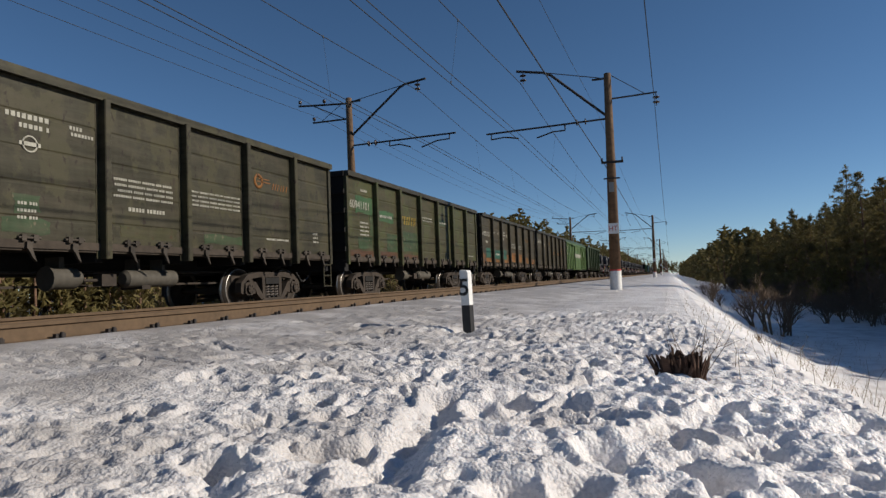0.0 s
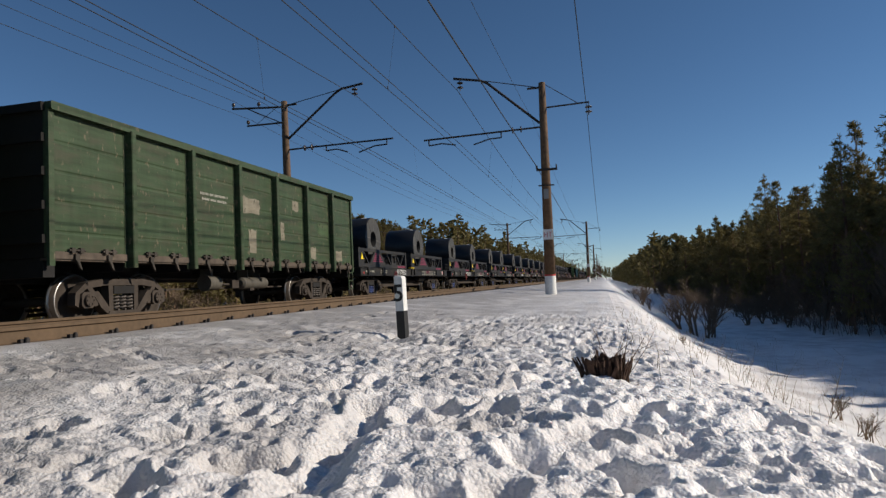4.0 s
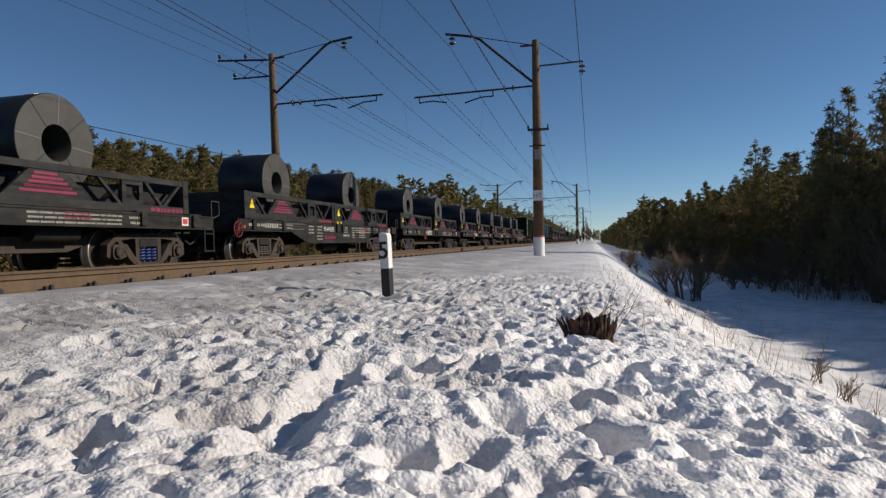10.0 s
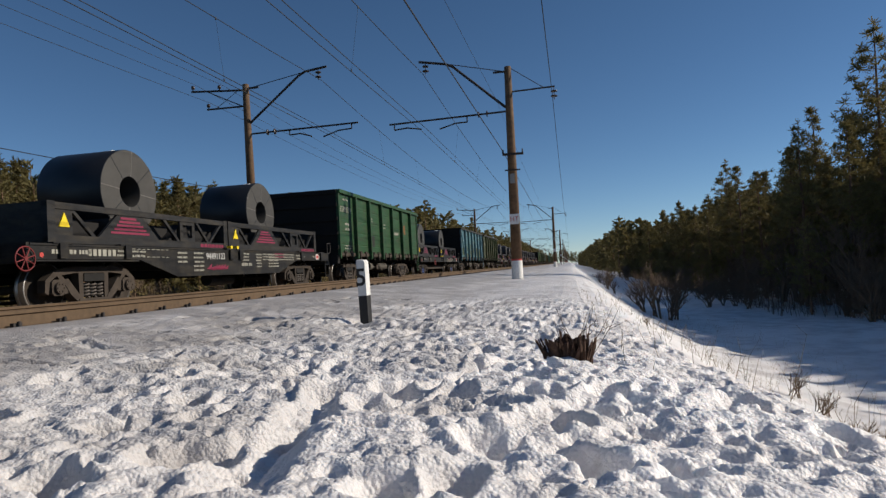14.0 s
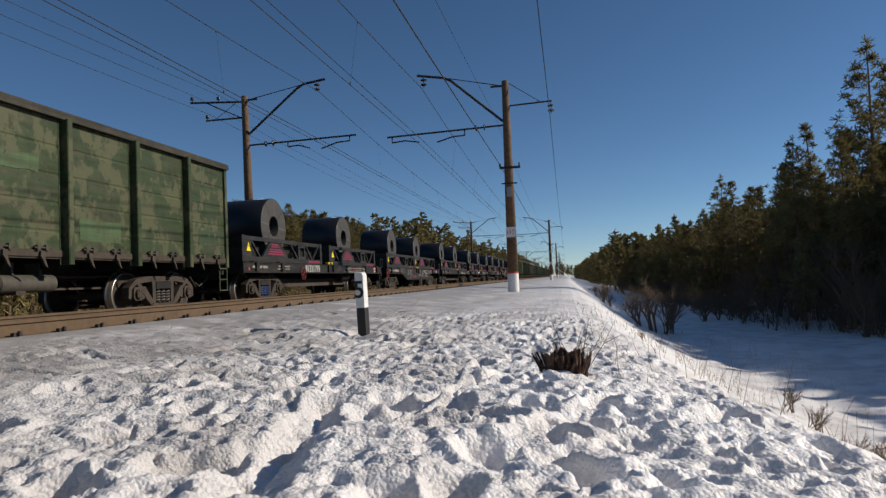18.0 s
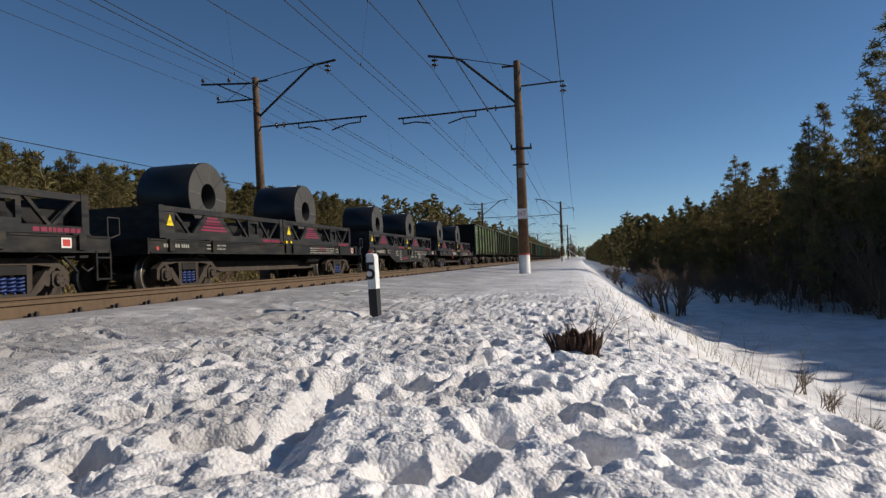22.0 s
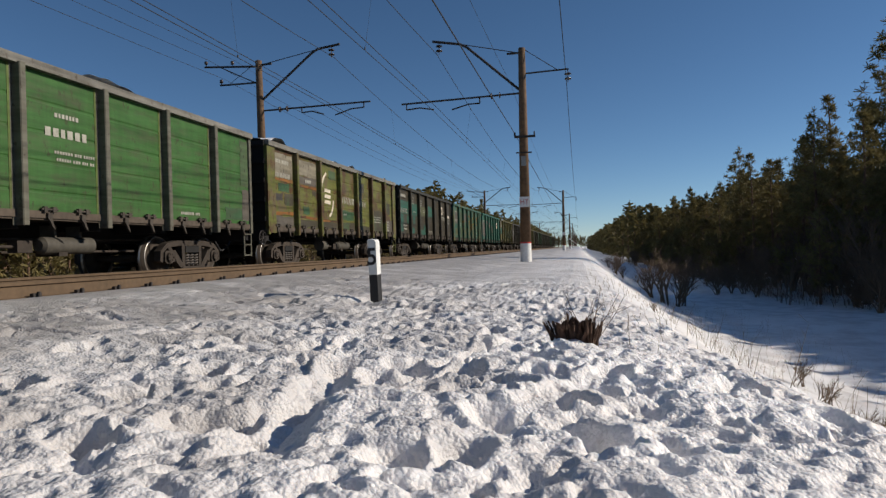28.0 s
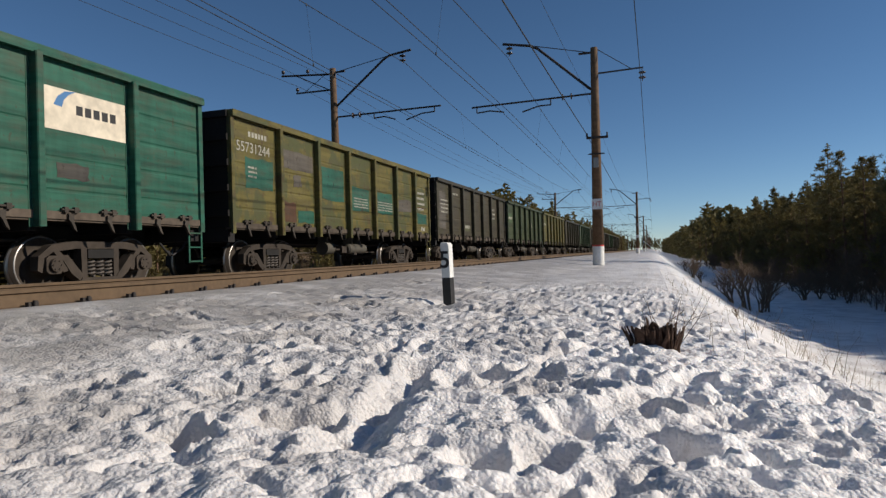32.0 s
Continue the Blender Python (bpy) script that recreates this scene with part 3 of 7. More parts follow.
def track(cx, z, label, near):
    tr = thing("railway_track", label, "track", pose(cx, 0, z), kind="structure")
    me = rail_mesh(0, -60, 900)
    for s in (-1, 1):
        part("rail", me, None, tr).location.x = s * 0.797
    g = G().box(-1.35, 1.35, -0.12, 0.12, -0.36, -0.182)
    sl = g.mesh("sleeper", SLEEPER)
    clip = G().box(-0.16, 0.16, -0.07, 0.07, -0.182, -0.166).box(0.06, 0.10, -0.05, 0.05, -0.17, -0.115).box(-0.10, -0.06, -0.05, 0.05, -0.17, -0.115).tube((0.115, 0, -0.18), (0.115, 0, -0.10), 0.018, n=6).mesh("fastening", IRON)
    for k in range(150):
        y = 2.0 + 0.56 * k
        part("sleeper", sl, None, tr).location = (0, y, 0)
        if near and k < 110:
            part("fastening", clip, None, tr, "dark rail fastening" if k == 0 else "").location = (0.797, y, 0)
    return tr


# ---- masts and wires ----
MAST_Y = [-43 + 70 * k for k in range(10)]


def insulator(g, x, y, z, n=2):
    """A hanging string of n discs below z."""
    g.tube((x, y, z), (x, y, z - 0.12 - 0.2 * n), 0.018, n=6)
    for k in range(n):
        g.lathe([(z - 0.12 - 0.2 * k, 0.03), (z - 0.15 - 0.2 * k, 0.13), (z - 0.19 - 0.2 * k, 0.14), (z - 0.21 - 0.2 * k, 0.03)], (x, y, 0), 12, "z")
    return g


def catenary_mast(side):
    """side 1: by the near track; side -1: beyond the far track. The origin is on the mast's foot, the track lies towards -x * side."""
    s = side
    base = -0.42 if s > 0 else -1.05
    name = "brown concrete overhead-line mast, " + ("white foot with a red ring" if s > 0 else "wire arms on its outer side")
    m = thing("catenary_mast", name, "mast", group="overhead line masts")
    top = 8.47 if s > 0 else 9.0
    g = G().lathe([(0.42, 0.225), (top - 0.02, 0.142), (top, 0.125), (top, 0.0), (0.42, 0.0)], (0, 0, 0), 20, "z")
    part("shaft", g, MAST, m)
    if s > 0:
        part("painted_foot", G().tube((0, 0, base - 0.6), (0, 0, 0.36), 0.232, 0.229, 18), WHITE, m, "white-painted foot")
        part("red_ring", G().tube((0, 0, 0.36), (0, 0, 0.425), 0.2295, 0.228, 18), RED, m, "red painted ring")
    else:
        part("foot", G().tube((0, 0, base - 0.6), (0, 0, 0.42), 0.235, 0.226, 18), MAST, m)
    t = -s
    foot, bx, bz, tx_, tz = (6.77, 2.46, 8.82, 3.78, 9.06) if s > 0 else (7.23, 2.72, 9.2, 3.9, 9.34)
    part("boom", G().line([(t * 0.15, 0, foot), (t * (bx - 0.15), 0, bz - 0.12), (t * (bx + 0.15), 0, bz + 0.03), (t * tx_, 0, tz)], 0.055, 8), IRON, m)
    part("tie_rod", G().tube((t * 0.1, 0, top - 0.2), (t * bx, 0, bz), 0.018, n=6).box(t * 0.35 - 0.27, t * 0.35 + 0.27, -0.04, 0.04, top - 0.23, top - 0.16), IRON, m)
    part("messenger_insulator", insulator(G(), t * 3.5, 0, tz - 0.05), INSULATOR, m)
    zc, ze, reach = (6.6, 6.47, 5.2) if s > 0 else (6.72, 6.7, 5.2)
    part("console", G().tube((t * 0.15, 0, zc), (t * reach, 0, ze), 0.04, n=8), IRON, m)
    for a in (0.95, 1.3):
        part("console_insulator", G().lathe([(t * a - 0.03, 0.04), (t * a - 0.02, 0.13), (t * a + 0.02, 0.13), (t * a + 0.03, 0.04)], (0, 0, zc + (ze - zc) * a / reach), 12, "x"), INSULATOR, m)
    if s > 0:
        arms = [[(4.98, 6.48), (4.98, 6.22), (4.4, 6.27), (3.78, 6.16)], [(1.8, 6.57), (1.8, 6.30), (2.3, 6.29), (3.0, 6.10)]]
    else:
        arms = [[(2.0, 6.72), (2.0, 6.48), (2.5, 6.5), (3.03, 6.32)], [(4.9, 6.7), (4.9, 6.47), (4.3, 6.45), (3.56, 6.24)]]
    for pts in arms:
        part("steady_arm", G().line([(t * a, 0, z) for a, z in pts], 0.03, 6), IRON, m)
    o = s
    if s > 0:
        part("feeder_arm", G().tube((o * 0.12, 0, 7.4), (o * 1.9, 0, 7.46), 0.035, n=8).tube((o * 0.1, 0, 8.4), (o * 1.45, 0, 7.45), 0.015, n=6), IRON, m)
        part("feeder_insulator", insulator(G(), o * 1.86, 0, 7.43), INSULATOR, m)
        part("cross_arm", G().box(-0.36, 0.5, -0.24, -0.15, 4.72, 4.81).tube((-0.34, -0.2, 4.81), (-0.34, -0.2, 4.95), 0.04, n=8).tube((0.46, -0.2, 4.81), (0.46, -0.2, 4.95), 0.03, n=8), IRON, m)
        part("lower_cross_arm", G().box(-0.30, 0.34, -0.22, -0.16, 4.08, 4.13), IRON, m)
        sign = part("sign_plate", G().box(-0.2, 0.2, -0.262, -0.245, 1.86, 2.28), WHITE, m, "white plate with red letters")
        cu = bpy.data.curves.new("letters", "FONT")
        cu.body, cu.size, cu.align_x, cu.extrude = "НТ", 0.26, "CENTER", 0.002
        cu.materials.append(RED)
        tx = new("letters", cu)
        tx.parent = sign
        tx.matrix_basis = pose(0, -0.266, 1.98, 90, 0, 0)
        part("small_plate", G().box(-0.1, 0.1, -0.235, -0.222, 3.55, 3.95), material("grey_plate", (0.25, 0.25, 0.24), 0.7), m)
    else:
        arm = part("wire_arm", G().tube((o * 0.1, 0, 8.75), (o * 2.7, 0, 8.97), 0.045, n=6).tube((o * 0.15, 0, 8.0), (o * 1.9, 0, 8.88), 0.025, n=6), IRON, m)
        part("lower_wire_arm", G().tube((o * 0.1, 0, 8.02), (o * 1.95, 0, 8.06), 0.04, n=6).tube((o * 0.4, 0, 8.76), (o * 1.5, 0, 8.06), 0.012, n=6), IRON, m)
        for x, z in ((2.62, 9.0), (1.3, 8.88), (1.88, 8.08)):
            part("pin_insulator", G().lathe([(z - 0.02, 0.015), (z + 0.08, 0.02), (z + 0.09, 0.075), (z + 0.2, 0.08), (z + 0.24, 0.04), (z + 0.25, 0.0)], (o * x, 0, 0), 10, "z"), INSULATOR, m)
        part("side_bracket", G().box(-0.5, 0.1, -0.24, -0.18, 3.92, 3.98).tube((-0.43, -0.21, 3.98), (-0.43, -0.21, 4.08), 0.035, n=8), IRON, m)
    return m


MAST_R, MAST_L = -2.13, -13.8


def masts():
    for s, x in ((1, MAST_R), (-1, MAST_L)):
        m = catenary_mast(s)
        m.matrix_basis = pose(x, MAST_Y[1], 0, 0, 0.5 if s > 0 else -0.7, 0)
        for k, y in enumerate(MAST_Y):
            if k != 1:
                copy_thing(m, pose(x, y, 0, 0, (0.4, -0.3, 0.6, 0.0)[k % 4], 0))


def sag_line(x, z, sag, y0, y1, steps):
    return [(x, y0 + (y1 - y0) * k / steps, z - sag * (1 - (2 * k / steps - 1) ** 2)) for k in range(steps + 1)]


def wire(name, label, x, z, sag, r, x_alt=0.0, last=None):
    g = G()
    ys = MAST_Y[:last]
    for k, (y0, y1) in enumerate(zip(ys, ys[1:])):
        pts = sag_line(x, z, sag, y0, y1, 14 if y0 < 200 else 6)
        if x_alt:
            pts = [(px + x_alt * (1 - 2 * (i / (len(pts) - 1))) * (1 if k % 2 else -1), py, pz) for i, (px, py, pz) in enumerate(pts)]
        for p, q in zip(pts, pts[1:]):
            g.tube(p, q, r, r, 5, caps=False)
    return tagged(new(name, g.mesh(name, WIRE)), label, "wire", "overhead wires")


WIRE = material("weathered_wire", (0.03, 0.03, 0.03), 0.6, 0.3)


def wires():
    for cx, dz in ((NEAR, 0.0), (FAR, -0.25)):
        top, bot = 8.55 - dz, 6.16 - 0.6 * dz
        wire("messenger_wire", "sagging dark messenger cable over the track", cx + 0.35 if cx == NEAR else cx - 0.15, top, 1.15, 0.014)
        wire("contact_wire", "dark contact wire over the track", cx - 0.12, bot + 0.04, 0.10, 0.012, 0.2)
        wire("contact_wire", "dark contact wire over the track", cx + 0.22, bot - 0.02, 0.06, 0.012, 0.2)
        dr = thing("dropper_wires", "thin droppers between messenger cable and contact wire", "wire", group="overhead wires")
        for y0 in MAST_Y[:5]:
            for k in range(1, 8):
                f = k / 8
                zt = top - 1.15 * (1 - (2 * f - 1) ** 2)
                xm = cx + 0.35 if cx == NEAR else cx - 0.15
                d = part("dropper", G().tube((xm, y0 + 70 * f, zt), (cx + 0.05, y0 + 70 * f, bot), 0.004, n=4, caps=False).tube((xm, y0 + 70 * f, zt - 0.05), (xm, y0 + 70 * f, zt + 0.03), 0.022, n=6).tube((cx + 0.05, y0 + 70 * f, bot), (cx + 0.05, y0 + 70 * f, bot + 0.07), 0.022, n=6), WIRE, dr)
    wire("feeder_wire", "dark feeder wire on the mast's outer arm", MAST_R + 1.86, 6.92, 0.9, 0.013)
    wire("feeder_cable", "thick dark cable on the mast's cross arm", MAST_R - 0.3, 4.92, 0.30, 0.015)
    wire("thin_wire", "thin wire beside the masts", MAST_R - 0.42, 7.0, 0.7, 0.006)
    for dx, z, sg in ((-2.62, 9.25, 0.7), (-1.3, 9.12, 0.8), (-1.88, 8.33, 0.7)):
        wire("line_wire", "thin line wire on pin insulators", MAST_L + dx, z, sg, 0.009)
    wire("low_cable", "dark cable low on the far masts", MAST_L - 0.43, 4.06, 0.25, 0.013)


track(NEAR, 0.0, "empty rusty railway track half sunk in snow", True)
track(FAR, FAR_Z, "railway track under the passing train", False)
masts()
wires()


# ---- the train ----
def travelled(t):
    """Metres that the train has come along at t seconds."""
    return float(np.polyval(TRAVEL, t - 16))


TRAVEL = [9.27485e-09, -5.4819e-07, -4.2229e-06, 0.000189129, 6.31253e-05, -0.0234818, 15.9105, 239.406]
BODY = material("wagon_paint", (0.1, 0.1, 0.08))
POSTS = material("post_paint", (0.1, 0.1, 0.08))
RIMS = material("rim_paint", (0.1, 0.1, 0.08))
# near black: the shade on the gondola ends is put into their colour
END_SHADE = material("shaded_end", (0.010, 0.009, 0.008), 0.9, grain=0.3, scale=12)
TRAIN = []      # things that ride with the train: object, place along it, height


def wheelset_mesh():
    g = G()
    for s in (-1, 1):
        c = s * 0.79
        o = s
        prof = [(c - o * 0.085, 0.515), (c - o * 0.055, 0.51), (c - o * 0.045, 0.482), (c + o * 0.06, 0.474), (c + o * 0.06, 0.448), (c + o * 0.06, 0.41), (c + o * 0.02, 0.40), (c - o * 0.005, 0.17), (c + o * 0.09, 0.15), (c + o * 0.09, 0.07), (c - o * 0.09, 0.07), (c - o * 0.09, 0.16), (c - o * 0.03, 0.20), (c - o * 0.02, 0.40), (c - o * 0.08, 0.42)]
        g.lathe(prof, (0, 0, 0), 36, "x")
    g.tube((-1.1, 0, 0), (1.1, 0, 0), 0.08, n=14)
    me = g.mesh("wheelset", BOGIE, STEEL)
    for p in me.polygons:
        c = p.center
        r = math.hypot(c.y, c.z)
        if r > 0.495 or (0.452 < r and abs(p.normal.x) > 0.9):
            p.material_index = 1
    return me


def side_frame_mesh():
    """Cast three-piece bogie side frame with pedestals, two windows and a spring opening; along y, about x = 0."""
    g = G()
    a, b = -0.085, 0.085
    g.prism([(-1.18, 0.62), (-0.95, 0.80), (-0.55, 0.86), (0.55, 0.86), (0.95, 0.80), (1.18, 0.62), (1.10, 0.58), (0.92, 0.69), (0.50, 0.74), (-0.50, 0.74), (-0.92, 0.69), (-1.10, 0.58)], a, b)
    for s in (-1, 1):
        g.prism([(s * 1.18, 0.62), (s * 1.20, 0.40), (s * 1.12, 0.36), (s * 1.08, 0.58)], a, b)
        g.prism([(s * 0.92, 0.70), (s * 0.80, 0.70), (s * 0.70, 0.60), (s * 0.66, 0.38), (s * 0.74, 0.36), (s * 0.80, 0.56)], a, b)
        g.prism([(s * 0.80, 0.62), (s * 0.66, 0.64), (s * 0.30, 0.23), (s * 0.42, 0.20), (s * 0.60, 0.34)], a - 0.01, b + 0.01)
        g.prism([(s * 0.40, 0.80), (s * 0.28, 0.80), (s * 0.28, 0.22), (s * 0.38, 0.22)], a, b)
        g.prism([(s * 0.30, 0.27), (s * 0.52, 0.30), (s * 0.66, 0.44), (s * 0.60, 0.50), (s * 0.40, 0.36)], a + 0.02, b - 0.02)
        # axle box with its round cover
        g.slab(-0.10, 0.12, s * 0.925 - 0.15, s * 0.925 + 0.15, 0.34, 0.63, 0.05)
        g.tube((0.10, s * 0.925, 0.478), (0.17, s * 0.925, 0.478), 0.115, 0.105, 14)
        for k in range(6):
            q = k * math.pi / 3
            g.tube((0.165, s * 0.925 + 0.075 * math.cos(q), 0.478 + 0.075 * math.sin(q)), (0.185, s * 0.925 + 0.075 * math.cos(q), 0.478 + 0.075 * math.sin(q)), 0.014, n=6)
    g.prism([(-0.45, 0.19), (0.45, 0.19), (0.40, 0.26), (-0.40, 0.26)], a - 0.03, b + 0.03)
    return g.mesh("side_frame", BOGIE)


def spring_mesh(mat):
    """One coil spring: a bar wound round the z axis."""
    g, n, m = G(), 44, 6
    vs = []
    for k in range(n + 1):
        q, z = k / n * 4.5 * 2 * math.pi, 0.27 + 0.28 * k / n
        for j in range(m):
            a = 2 * math.pi * j / m
            r = 0.075 + 0.019 * math.cos(a)
            vs.append((r * math.cos(q), r * math.sin(q), z + 0.019 * math.sin(a)))
    g.add(vs, [(k * m + j, k * m + (j + 1) % m, (k + 1) * m + (j + 1) % m, (k + 1) * m + j) for k in range(n) for j in range(m)], True)
    return g.mesh("spring", mat)


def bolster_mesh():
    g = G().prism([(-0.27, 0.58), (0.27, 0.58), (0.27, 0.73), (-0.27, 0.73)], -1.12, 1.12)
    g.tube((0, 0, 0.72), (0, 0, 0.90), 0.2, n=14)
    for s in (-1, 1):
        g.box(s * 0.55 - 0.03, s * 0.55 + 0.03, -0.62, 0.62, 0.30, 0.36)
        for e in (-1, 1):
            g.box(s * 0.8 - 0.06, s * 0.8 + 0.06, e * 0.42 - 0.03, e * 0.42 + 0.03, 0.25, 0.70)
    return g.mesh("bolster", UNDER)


WHEELSET, SIDE_FRAME, BOLSTER = wheelset_mesh(), side_frame_mesh(), bolster_mesh()
SPRINGS = {"dark": spring_mesh(SPRING_DARK), "blue": spring_mesh(SPRING_BLUE)}


def bogie(parent, y, spring="dark"):
    b = new("bogie")
    b.parent, b.location, b.empty_display_size = parent, (0, y, 0), 0.2
    for s in (-1, 1):
        f = part("side_frame", SIDE_FRAME, None, b)
        f.matrix_basis = pose(s * 1.02, 0, 0, 0, 0, 0 if s > 0 else 180)
        for dy in (-0.18, 0.0, 0.18) if s > 0 else ():
            part("spring", SPRINGS[spring], None, b, "blue coil spring" if spring == "blue" else "").location = (1.04, dy, 0)
    part("bolster", BOLSTER, None, b)
    for s in (-1, 1):
        w = part("wheelset", WHEELSET, None, b, "wheel pair with bright worn treads")
        w.location = (0, s * 0.925, 0.478)
    return b


def coupler(parent, y, d):
    g = G().box(-0.09, 0.09, y, y + d * 0.32, 0.97, 1.13).box(-0.2, 0.2, y + d * 0.26, y + d * 0.50, 0.90, 1.18).box(-0.3, 0.3, y - d * 0.05, y + d * 0.06, 0.86, 1.22)
    part("coupler", g, UNDER, parent)
    part("brake_hose", G().line([(0.35, y, 0.95), (0.36, y + d * 0.2, 0.75), (0.3, y + d * 0.42, 0.62), (0.2, y + d * 0.46, 0.72)], 0.025, 6), BLACK, parent)


def ladder(parent, x, y, z0, z1, mat):
    g = G()
    for dy in (-0.18, 0.18):
        g.box(x - 0.012, x + 0.012, y + dy - 0.02, y + dy + 0.02, z0, z1)
    n = max(2, int((z1 - z0) / 0.3) + 1)
    for k in range(n):
        z = z0 + 0.03 + (z1 - z0 - 0.06) * k / (n - 1) * 0.8
        g.box(x - 0.018, x + 0.018, y - 0.18, y + 0.18, z - 0.014, z + 0.014)
    part("ladder", g, mat, parent)


HALF, SIDE_X, TOP = 6.5, 1.50, 3.745
POST_Y = [-HALF + 0.06] + [-HALF + 13.0 * k / 7 for k in range(1, 7)] + [HALF - 0.06]


def gondola():
    w = thing("gondola_wagon", "open freight wagon", "freight wagon", group="train wagons")
    for s in (-1, 1):
        x = s * SIDE_X
        rim = [(x, 1.20)]
        for z in (1.62, 2.12, 2.62, 3.12):      # pressed swages along the sheet
            rim += [(x, z - 0.035), (x - s * 0.010, z - 0.012), (x - s * 0.010, z + 0.012), (x, z + 0.035)]
        rim += [(x, TOP - 0.1), (x - s * 0.06, TOP - 0.1), (x - s * 0.06, 1.20)]
        part("side_wall", G().prism(rim, -HALF, HALF, "y"), BODY, w)
        part("top_rail", G().slab(min(x - s * 0.06, x + s * 0.115), max(x - s * 0.06, x + s * 0.115), -HALF, HALF, TOP - 0.14, TOP, 0.02), RIMS, w)
        part("bottom_sill", G().box(min(x, x + s * 0.03), max(x, x + s * 0.03), -HALF, HALF, 1.18, 1.30).box(min(x, x - s * 0.14), max(x, x - s * 0.14), -HALF, HALF, 1.15, 1.19), DUSTY, w)
        for k, y in enumerate(POST_Y):
            wd = 0.085 if 0 < k < 7 else 0.055
            d = 0.10
            lo = 1.05 if 0 < k < 7 else 1.06
            if 0 < k < 7:
                a, b, c = 0.062, x + s * 0.16, x + s * 0.008
                g = G().prism([(x, y - 0.115), (c, y - 0.115), (c, y - a), (b - s * 0.015, y - a), (b, y - a + 0.015), (b, y + a - 0.015), (b - s * 0.015, y + a), (c, y + a), (c, y + 0.115), (x, y + 0.115)], lo, TOP - 0.12, "z")
            else:
                g = G().prism([(x, y - wd - 0.01), (x + s * 0.05, y - wd), (x + s * 0.05, y + wd), (x, y + wd + 0.01)], lo, TOP - 0.12, "z")
            part("post", g, POSTS, w)
        if s > 0:
            for k in range(7):
                for f in (0.3, 0.7):
                    y = -HALF + 13.0 * (k + f) / 7
                    g = G().prism([(y - 0.045, 1.27), (y + 0.05, 1.27), (y + 0.04, 1.15), (y + 0.075, 1.06), (y + 0.10, 0.985), (y + 0.04, 1.04), (y - 0.005, 1.13), (y - 0.05, 1.18)], x + 0.03, x + 0.075)
                    g.box(x + 0.03, x + 0.085, y - 0.13, y - 0.06, 1.28, 1.37).box(x + 0.03, x + 0.085, y + 0.05, y + 0.13, 1.28, 1.37).tube((x + 0.06, y - 0.17, 1.325), (x + 0.06, y + 0.17, 1.325), 0.02, n=6)
                    part("hatch_latch", g, LATCH, w)
    for e in (-1, 1):
        y = e * HALF
        g = G().box(-SIDE_X + 0.05, SIDE_X - 0.05, min(y, y - e * 0.05), max(y, y - e * 0.05), 1.2, TOP)
        part("end_wall", g, END_SHADE, w)
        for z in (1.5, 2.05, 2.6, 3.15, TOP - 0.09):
            part("end_rib", G().prism([(-SIDE_X + 0.02, z - 0.07), (SIDE_X - 0.02, z - 0.07), (SIDE_X - 0.02, z + 0.07), (-SIDE_X + 0.02, z + 0.07)], min(y, y + e * 0.07), max(y, y + e * 0.07), "y"), END_SHADE, w)
        coupler(w, y, e)
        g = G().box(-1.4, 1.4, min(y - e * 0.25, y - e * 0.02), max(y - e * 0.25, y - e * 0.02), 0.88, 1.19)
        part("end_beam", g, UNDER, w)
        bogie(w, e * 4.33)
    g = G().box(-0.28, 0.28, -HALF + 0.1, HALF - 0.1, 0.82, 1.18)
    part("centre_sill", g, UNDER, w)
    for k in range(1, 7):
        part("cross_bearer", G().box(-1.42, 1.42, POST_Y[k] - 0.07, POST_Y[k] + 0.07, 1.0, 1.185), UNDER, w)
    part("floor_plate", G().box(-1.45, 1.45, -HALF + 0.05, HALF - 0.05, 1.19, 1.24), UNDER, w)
    ladder(w, SIDE_X + 0.03, HALF - 0.28, 0.45, 1.2, POSTS)
    g = G().tube((1.0, 0.0, 0.74), (1.0, 1.15, 0.74), 0.155, n=16).tube((1.0, -0.05, 0.74), (1.0, 0.0, 0.74), 0.10, 0.155, 16).tube((1.0, 1.15, 0.74), (1.0, 1.2, 0.74), 0.155, 0.10, 16).box(0.75, 1.05, 0.25, 0.31, 0.8, 1.1).box(0.75, 1.05, 0.85, 0.91, 0.8, 1.1)
    part("air_tank", g, TANK, w, "grey air tank")
    g = G().tube((0.95, -1.45, 0.76), (0.95, -1.0, 0.76), 0.175, n=16).tube((0.95, -1.0, 0.76), (0.95, -0.9, 0.76), 0.12, n=14).tube((0.95, -1.5, 0.76), (0.95, -1.45, 0.76), 0.195, n=16).box(0.7, 1.0, -1.3, -1.2, 0.85, 1.1)
    part("brake_cylinder", g, TANK, w, "grey brake cylinder")
    g = G().box(0.95, 1.15, -0.62, -0.32, 0.62, 0.82).tube((1.05, -0.9, 0.72), (1.05, -0.62, 0.72), 0.03, n=8).line([(0.7, -4, 0.9), (0.75, -2, 0.86), (0.75, 2, 0.86), (0.7, 4, 0.9)], 0.025, 6).box(0.55, 0.62, -3.2, 3.2, 0.62, 0.66).box(0.6, 1.1, 0.3, 0.5, 0.55, 0.62)
    part("brake_rigging", g, BOGIE, w)
    return w


TANK = material("grey_tank", (0.085, 0.076, 0.062), 0.75, grain=0.4, scale=9, spread=0.25)
DUSTY = material("dusty_sill", (0.072, 0.056, 0.043), 0.9, grain=0.4, scale=9, spread=0.3)
LATCH = material("dusty_latch", (0.05, 0.041, 0.033), 0.85, grain=0.4, scale=15, spread=0.25)


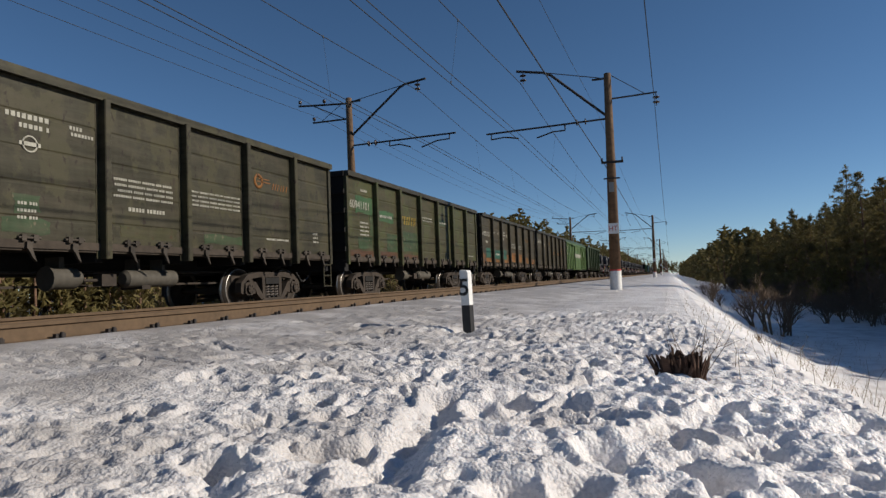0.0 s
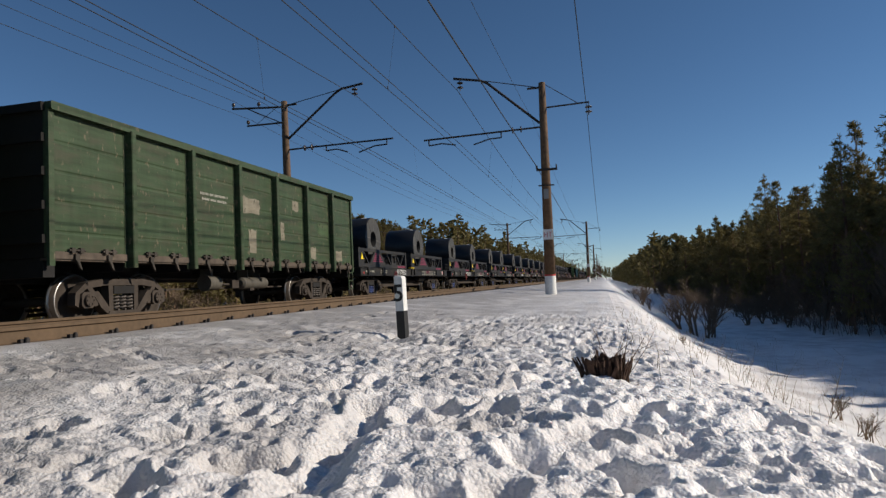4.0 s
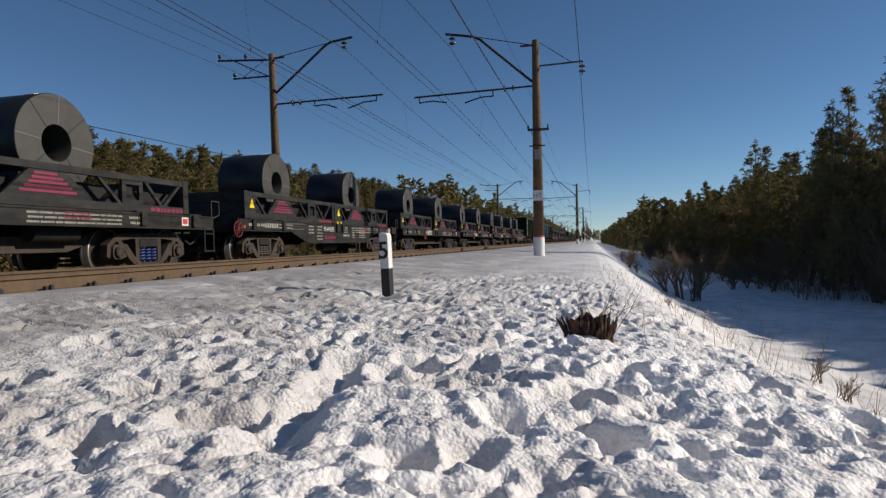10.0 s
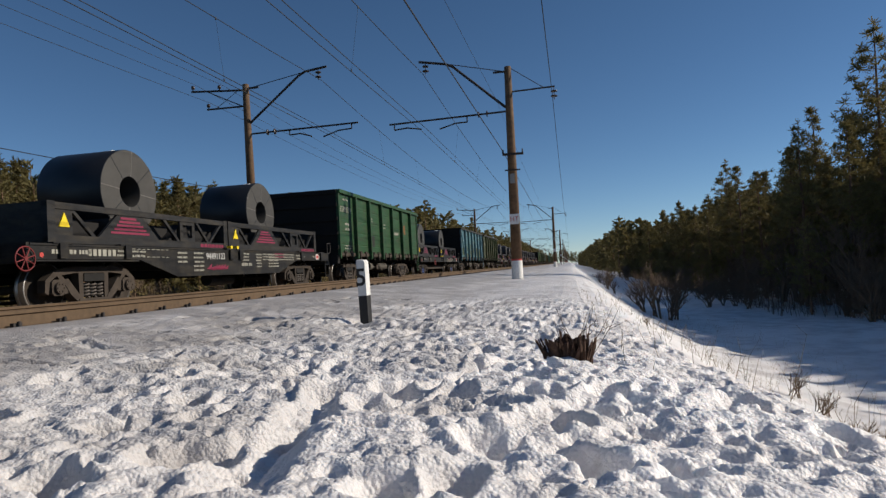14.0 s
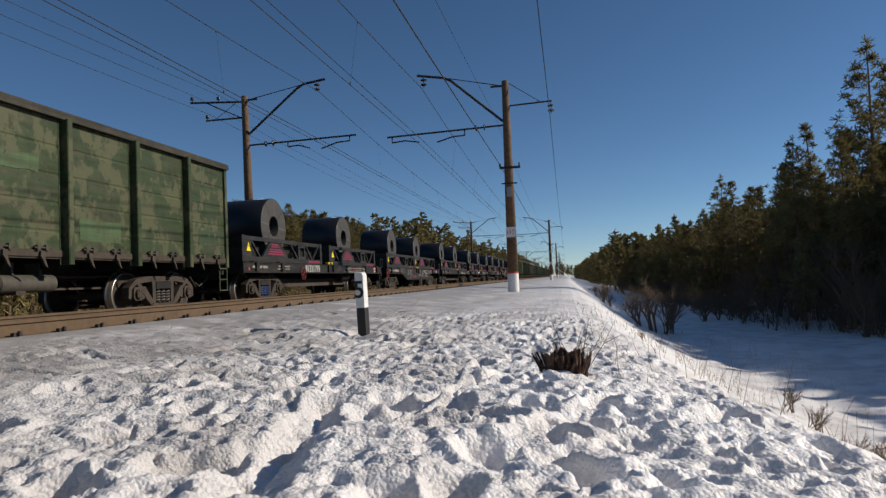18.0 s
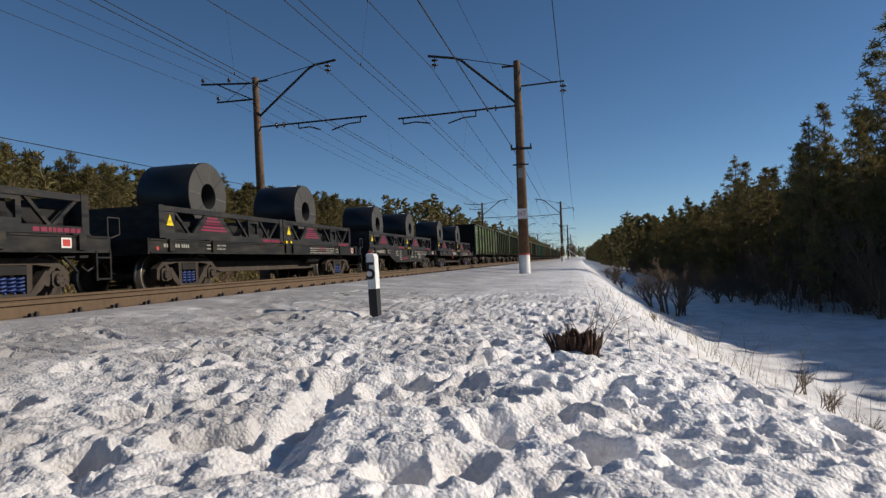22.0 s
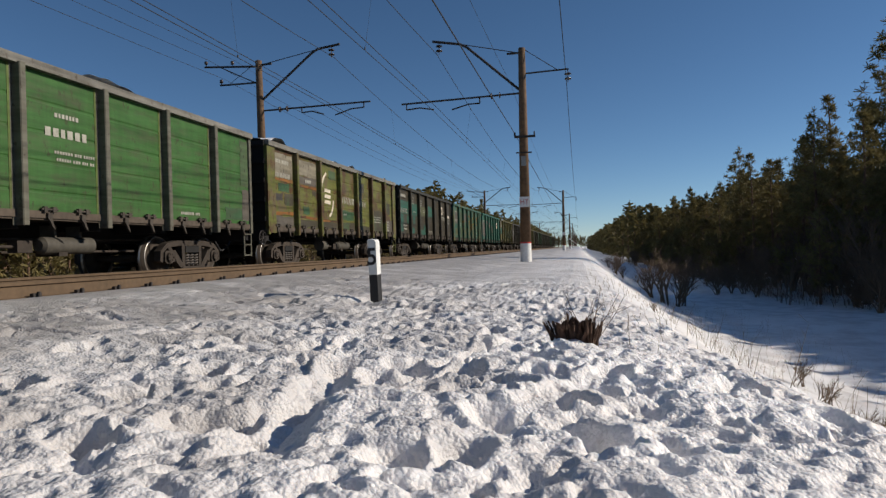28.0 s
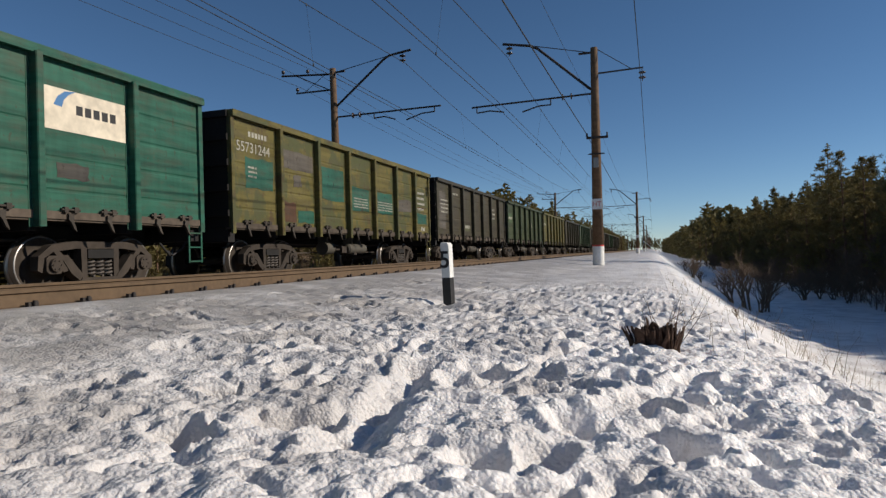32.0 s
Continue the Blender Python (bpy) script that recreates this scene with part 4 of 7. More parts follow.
def dress(w, body, posts=None, rims=None):
    for o in w.children_recursive:
        if o.type == "MESH" and o.data.materials:
            m = {"wagon_paint": body, "post_paint": posts or body, "rim_paint": rims or body}.get(o.data.materials[0].name)
            if m:
                o.material_slots[0].link = "OBJECT"
                o.material_slots[0].material = m


def plate(w, name, bay, f0, f1, z0, z1, mat, label="", lift=0.004):
    """A repainted or lettered field on the near side wall."""
    y0, y1 = -HALF + 13.0 * (bay + f0) / 7, -HALF + 13.0 * (bay + f1) / 7
    if name != "paint_patch":
        return part(name, G().box(SIDE_X + lift - 0.003, SIDE_X + lift, y0, y1, z0, z1), mat, w, label)
    r = random.Random(int(1000 * (y0 + 7 * z0)) + 50000)
    slip = lambda: r.choice((-1, 1)) * r.random() ** 2 * 0.035
    ring = [(y0 + (y1 - y0) * k / 5, z0 + slip()) for k in range(5)] + [(y1 + slip(), z0 + (z1 - z0) * k / 4) for k in range(4)]
    ring += [(y1 + (y0 - y1) * k / 5, z1 + slip()) for k in range(5)] + [(y0 + slip(), z1 + (z0 - z1) * k / 4) for k in range(4)]
    return part(name, G().prism(ring, SIDE_X + lift - 0.003, SIDE_X + lift), mat, w, label)


def bars(w, bay, f0, f1, z, rows, mat, h=0.05, seed=0, x=None):
    """Lines of small illegible writing as broken bars, on the near side."""
    r = random.Random(seed + int(bay * 31 + z * 100))
    g = G()
    xx = (SIDE_X if x is None else x) + 0.009
    y0, y1 = -HALF + 13.0 * (bay + f0) / 7, -HALF + 13.0 * (bay + f1) / 7
    for k in range(rows):
        y, top_z = y0 + r.uniform(0, 0.08) * (y1 - y0), z - k * h * 1.7
        word = r.randint(3, 8)
        while y < y1 - 0.5 * h:
            wd = min(h * r.uniform(0.42, 0.7), y1 - y)
            thin = 0.13 * h
            if h > 0.2:
                lean, st, low = 0.2 * h, 0.15 * h, top_z - h
                for q in (0.0, wd - st):
                    g.prism([(y + q, low), (y + q + st, low), (y + q + st + lean, low + 0.62 * h), (y + q + lean, low + 0.62 * h)], xx - 0.003, xx)
            else:
                g.box(xx - 0.003, xx, y, y + wd, top_z - h + thin, top_z - thin)
            word -= 1
            y += wd + h * (0.26 if word else 0.75)
            word = word or r.randint(3, 8)
    ob = part("lettering", g, mat, w, "illegible painted lettering")
    ob["kind"] = "stuff"
    return ob


def writing(w, text, y, z, size, mat, x=None, name="number"):
    cu = bpy.data.curves.new(name, "FONT")
    cu.body, cu.size, cu.extrude = text, size, 0.002
    cu.materials.append(mat)
    ob = new(name, cu)
    ob.parent = w
    ob.matrix_basis = pose((SIDE_X if x is None else x) + 0.011, y, z, 90, 0, 90)
    return ob


def bay_y(bay, f=0.0):
    return -HALF + 13.0 * (bay + f) / 7


# ---- flat wagons, coil cassettes and coils ----
def flat_wagon(belly):
    w = thing("flat_wagon", "black container flat wagon with " + ("a deep-bellied side sill" if belly else "a straight, white-lettered side sill"), "freight wagon", group="train wagons")
    L = 6.7
    for s in (-1, 1):
        x = s * 1.42
        if belly:
            o = [(-L, 1.24), (-L, 0.98), (-3.9, 0.98), (-2.6, 0.60), (2.6, 0.60), (3.9, 0.98), (L, 0.98), (L, 1.24)]
            g = G().prism(o, min(x, x - s * 0.03), max(x, x - s * 0.03))
        else:
            g = G().box(min(x, x - s * 0.03), max(x, x - s * 0.03), -L, L, 0.96, 1.24)
        g.box(min(x - s * 0.12, x + s * 0.02), max(x - s * 0.12, x + s * 0.02), -L, L, 1.215, 1.25).box(min(x - s * 0.12, x + s * 0.02), max(x - s * 0.12, x + s * 0.02), -L if not belly else -L, L if not belly else -3.95, 0.94, 0.97)
        part("side_sill", g, FLAT_PAINT, w)
        for y in (-6.0, -4.3, -0.25, 0.25, 4.3, 6.0):
            part("stake_pocket", G().box(min(x, x + s * 0.06), max(x, x + s * 0.06), y - 0.09, y + 0.09, 0.99, 1.26).box(min(x - s * 0.1, x + s * 0.04), max(x - s * 0.1, x + s * 0.04), y - 0.22, y + 0.22, 1.25, 1.28), FLAT_PAINT, w)
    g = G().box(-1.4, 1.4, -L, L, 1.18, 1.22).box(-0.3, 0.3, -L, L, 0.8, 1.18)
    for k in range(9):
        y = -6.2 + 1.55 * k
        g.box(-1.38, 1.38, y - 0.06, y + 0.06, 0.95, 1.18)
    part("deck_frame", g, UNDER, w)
    if not belly:
        part("belly_beam", G().prism([(-4.0, 0.78), (-3.0, 0.50), (3.0, 0.50), (4.0, 0.78)], 0.78, 0.82).prism([(-4.0, 0.78), (-3.0, 0.50), (3.0, 0.50), (4.0, 0.78)], -0.82, -0.78).box(-0.8, 0.8, -3.0, 3.0, 0.5, 0.53), BOGIE, w)
        part("air_tank", G().tube((1.0, 2.0, 0.83), (1.0, 3.0, 0.83), 0.15, n=14), FLAT_PAINT, w)
    else:
        part("air_tank", G().tube((0.9, -0.6, 0.5), (0.9, 0.6, 0.5), 0.16, n=14), FLAT_PAINT, w)
    for e in (-1, 1):
        y = e * L
        part("end_beam", G().box(-1.42, 1.42, min(y, y + e * 0.06), max(y, y + e * 0.06), 0.92, 1.26), FLAT_PAINT, w)
        coupler(w, y + e * 0.05, e)
        bogie(w, e * 4.86, "dark" if belly else "blue")
    ladder(w, 1.44, L - 0.16, 0.42, 0.98, FLAT_PAINT)
    part("handrail", G().line([(1.40, L + 0.02, 1.2), (1.40, L + 0.02, 1.62), (1.40, L + 0.34, 1.62), (1.40, L + 0.34, 1.30), (1.40, L + 0.08, 1.22)], 0.016, 6), IRON, w)
    for y in (-0.16, 0.16):
        part("yellow_lug", G().box(1.30, 1.42, y - 0.05, y + 0.05, 1.25, 1.36), YELLOW, w, "yellow locking lug")
    bars(w, 0.12, 0.0, 0.55, 1.16, 1, CHALK, 0.10, 3, 1.42)
    bars(w, 1.0, 0.0, 0.5, 1.17, 2, CHALK, 0.05, 4, 1.42)
    bars(w, 4.3, 0.0, 1.2, 1.18, 3, CHALK, 0.045, 5, 1.42)
    bars(w, 5.6, 0.0, 0.3, 1.17, 2, CHALK, 0.06, 6, 1.42)
    bars(w, 4.75, 0.0, 0.35, 1.20, 2, PINK, 0.05, 7, 1.425)
    g = part("warning_label", G().box(1.425, 1.43, 5.55, 5.78, 1.02, 1.20), WHITE, w, "white label with a red frame")
    part("red_frame", G().box(1.43, 1.433, 5.58, 5.75, 1.05, 1.17), RED, g)
    part("hook_mark", G().tube((1.421, -6.45, 1.05), (1.428, -6.45, 1.05), 0.045, n=10), RED, w)
    return w


def cassette():
    """A 20-foot open steel frame: origin in its middle at deck height."""
    c = thing("coil_cassette", "dark grey steel coil frame with trussed sides, magenta lettering", "freight frame", group="coil cassettes")
    L, H, X = 3.03, 0.74, 1.22
    for s in (-1, 1):
        x0, x1 = sorted((s * X, s * (X - 0.10)))
        part("bottom_chord", G().slab(x0, x1, -L, L, 0.0, 0.15, 0.02), CASSETTE_PAINT, c)
        part("top_chord", G().slab(x0, x1, -L, L, H - 0.12, H, 0.02), CASSETTE_PAINT, c)
        for y in (-L + 0.09, L - 0.09):
            part("corner_post", G().box(x0 - 0.012, x1 + 0.012, y - 0.09, y + 0.09, 0.004, H + 0.012), CASSETTE_PAINT, c)
        part("side_panel", G().prism([(-L + 0.18, 0.14), (-L + 0.62, 0.14), (-L + 0.62, H - 0.11), (-L + 0.18, H - 0.11)], x0 + 0.02, x1 - 0.02), CASSETTE_PAINT, c)
        part("side_panel", G().prism([(-1.75, 0.14), (0.15, 0.14), (-0.42, H - 0.11), (-1.18, H - 0.11)], x0 + 0.02, x1 - 0.02), CASSETTE_PAINT, c)
        for a, b in (((-2.4, H - 0.12), (-1.85, 0.14)), ((0.9, 0.14), (0.35, H - 0.12)), ((2.15, 0.14), (1.65, H - 0.12)), ((2.2, 0.14), (2.75, H - 0.12))):
            part("truss_brace", G().prism([(a[0] - 0.05, a[1]), (a[0] + 0.05, a[1]), (b[0] + 0.05, b[1]), (b[0] - 0.05, b[1])], x0 + 0.02, x1 - 0.02), CASSETTE_PAINT, c)

    for e in (-1, 1):
        y0, y1 = sorted((e * L, e * (L - 0.1)))
        part("end_wall", G().box(-X + 0.1, X - 0.1, y0, y1, 0, 0.6).box(-X + 0.1, X - 0.1, y0, y1, 0.6, H), CASSETTE_PAINT, c)
    g = G()
    for y in (-0.95, 0.95):
        g.prism([(y - 0.45, 0.1), (y + 0.45, 0.1), (y + 0.12 + (0.25 if y > 0 else -0.25), 0.55), (y - 0.12 + (0.25 if y > 0 else -0.25), 0.55)], -X + 0.1, X - 0.1)
    g.box(-X + 0.1, X - 0.1, -L + 0.1, L - 0.1, 0.02, 0.1)
    part("cradle", g, UNDER, c)
    for s in (-1, 1):
        part("inner_web", G().box(s * (X - 0.32) - 0.01, s * (X - 0.32) + 0.01, -L + 0.1, L - 0.1, 0.1, 0.5), UNDER, c)
        x0, x1 = sorted((s * (X - 0.02), s * (X - 0.08)))
        part("window_frame", G().box(x0, x1, 0.95, 1.06, 0.14, H - 0.11).box(x0, x1, 1.06, 1.44, 0.14, 0.24).box(x0, x1, 1.06, 1.44, H - 0.2, H - 0.11).box(x0, x1, 1.44, 1.55, 0.14, H - 0.11), CASSETTE_PAINT, c)
    part("warning_triangle", G().prism([(-L + 0.27, 0.30), (-L + 0.53, 0.30), (-L + 0.40, 0.56)], X - 0.02, X + 0.004), YELLOW, c, "yellow triangular warning plate")
    g = G()
    for k, (a, b) in enumerate(((-1.1, -0.62), (-1.15, -0.5), (-1.22, -0.40), (-1.3, -0.30), (-1.4, -0.2))):
        z = 0.58 - 0.075 * k
        g.box(X - 0.02, X - 0.014, a, b, z - 0.045, z)
    part("magenta_lettering", g, PINK, c, "illegible magenta lettering")["kind"] = "stuff"
    g = G()
    r = random.Random(2)
    y = 1.75
    while y < 2.85:
        l = r.uniform(0.06, 0.14)
        g.box(X, X + 0.004, y, y + l, 0.03, 0.11)
        y += l + 0.03
    part("magenta_number", g, PINK, c, "illegible magenta number")["kind"] = "stuff"
    return c


def coil(r, half):
    c = thing("steel_coil", "dark wrapped steel coil with a strapped grey end", "steel coil", group="steel coils")
    g = G().lathe([(-half, r - 0.012), (-half + 0.02, r), (half - 0.02, r), (half, r - 0.012), (half, 0.34), (half - 0.01, 0.33), (-half + 0.01, 0.33), (-half, 0.34)], (0, 0, 0), 56, "x")
    me = g.mesh("wound_coil", COIL_WRAP, COIL_FACE, COIL_BORE)
    for p in me.polygons:
        rr = math.hypot(p.center.y, p.center.z)
        if abs(p.normal.x) > 0.8:
            p.material_index, p.use_smooth = 1, False
        elif rr < 0.36:
            p.material_index = 2
    part("wound_coil", me, None, c)
    part("bore_plug", G().tube((-0.1, 0, 0), (0.0, 0, 0), 0.331, n=24), COIL_BORE, c)
    for k in range(8):
        q = 2 * math.pi * (k + 0.5) / 8 + 0.3
        m = Matrix.Rotation(q, 4, "X")
        part("strap", G().box(half, half + 0.004, -0.016, 0.016, 0.34, r - 0.01, m).box(-half, half, -0.016, 0.016, r, r + 0.003, m) if k == 3 else G().box(half, half + 0.004, -0.012, 0.012, 0.34, r - 0.01, m), STRAP if k % 2 else BLACK, c)
    part("tag", G().box(0.35, 0.55, -0.06, 0.06, r - 0.002, r + 0.006, Matrix.Rotation(radians(14), 4, "X")), WHITE, c, "white paper tag")
    return c


def boxcar():
    w = thing("covered_wagon", "bright green covered freight wagon with a rounded roof", "freight wagon", group="train wagons")
    L, X, T = 6.9, 1.42, 3.55
    green = GREEN_BOX
    for s in (-1, 1):
        x = s * X
        part("side_wall", G().box(min(x, x - s * 0.05), max(x, x - s * 0.05), -L, L, 1.15, T), green, w)
        for k in range(15):
            y = -L + 0.1 + (2 * L - 0.2) * k / 14
            if abs(y) > 1.95:
                part("rib", G().box(min(x, x + s * 0.06), max(x, x + s * 0.06), y - 0.045, y + 0.045, 1.12, T), green, w)
        part("eave_rail", G().box(min(x, x + s * 0.08), max(x, x + s * 0.08), -L, L, T - 0.09, T + 0.02), green, w)
        d = part("sliding_door", G().box(min(x + s * 0.05, x + s * 0.1), max(x + s * 0.05, x + s * 0.1), -1.9, 1.9, 1.2, T - 0.2), green, w)
        for k in range(11):
            z = 1.35 + 0.19 * k
            part("door_rib", G().box(min(x + s * 0.1, x + s * 0.13), max(x + s * 0.1, x + s * 0.13), -1.8 if s < 0 else 0.05, 1.8, z - 0.03, z + 0.03), green, d)
        part("door_rail", G().box(min(x, x + s * 0.16), max(x, x + s * 0.16), -4.0, 2.2, T - 0.2, T - 0.12).box(min(x, x + s * 0.16), max(x, x + s * 0.16), -4.0, 2.2, 1.1, 1.16), green, w)
        for y in (-4.6, 4.6):
            part("hatch_cover", G().box(min(x, x + s * 0.07), max(x, x + s * 0.07), y - 0.35, y + 0.35, 2.5, 3.0), green, w)
    for e in (-1, 1):
        y = e * L
        arc = [(-X, 1.15), (X, 1.15), (X, T)] + [(X * math.cos(k * math.pi / 10), T + 0.55 * math.sin(k * math.pi / 10)) for k in range(1, 10)] + [(-X, T)]
        part("end_wall", G().prism(arc, min(y, y - e * 0.05), max(y, y - e * 0.05), "y"), green, w)
        coupler(w, y, e)
        bogie(w, e * 5.0)
    n = 12
    vs, fs = [], []
    for y in (-L - 0.05, L + 0.05):
        for k in range(n + 1):
            q = math.pi * k / n
            vs.append(((X + 0.05) * math.cos(q), y, T + 0.02 + 0.57 * math.sin(q)))
    fs = [(k, k + 1, n + 2 + k, n + 1 + k) for k in range(n)]
    part("roof", G().add(vs, fs, True), ROOF_GREEN, w, "darker green curved roof")
    part("underframe", G().box(-0.3, 0.3, -L, L, 0.8, 1.15).box(-1.38, 1.38, -L, L, 1.05, 1.15), UNDER, w)
    bars(w, 0.1, 0, 0.5, 3.2, 2, CHALK, 0.1, 9, X)
    bars(w, 0.1, 0, 0.6, 2.6, 1, CHALK, 0.18, 10, X)
    bars(w, 0.3, 0, 0.4, 2.1, 3, CHALK, 0.06, 11, X)
    g = G()
    for k in range(9):
        y = -2.0 + 0.47 * k
        if k in (0, 2, 4, 6):
            g.tube((X + 0.135, y, 2.45), (X + 0.14, y, 2.45), 0.2, n=12)
        else:
            g.box(X + 0.135, X + 0.14, y - 0.13, y + 0.13, 2.25, 2.65)
    part("scrawl", g, CHALK, w, "pale spray-painted scrawl")
    return w


GREEN_BOX = paint("bright_green_paint", (0.0744, 0.1364, 0.0341), (0.07, 0.10, 0.04), 0.35, 0.5)
ROOF_GREEN = paint("roof_green_paint", (0.0248, 0.0558, 0.0217), (0.06, 0.07, 0.04), 0.4, 0.3)
RUST, DARKRUST = (0.085, 0.04, 0.02), (0.028, 0.02, 0.015)
P = {
    "olive": paint("dark_olive_paint", (0.036, 0.033, 0.0175), DARKRUST, 0.4, second=(0.050, 0.046, 0.025), share=0.45),
    "olive2": paint("green_olive_paint", (0.05, 0.048, 0.019), (0.085, 0.05, 0.025), 0.5, second=(0.056, 0.062, 0.024), share=0.45),
    "brown": paint("dark_brown_paint", (0.047, 0.037, 0.019), (0.05, 0.034, 0.019), 0.5, second=(0.042, 0.037, 0.02), share=0.45),
    "brown2": paint("grey_brown_paint", (0.055, 0.046, 0.028), (0.05, 0.034, 0.019), 0.5, second=(0.05, 0.046, 0.026), share=0.45),
    "moss": paint("moss_green_paint", (0.0372, 0.0651, 0.0279), (0.2, 0.17, 0.11), 0.3),
    "green": paint("leaf_green_paint", (0.0217, 0.0775, 0.0279), (0.06, 0.07, 0.04), 0.3),
    "green2": paint("light_green_paint", (0.115, 0.178, 0.075), (0.075, 0.06, 0.03), 0.6, second=(0.125, 0.15, 0.075), share=0.45),
    "bright": paint("bright_leaf_paint", (0.034, 0.112, 0.021), (0.06, 0.07, 0.03), 0.2),
    "blue": paint("faded_blue_paint", (0.07, 0.165, 0.215), (0.08, 0.09, 0.06), 0.35, second=(0.085, 0.185, 0.2), share=0.45),
    "dkgreen": paint("dark_green_paint", (0.0345, 0.05, 0.02), (0.045, 0.04, 0.022), 0.45, second=(0.052, 0.066, 0.03), share=0.4),
    "ochre": paint("ochre_paint", (0.125, 0.135, 0.026), RUST, 0.78, second=(0.12, 0.095, 0.045), share=0.40, size=1.6),
    "black": paint("black_brown_paint", (0.040, 0.032, 0.0175), (0.055, 0.042, 0.024), 0.4),
    "verd": paint("verdigris_paint", (0.030, 0.105, 0.068), (0.17, 0.10, 0.028), 0.6, second=(0.095, 0.112, 0.05), share=0.36, size=1.8),
    "scuffed": paint("scuffed_green_paint", (0.03, 0.05, 0.018), (0.045, 0.04, 0.022), 0.4, second=(0.078, 0.084, 0.044), share=0.5, size=1.7),
    "teal": paint("teal_paint", (0.0155, 0.1, 0.065), (0.06, 0.075, 0.05), 0.35),
    "mustard": paint("mustard_paint", (0.125, 0.105, 0.026), (0.075, 0.05, 0.025), 0.5, second=(0.07, 0.075, 0.03), share=0.45),
}
PATCH = {
    "teal": paint("teal_patch", (0.0186, 0.0992, 0.0682), DARKRUST, 0.4),
    "green": paint("green_patch", (0.0372, 0.0930, 0.0372), DARKRUST, 0.35),
    "orange": paint("orange_patch", (0.235, 0.095, 0.02), DARKRUST, 0.7),
    "grey": paint("grey_patch", (0.105, 0.092, 0.076), DARKRUST, 0.3),
    "beige": paint("beige_patch", (0.2356, 0.2108, 0.1550), DARKRUST, 0.4),
    "rust": paint("rust_patch", RUST, DARKRUST, 0.4),
    "umber": paint("umber_patch", (0.055, 0.048, 0.03), DARKRUST, 0.3, second=(0.05, 0.075, 0.035), share=0.3),
    "slate": paint("slate_patch", (0.052, 0.048, 0.043), DARKRUST, 0.3),
    "brick": paint("brick_patch", (0.085, 0.042, 0.03), DARKRUST, 0.4),
    "algae": paint("algae_patch", (0.052, 0.078, 0.04), (0.07, 0.15, 0.17), 0.35),
    "dark": paint("dark_patch", (0.0279, 0.0279, 0.0217), DARKRUST, 0.3),
    "lime": paint("lime_patch", (0.0620, 0.1054, 0.0434), DARKRUST, 0.3),
    "yellow": paint("yellow_patch", (0.3100, 0.2108, 0.0248), DARKRUST, 0.35),
    "olive": paint("olive_patch", (0.0868, 0.0930, 0.0434), DARKRUST, 0.35),
}
RIM_GREY = paint("pale_worn_rim", (0.20, 0.19, 0.165), (0.10, 0.075, 0.05), 0.5)
RIM_DARK = paint("grimy_rim", (0.035, 0.031, 0.02), (0.075, 0.06, 0.035), 0.45)
POST_PALE = paint("dusty_pale_posts", (0.13, 0.125, 0.095), (0.07, 0.055, 0.04), 0.5)
POST_YELLOW = paint("yellow_green_posts", (0.0930, 0.1364, 0.0310), (0.1, 0.1, 0.05), 0.4)
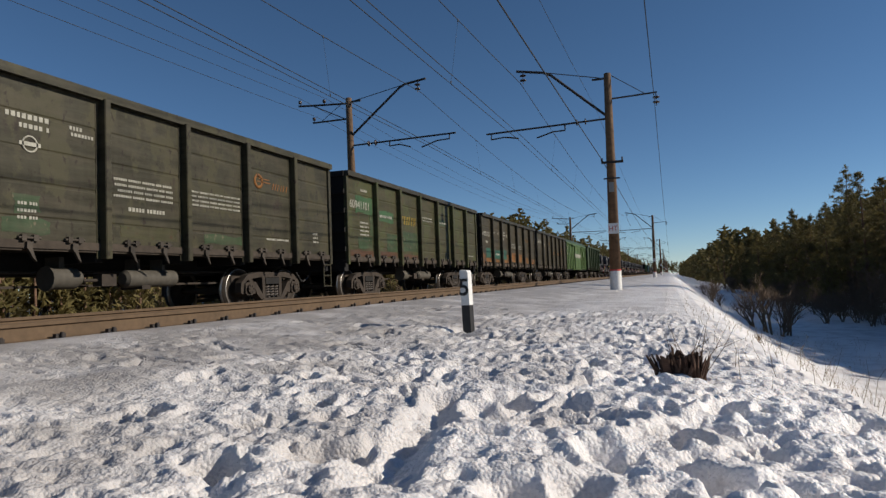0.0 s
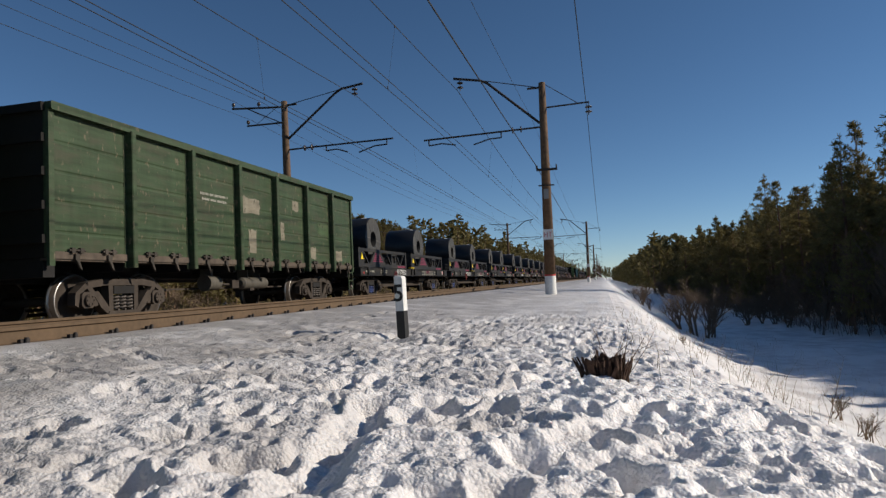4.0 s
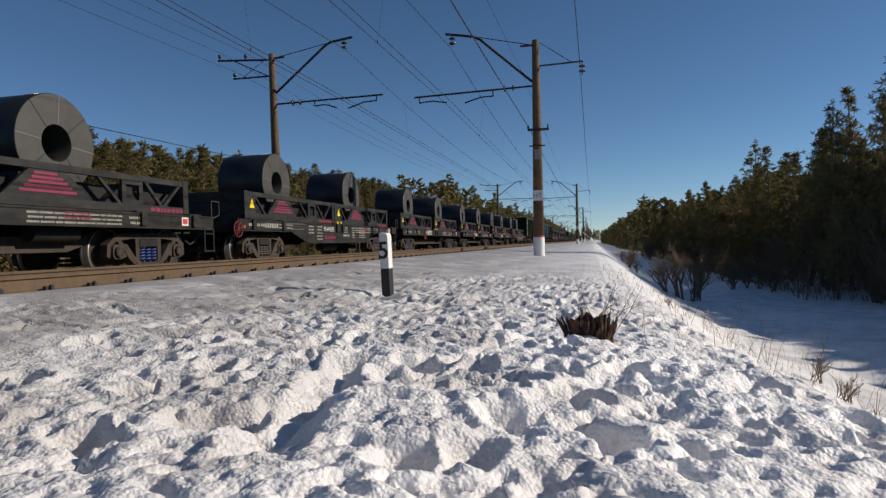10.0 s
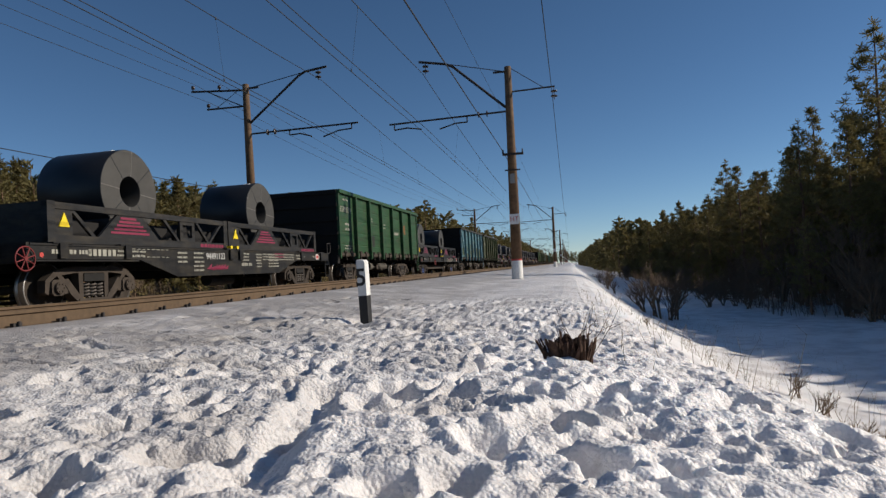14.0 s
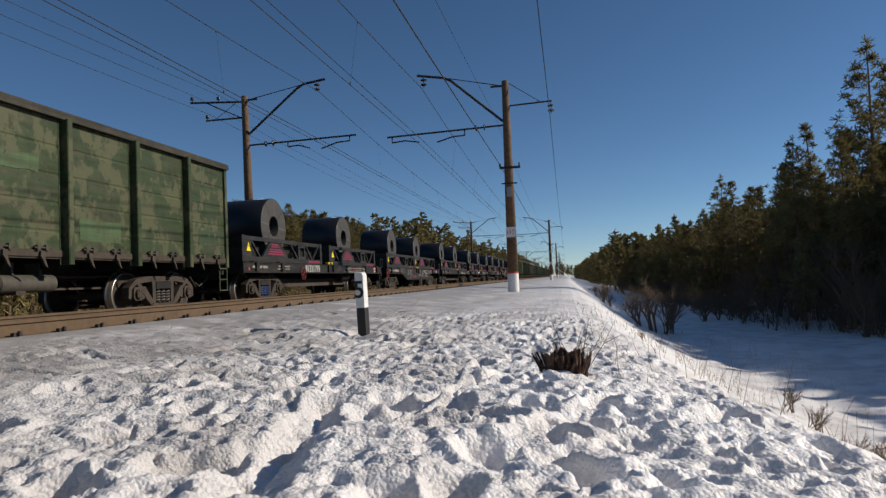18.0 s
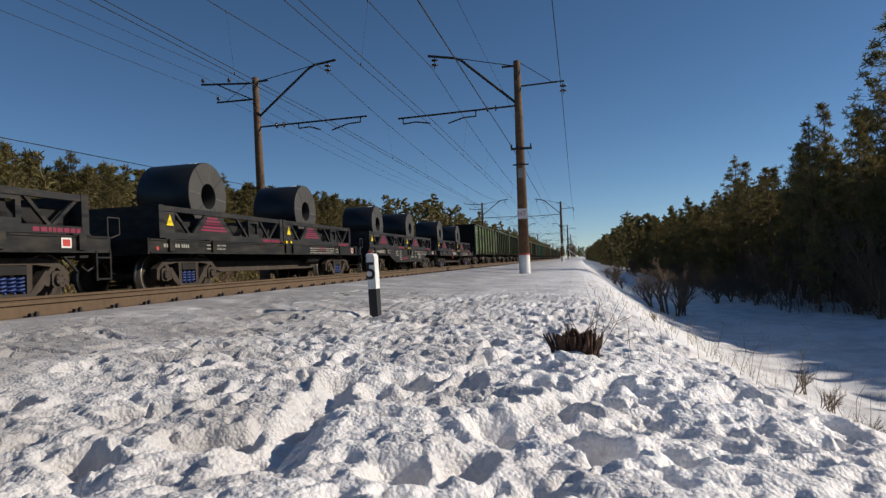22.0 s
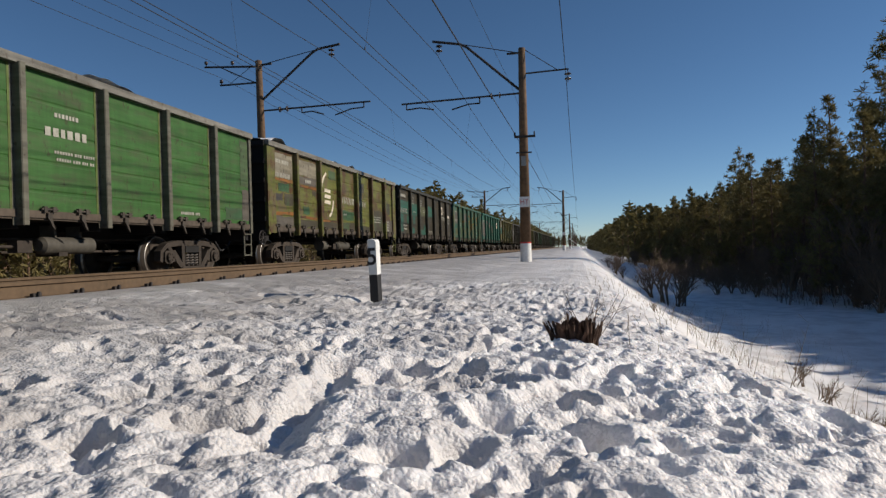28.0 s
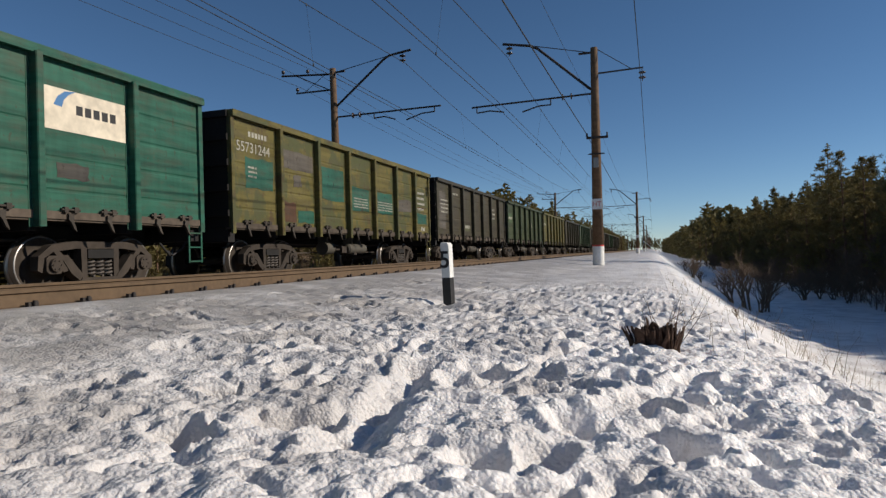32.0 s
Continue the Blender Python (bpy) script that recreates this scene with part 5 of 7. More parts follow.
# paint, post paint, label, repainted fields (bay, from, to, bottom, top, colour), number, lettering (bay, from, to, top, lines, size, colour)
GONDOLAS = {
    "W0": ("olive", None, "dark olive open freight wagon with white and orange lettering", [(3, .2, .9, 1.4, 1.62, "olive2"), (2, .1, .5, 1.4, 1.6, "moss"), (4, .3, .95, 1.4, 1.58, "moss"), (2, .2, .42, 1.7, 1.95, "moss")], "", [(2, .12, .55, 3.12, 1, .1, "w"), (2, .22, .5, 2.98, 1, .09, "w"), (2, .68, .8, 3.1, 1, .08, "w"), (2, .68, .92, 3.0, 1, .07, "w"), (2, .22, .4, 1.85, 3, .06, "w"), (3, .12, .85, 2.42, 4, .055, "w"), (4, .05, .92, 2.42, 4, .05, "w"), (3, .25, .75, 1.95, 1, .09, "w"), (5, .55, .9, 2.98, 1, .24, "o"), (5, .4, .9, 1.62, 1, .06, "w"), (6, .5, .65, 1.85, 3, .06, "w")]),
    "W1": ("olive2", None, "green-olive open freight wagon with repainted fields", [(0, .33, .97, 2.6, 3.1, "green"), (0, .82, .98, 1.95, 2.6, "moss"), (0, .0, .97, 1.32, 1.5, "rust"), (1, .15, .8, 2.45, 2.8, "green"), (1, .5, .95, 1.5, 2.1, "moss"), (1, .0, .97, 1.32, 1.5, "rust"), (2, .0, .95, 1.55, 2.25, "moss"), (2, .1, .95, 1.32, 1.45, "rust"), (4, .1, .6, 2.7, 2.95, "moss"), (0, .4, .9, 1.55, 1.9, "moss")], "60941101", [(0, .5, .75, 3.33, 1, .09, "w"), (0, .45, .78, 2.35, 4, .07, "w"), (1, .2, .75, 2.68, 1, .12, "w"), (2, .03, .95, 2.95, 1, .46, "y"), (3, .1, .8, 2.9, 2, .06, "w"), (4, .2, .7, 2.85, 1, .08, "w"), (6, .3, .7, 1.6, 1, .06, "w")]),
    "W2": ("brown", None, "dark brown open freight wagon with teal and orange patches", [(0, .0, .35, 1.32, 1.8, "orange"), (0, .45, .88, 1.58, 2.05, "teal"), (0, .4, 1.0, 1.36, 1.55, "orange"), (1, .15, .97, 1.55, 2.0, "teal"), (1, .4, .8, 1.36, 1.5, "orange"), (2, .45, .95, 1.36, 1.8, "orange"), (2, .0, .72, 1.5, 2.08, "teal"), (3, .05, .88, 1.42, 1.95, "orange"), (4, .1, .8, 1.45, 1.92, "orange"), (5, .2, .85, 1.42, 1.75, "orange"), (6, .1, .9, 1.35, 1.7, "orange")], "61951125", [(0, .4, .7, 2.45, 1, .16, "w"), (1, .2, .45, 2.95, 1, .09, "w"), (1, .68, .85, 2.95, 1, .1, "w"), (1, .45, .9, 1.85, 1, .13, "w"), (2, .1, .6, 3.05, 2, .08, "w"), (2, .7, .9, 2.95, 2, .06, "w"), (3, .05, .9, 2.48, 3, .055, "w"), (4, .05, .9, 2.44, 3, .05, "w"), (5, .5, .9, 2.98, 1, .22, "o")]),
    "W3": ("brown", None, "dark brown open freight wagon with orange lettering", [(0, .1, .5, 1.3, 1.7, "dark"), (2, .1, .5, 1.45, 1.85, "green")], "62026262", [(1, .2, .7, 2.9, 2, .08, "w"), (2, .3, .8, 3.1, 2, .07, "o"), (2, .3, .55, 2.75, 2, .1, "w"), (3, .1, .9, 2.45, 3, .05, "o"), (4, .1, .9, 2.4, 3, .05, "o"), (5, .1, .8, 2.8, 3, .1, "o"), (6, .5, .65, 1.75, 1, .18, "w")]),
    "W5": ("moss", None, "moss-green open freight wagon with pale patches", [(3, .3, .5, 1.5, 2.1, "beige"), (4, .6, .8, 2.8, 3.1, "beige"), (3, .1, .6, 2.5, 2.9, "beige"), (5, .1, .4, 1.45, 1.8, "beige"), (6, .2, .5, 1.4, 1.75, "beige"), (5, .5, .9, 2.2, 2.6, "lime"), (4, .2, .3, 1.9, 2.4, "beige")], "", [(2, .2, .8, 2.8, 2, .07, "w")]),
    "G1": ("green", None, "deep green open freight wagon with small white lettering", [(2, .2, .5, 1.6, 2.1, "dark"), (5, .3, .55, 2.4, 2.9, "orange")], "63493274", [(0, .4, .7, 2.5, 2, .12, "w"), (0, .3, .8, 1.6, 2, .06, "w"), (3, .1, .5, 2.75, 2, .09, "w"), (2, .1, .4, 2.9, 2, .07, "w"), (4, .2, .8, 2.45, 1, .18, "w"), (0, .3, .7, 3.45, 1, .1, "w")]),
    "B1": ("blue", None, "faded blue open freight wagon with olive patches and end braces", [(1, .1, .8, 1.9, 2.4, "algae"), (2, .05, .85, 2.05, 2.5, "algae"), (2, .02, .95, 1.42, 1.95, "algae"), (3, .05, .7, 2.05, 2.4, "algae"), (3, .1, .4, 1.45, 1.85, "algae"), (3, .55, .8, 1.6, 2.15, "algae"), (4, .02, .98, 1.45, 2.25, "algae"), (5, .4, .95, 1.4, 2.15, "algae"), (1, .2, .95, 1.4, 1.7, "algae"), (0, .3, .9, 1.5, 2.1, "algae")], "", [(0, .3, .8, 2.9, 1, .22, "w"), (3, .1, .9, 2.75, 1, .14, "w"), (2, .4, .6, 2.85, 1, .1, "w")]),
    "B2": ("scuffed", None, "dark green open freight wagon with lighter repainted patches", [(3, .1, .7, 2.6, 2.9, "lime"), (4, .2, .8, 1.5, 1.9, "lime"), (6, .3, .8, 1.6, 2.0, "moss")], "61863310", [(1, .2, .5, 2.7, 1, .1, "w"), (0, .4, .6, 1.7, 1, .1, "w")]),
    "H1": ("green2", None, "light green open freight wagon with brown repainted fields", [(0, .25, .95, 3.02, 3.34, "umber"), (0, .1, 1.0, 2.4, 2.88, "umber"), (0, .15, .9, 1.75, 2.3, "moss"), (0, .05, .6, 1.42, 1.68, "slate"), (1, .1, .95, 2.4, 2.9, "umber"), (1, .15, .55, 1.75, 2.15, "slate"), (1, .3, .9, 1.4, 1.72, "moss"), (2, .1, .85, 2.3, 2.85, "umber"), (2, .3, .7, 1.5, 1.8, "moss"), (3, .1, .42, 2.3, 2.75, "umber"), (3, .6, .9, 2.9, 3.2, "moss"), (3, .2, .9, 1.6, 2.05, "moss"), (4, .25, .75, 2.4, 2.8, "brick"), (4, .05, .9, 1.85, 2.2, "umber"), (5, .2, .8, 1.55, 2.85, "brick"), (6, .3, .8, 2.2, 2.6, "umber"), (1, .2, .7, 2.2, 2.36, "teal"), (0, .2, .8, 2.2, 2.32, "teal")], "55745947", [(0, .3, .9, 3.28, 1, .15, "w"), (2, .3, .9, 2.5, 1, .06, "w"), (2, .1, .9, 2.05, 2, .05, "w"), (3, .1, .8, 2.05, 3, .06, "w"), (0, .1, .5, 1.65, 2, .06, "w")]),
    "H2": ("dkgreen", None, "dark green open freight wagon with white lettering", [(1, .1, .6, 2.3, 2.7, "teal"), (4, .2, .8, 1.7, 2.1, "moss")], "", [(0, .2, .9, 3.1, 1, .24, "w"), (2, .2, .7, 2.8, 2, .07, "w"), (5, .3, .7, 2.6, 3, .08, "w")]),
    "H3": ("dkgreen", None, "dull green open freight wagon", [(3, .1, .6, 1.8, 2.3, "olive")], "", [(0, .2, .9, 3.0, 1, .24, "w"), (4, .2, .7, 2.4, 3, .06, "w"), (6, .5, .7, 1.7, 1, .2, "w")]),
    "K1": ("bright", "y", "bright green open freight wagon with yellowish posts, snowy load", [(6, .3, .9, 1.4, 1.7, "green")], "61522676", [(0, .4, .7, 2.6, 2, .07, "w"), (2, .3, .8, 2.7, 2, .07, "w"), (3, .4, .7, 3.0, 1, .1, "w"), (3, .3, .8, 2.75, 1, .2, "w"), (3, .4, .9, 2.35, 2, .07, "w"), (5, .3, .7, 1.5, 1, .08, "w")]),
    "K2": ("ochre", None, "rusted yellow-green open freight wagon with snowy load", [(0, .0, .98, 2.78, 3.5, "beige"), (0, .0, .98, 2.68, 2.77, "orange"), (0, .4, .8, 2.35, 2.6, "green"), (0, .62, .97, 1.95, 2.32, "umber"), (0, .08, .55, 2.08, 2.28, "slate"), (1, .0, .98, 2.98, 3.48, "beige"), (1, .0, .98, 2.7, 2.96, "grey"), (1, .0, .95, 2.6, 2.68, "orange"), (1, .35, .6, 1.75, 2.0, "green"), (1, .75, .92, 2.4, 2.55, "umber"), (0, .0, .98, 1.66, 1.74, "orange"), (1, .0, .98, 1.6, 1.68, "orange"), (2, .0, .98, 1.58, 1.64, "orange"), (0, .0, .98, 1.32, 1.62, "grey"), (1, .0, .98, 1.32, 1.56, "umber"), (2, .0, .98, 1.32, 1.54, "umber"), (3, .0, .92, 1.72, 2.05, "green"), (3, .0, .98, 1.32, 1.6, "umber"), (4, .0, .98, 1.32, 1.55, "umber"), (5, .0, .98, 1.32, 2.25, "umber"), (6, .0, .98, 1.32, 1.9, "grey"), (6, .1, .6, 2.2, 2.7, "umber"), (2, .55, .9, 3.1, 3.4, "lime"), (4, .3, .6, 2.9, 3.3, "umber")], "", [(0, .3, .8, 3.32, 1, .15, "w"), (0, .12, .95, 3.0, 1, .24, "w"), (1, .45, .7, 2.9, 1, .14, "w"), (3, .05, .95, 2.72, 1, .40, "w"), (4, .05, .75, 2.68, 1, .36, "w"), (5, .1, .8, 2.0, 3, .06, "w"), (6, .2, .5, 1.85, 4, .07, "w"), (3, .3, .5, 1.95, 1, .07, "w")]),
    "K3": ("black", None, "black-brown open freight wagon with teal repainted fields", [(0, .05, .95, 2.36, 3.03, "teal"), (0, .05, .42, 1.47, 2.34, "teal"), (0, .75, .95, 1.9, 2.3, "teal"), (0, .44, .74, 1.9, 2.28, "umber"), (1, .0, .97, 2.36, 3.0, "teal"), (1, .45, .7, 1.92, 2.34, "teal"), (1, .27, .62, 1.4, 1.7, "teal"), (2, .02, .95, 2.4, 2.95, "olive"), (2, .35, .98, 1.36, 1.62, "teal"), (2, .72, .98, 1.62, 1.9, "teal"), (2, .02, .3, 1.4, 1.6, "olive"), (3, .05, .9, 2.45, 3.05, "teal"), (0, .5, .95, 1.36, 1.55, "umber")], "61841482", [(0, .15, .75, 3.38, 1, .19, "w"), (0, .4, .75, 1.82, 2, .1, "w"), (1, .4, .55, 3.35, 3, .09, "w"), (1, .45, .75, 2.6, 1, .07, "w"), (2, .1, .55, 3.3, 3, .08, "w"), (2, .12, .4, 2.78, 1, .17, "w"), (2, .7, .95, 2.78, 2, .06, "w"), (3, .1, .9, 1.62, 2, .05, "w"), (5, .1, .92, 2.62, 1, .13, "w"), (5, .15, .9, 2.44, 1, .05, "w"), (6, .2, .8, 2.5, 1, .05, "w"), (6, .25, .75, 2.38, 3, .05, "w")]),
    "K4": ("verd", None, "verdigris open freight wagon with rusty yellow wear", [(0, .05, .95, 1.55, 2.0, "olive"), (1, .05, .95, 1.5, 2.1, "lime"), (2, .05, .9, 1.5, 2.0, "olive"), (3, .1, .9, 1.55, 1.9, "olive"), (4, .1, .95, 1.5, 2.0, "olive"), (0, .25, .95, 2.35, 3.25, "grey"), (1, .05, .95, 2.5, 3.3, "moss"), (2, .05, .95, 2.6, 3.2, "grey"), (1, .3, .6, 1.6, 2.0, "dark"), (4, .2, .5, 2.1, 2.3, "rust"), (0, .3, .8, 2.05, 2.3, "teal"), (5, .1, .6, 1.9, 2.3, "teal")], "59723379", [(0, .3, .8, 3.3, 1, .12, "w"), (1, .3, .7, 2.4, 2, .07, "w"), (5, .2, .8, 1.8, 3, .06, "w"), (3, .06, .95, 3.3, 2, .3, "o"), (4, .05, .95, 3.2, 2, .28, "y"), (5, .05, .9, 3.3, 2, .3, "o"), (3, .2, .85, 2.85, 1, .22, "y"), (6, .1, .5, 3.2, 1, .25, "o")]),
    "K5": ("teal", None, "teal open freight wagon with a white advertising field", [(0, .25, .97, 1.65, 2.95, "grey"), (1, .0, .97, 2.82, 3.15, "grey"), (1, .42, .66, 2.3, 2.75, "grey"), (2, .0, .97, 2.5, 3.02, "grey"), (3, .03, .95, 2.08, 2.75, "grey"), (4, .1, .5, 1.75, 2.15, "slate"), (5, .2, .52, 1.82, 2.05, "slate"), (3, .75, .9, 1.75, 1.9, "grey")], "52810777", [(0, .4, .7, 2.2, 1, .1, "w"), (0, .4, .8, 1.9, 2, .06, "w"), (1, .45, .65, 2.95, 1, .17, "w"), (2, .12, .4, 2.85, 1, .08, "w"), (2, .6, .8, 2.75, 1, .1, "w")]),
    "K6": ("mustard", None, "mustard open freight wagon with green and grey repainted fields", [(0, .3, .9, 2.1, 2.8, "teal"), (1, .05, .95, 2.75, 3.2, "grey"), (1, .1, .45, 1.4, 1.9, "rust"), (1, .5, .95, 1.4, 1.7, "teal"), (2, .2, .9, 2.1, 3.0, "teal"), (3, .1, .85, 1.9, 2.6, "teal"), (4, .1, .9, 1.9, 2.6, "teal"), (5, .1, .9, 2.1, 2.5, "grey"), (6, .1, .8, 1.7, 2.1, "teal"), (1, .4, .6, 2.3, 2.6, "grey")], "55731244", [(0, .35, .8, 3.4, 1, .16, "w"), (0, .35, .55, 2.6, 3, .06, "w"), (3, .25, .8, 2.3, 4, .05, "w"), (4, .15, .9, 2.3, 4, .05, "w"), (6, .25, .7, 2.95, 4, .12, "w"), (6, .2, .8, 2.35, 1, .05, "o"), (6, .45, .7, 1.6, 1, .2, "w")]),
    "K7": ("brown2", None, "grey-brown open freight wagon", [(0, .2, .7, 1.6, 3.2, "grey"), (2, .1, .8, 1.6, 1.9, "olive")], "", [(0, .3, .9, 2.9, 4, .1, "w"), (1, .2, .7, 3.3, 1, .12, "w"), (5, .3, .7, 3.0, 3, .14, "w"), (2, .2, .8, 1.9, 1, .2, "w")]),
    "K8": ("dkgreen", None, "dark green open freight wagon", [(0, .2, .8, 2.4, 3.0, "lime")], "", [(0, .2, .8, 2.8, 1, .2, "w"), (4, .2, .7, 2.6, 2, .1, "w")]),
    "K9": ("mustard", None, "mustard open freight wagon", [(2, .2, .8, 2.4, 2.9, "grey")], "", [(0, .2, .8, 2.9, 1, .2, "w")]),
    "T0": ("olive", None, "dark olive open freight wagon far back in the train", [], "", [(0, .2, .8, 2.9, 1, .2, "w")]),
    "T1": ("brown2", None, "grey-brown open freight wagon far back in the train", [], "", [(0, .2, .8, 2.9, 1, .2, "w")]),
    "T2": ("moss", None, "moss-green open freight wagon far back in the train", [], "", [(0, .2, .8, 2.9, 1, .2, "w")]),
}
ORDER = ["W0", "W1", "W2", "W3", "BOX", "W5"] + ["A:91379990", "A:91380295", "C:", "C:98450099", "C:98450123", "C:", "B:95444295", "A:91392795", "A:91357841", "A:91330092", "B:94491123", "G1", "A:", "B1", "B2", "A:91331793", "B:", "C:", "A:91346999", "C:", "B:", "A:91346791", "H1", "H2", "H3", "K1", "K2", "K3", "K4", "K5", "K6", "K7", "K8", "K9", "T0", "T2", "T1", "T0", "T1", "T2", "T0", "T1"]


WHITE_NUMBER = material("white_number_paint", (0.62, 0.62, 0.6), 0.7, grain=0.2, scale=40)


def bellied_marks(w):
    """Lettering columns, a dashed field and a spray-painted line on the deep side sill; a hand wheel at its end."""
    for y0, y1, z, rows, h in ((-5.4, -4.5, 1.19, 1, 0.17), (-2.6, -2.2, 1.17, 3, 0.06), (-1.95, -1.5, 1.17, 5, 0.06), (0.4, 0.75, 1.18, 3, 0.05), (0.3, 0.95, 0.92, 1, 0.11), (1.15, 1.5, 1.17, 5, 0.05), (1.9, 2.6, 1.17, 5, 0.05), (4.2, 4.6, 1.13, 1, 0.05), (5.2, 6.2, 1.14, 1, 0.06)):
        bars(w, 7 * (y0 + HALF) / 13, 0.0, 7 * (y1 - y0) / 13, z, rows, CHALK, h, int(y0 * 10), 1.42)
    g = G()
    for k in range(9):
        for z in (1.03, 1.19):
            g.box(1.42, 1.424, -4.3 + 0.16 * k, -4.2 + 0.16 * k, z, z + 0.012)
    part("dashed_field", g, CHALK, w, "dashed white outline")["kind"] = "stuff"
    g = G()
    r = random.Random(6)
    for k in range(7):
        y = -1.4 + 0.13 * k
        g.prism([(y, 0.72 + r.uniform(0, 0.05)), (y + 0.2, 0.74), (y + 0.24, 0.80 + r.uniform(0, 0.1)), (y + 0.05, 0.78)], 1.42, 1.4235)
    part("spray_scrawl", g, PINK, w, "magenta spray-painted scrawl")
    brake_wheel(w, -6.82, 0.98)


def brake_wheel(w, at_y=-2.7, at_z=0.92, mat=None):
    """A hand-brake wheel with four spokes beside or below the side sill."""
    g = G().lathe([(-0.015, 0.2), (0.0, 0.215), (0.015, 0.2), (0.0, 0.185)], (1.46, at_y, at_z), 20, "x")
    for k in range(4):
        q = k * math.pi / 4 + 0.3
        g.tube((1.46, at_y - 0.2 * math.cos(q), at_z - 0.2 * math.sin(q)), (1.46, at_y + 0.2 * math.cos(q), at_z + 0.2 * math.sin(q)), 0.012, n=5)
    g.tube((1.40, at_y, at_z), (1.48, at_y, at_z), 0.035, n=8)
    part("brake_wheel", g, mat or DULL_RED, w, "" if mat else "dull red hand-brake wheel")


DULL_RED = material("dull_red_paint", (0.16, 0.018, 0.02), 0.6, grain=0.2, scale=20)


def snow_load(w, seed):
    gx2, gy2 = np.linspace(-1.43, 1.43, 25), np.linspace(-6.44, 6.44, 110)
    A, B = np.meshgrid(gx2, gy2, indexing="ij")
    z = TOP - 0.12 + 0.36 * np.clip(lattice(A, B, 0.9, seed) - 0.05, 0, 1) ** 0.6 + 0.05 * lattice(A, B, 0.25, seed + 1)
    part("snow_load", grid_mesh("snow_load", gx2, gy2, z, SNOW), None, w, "patchy snow on the load")


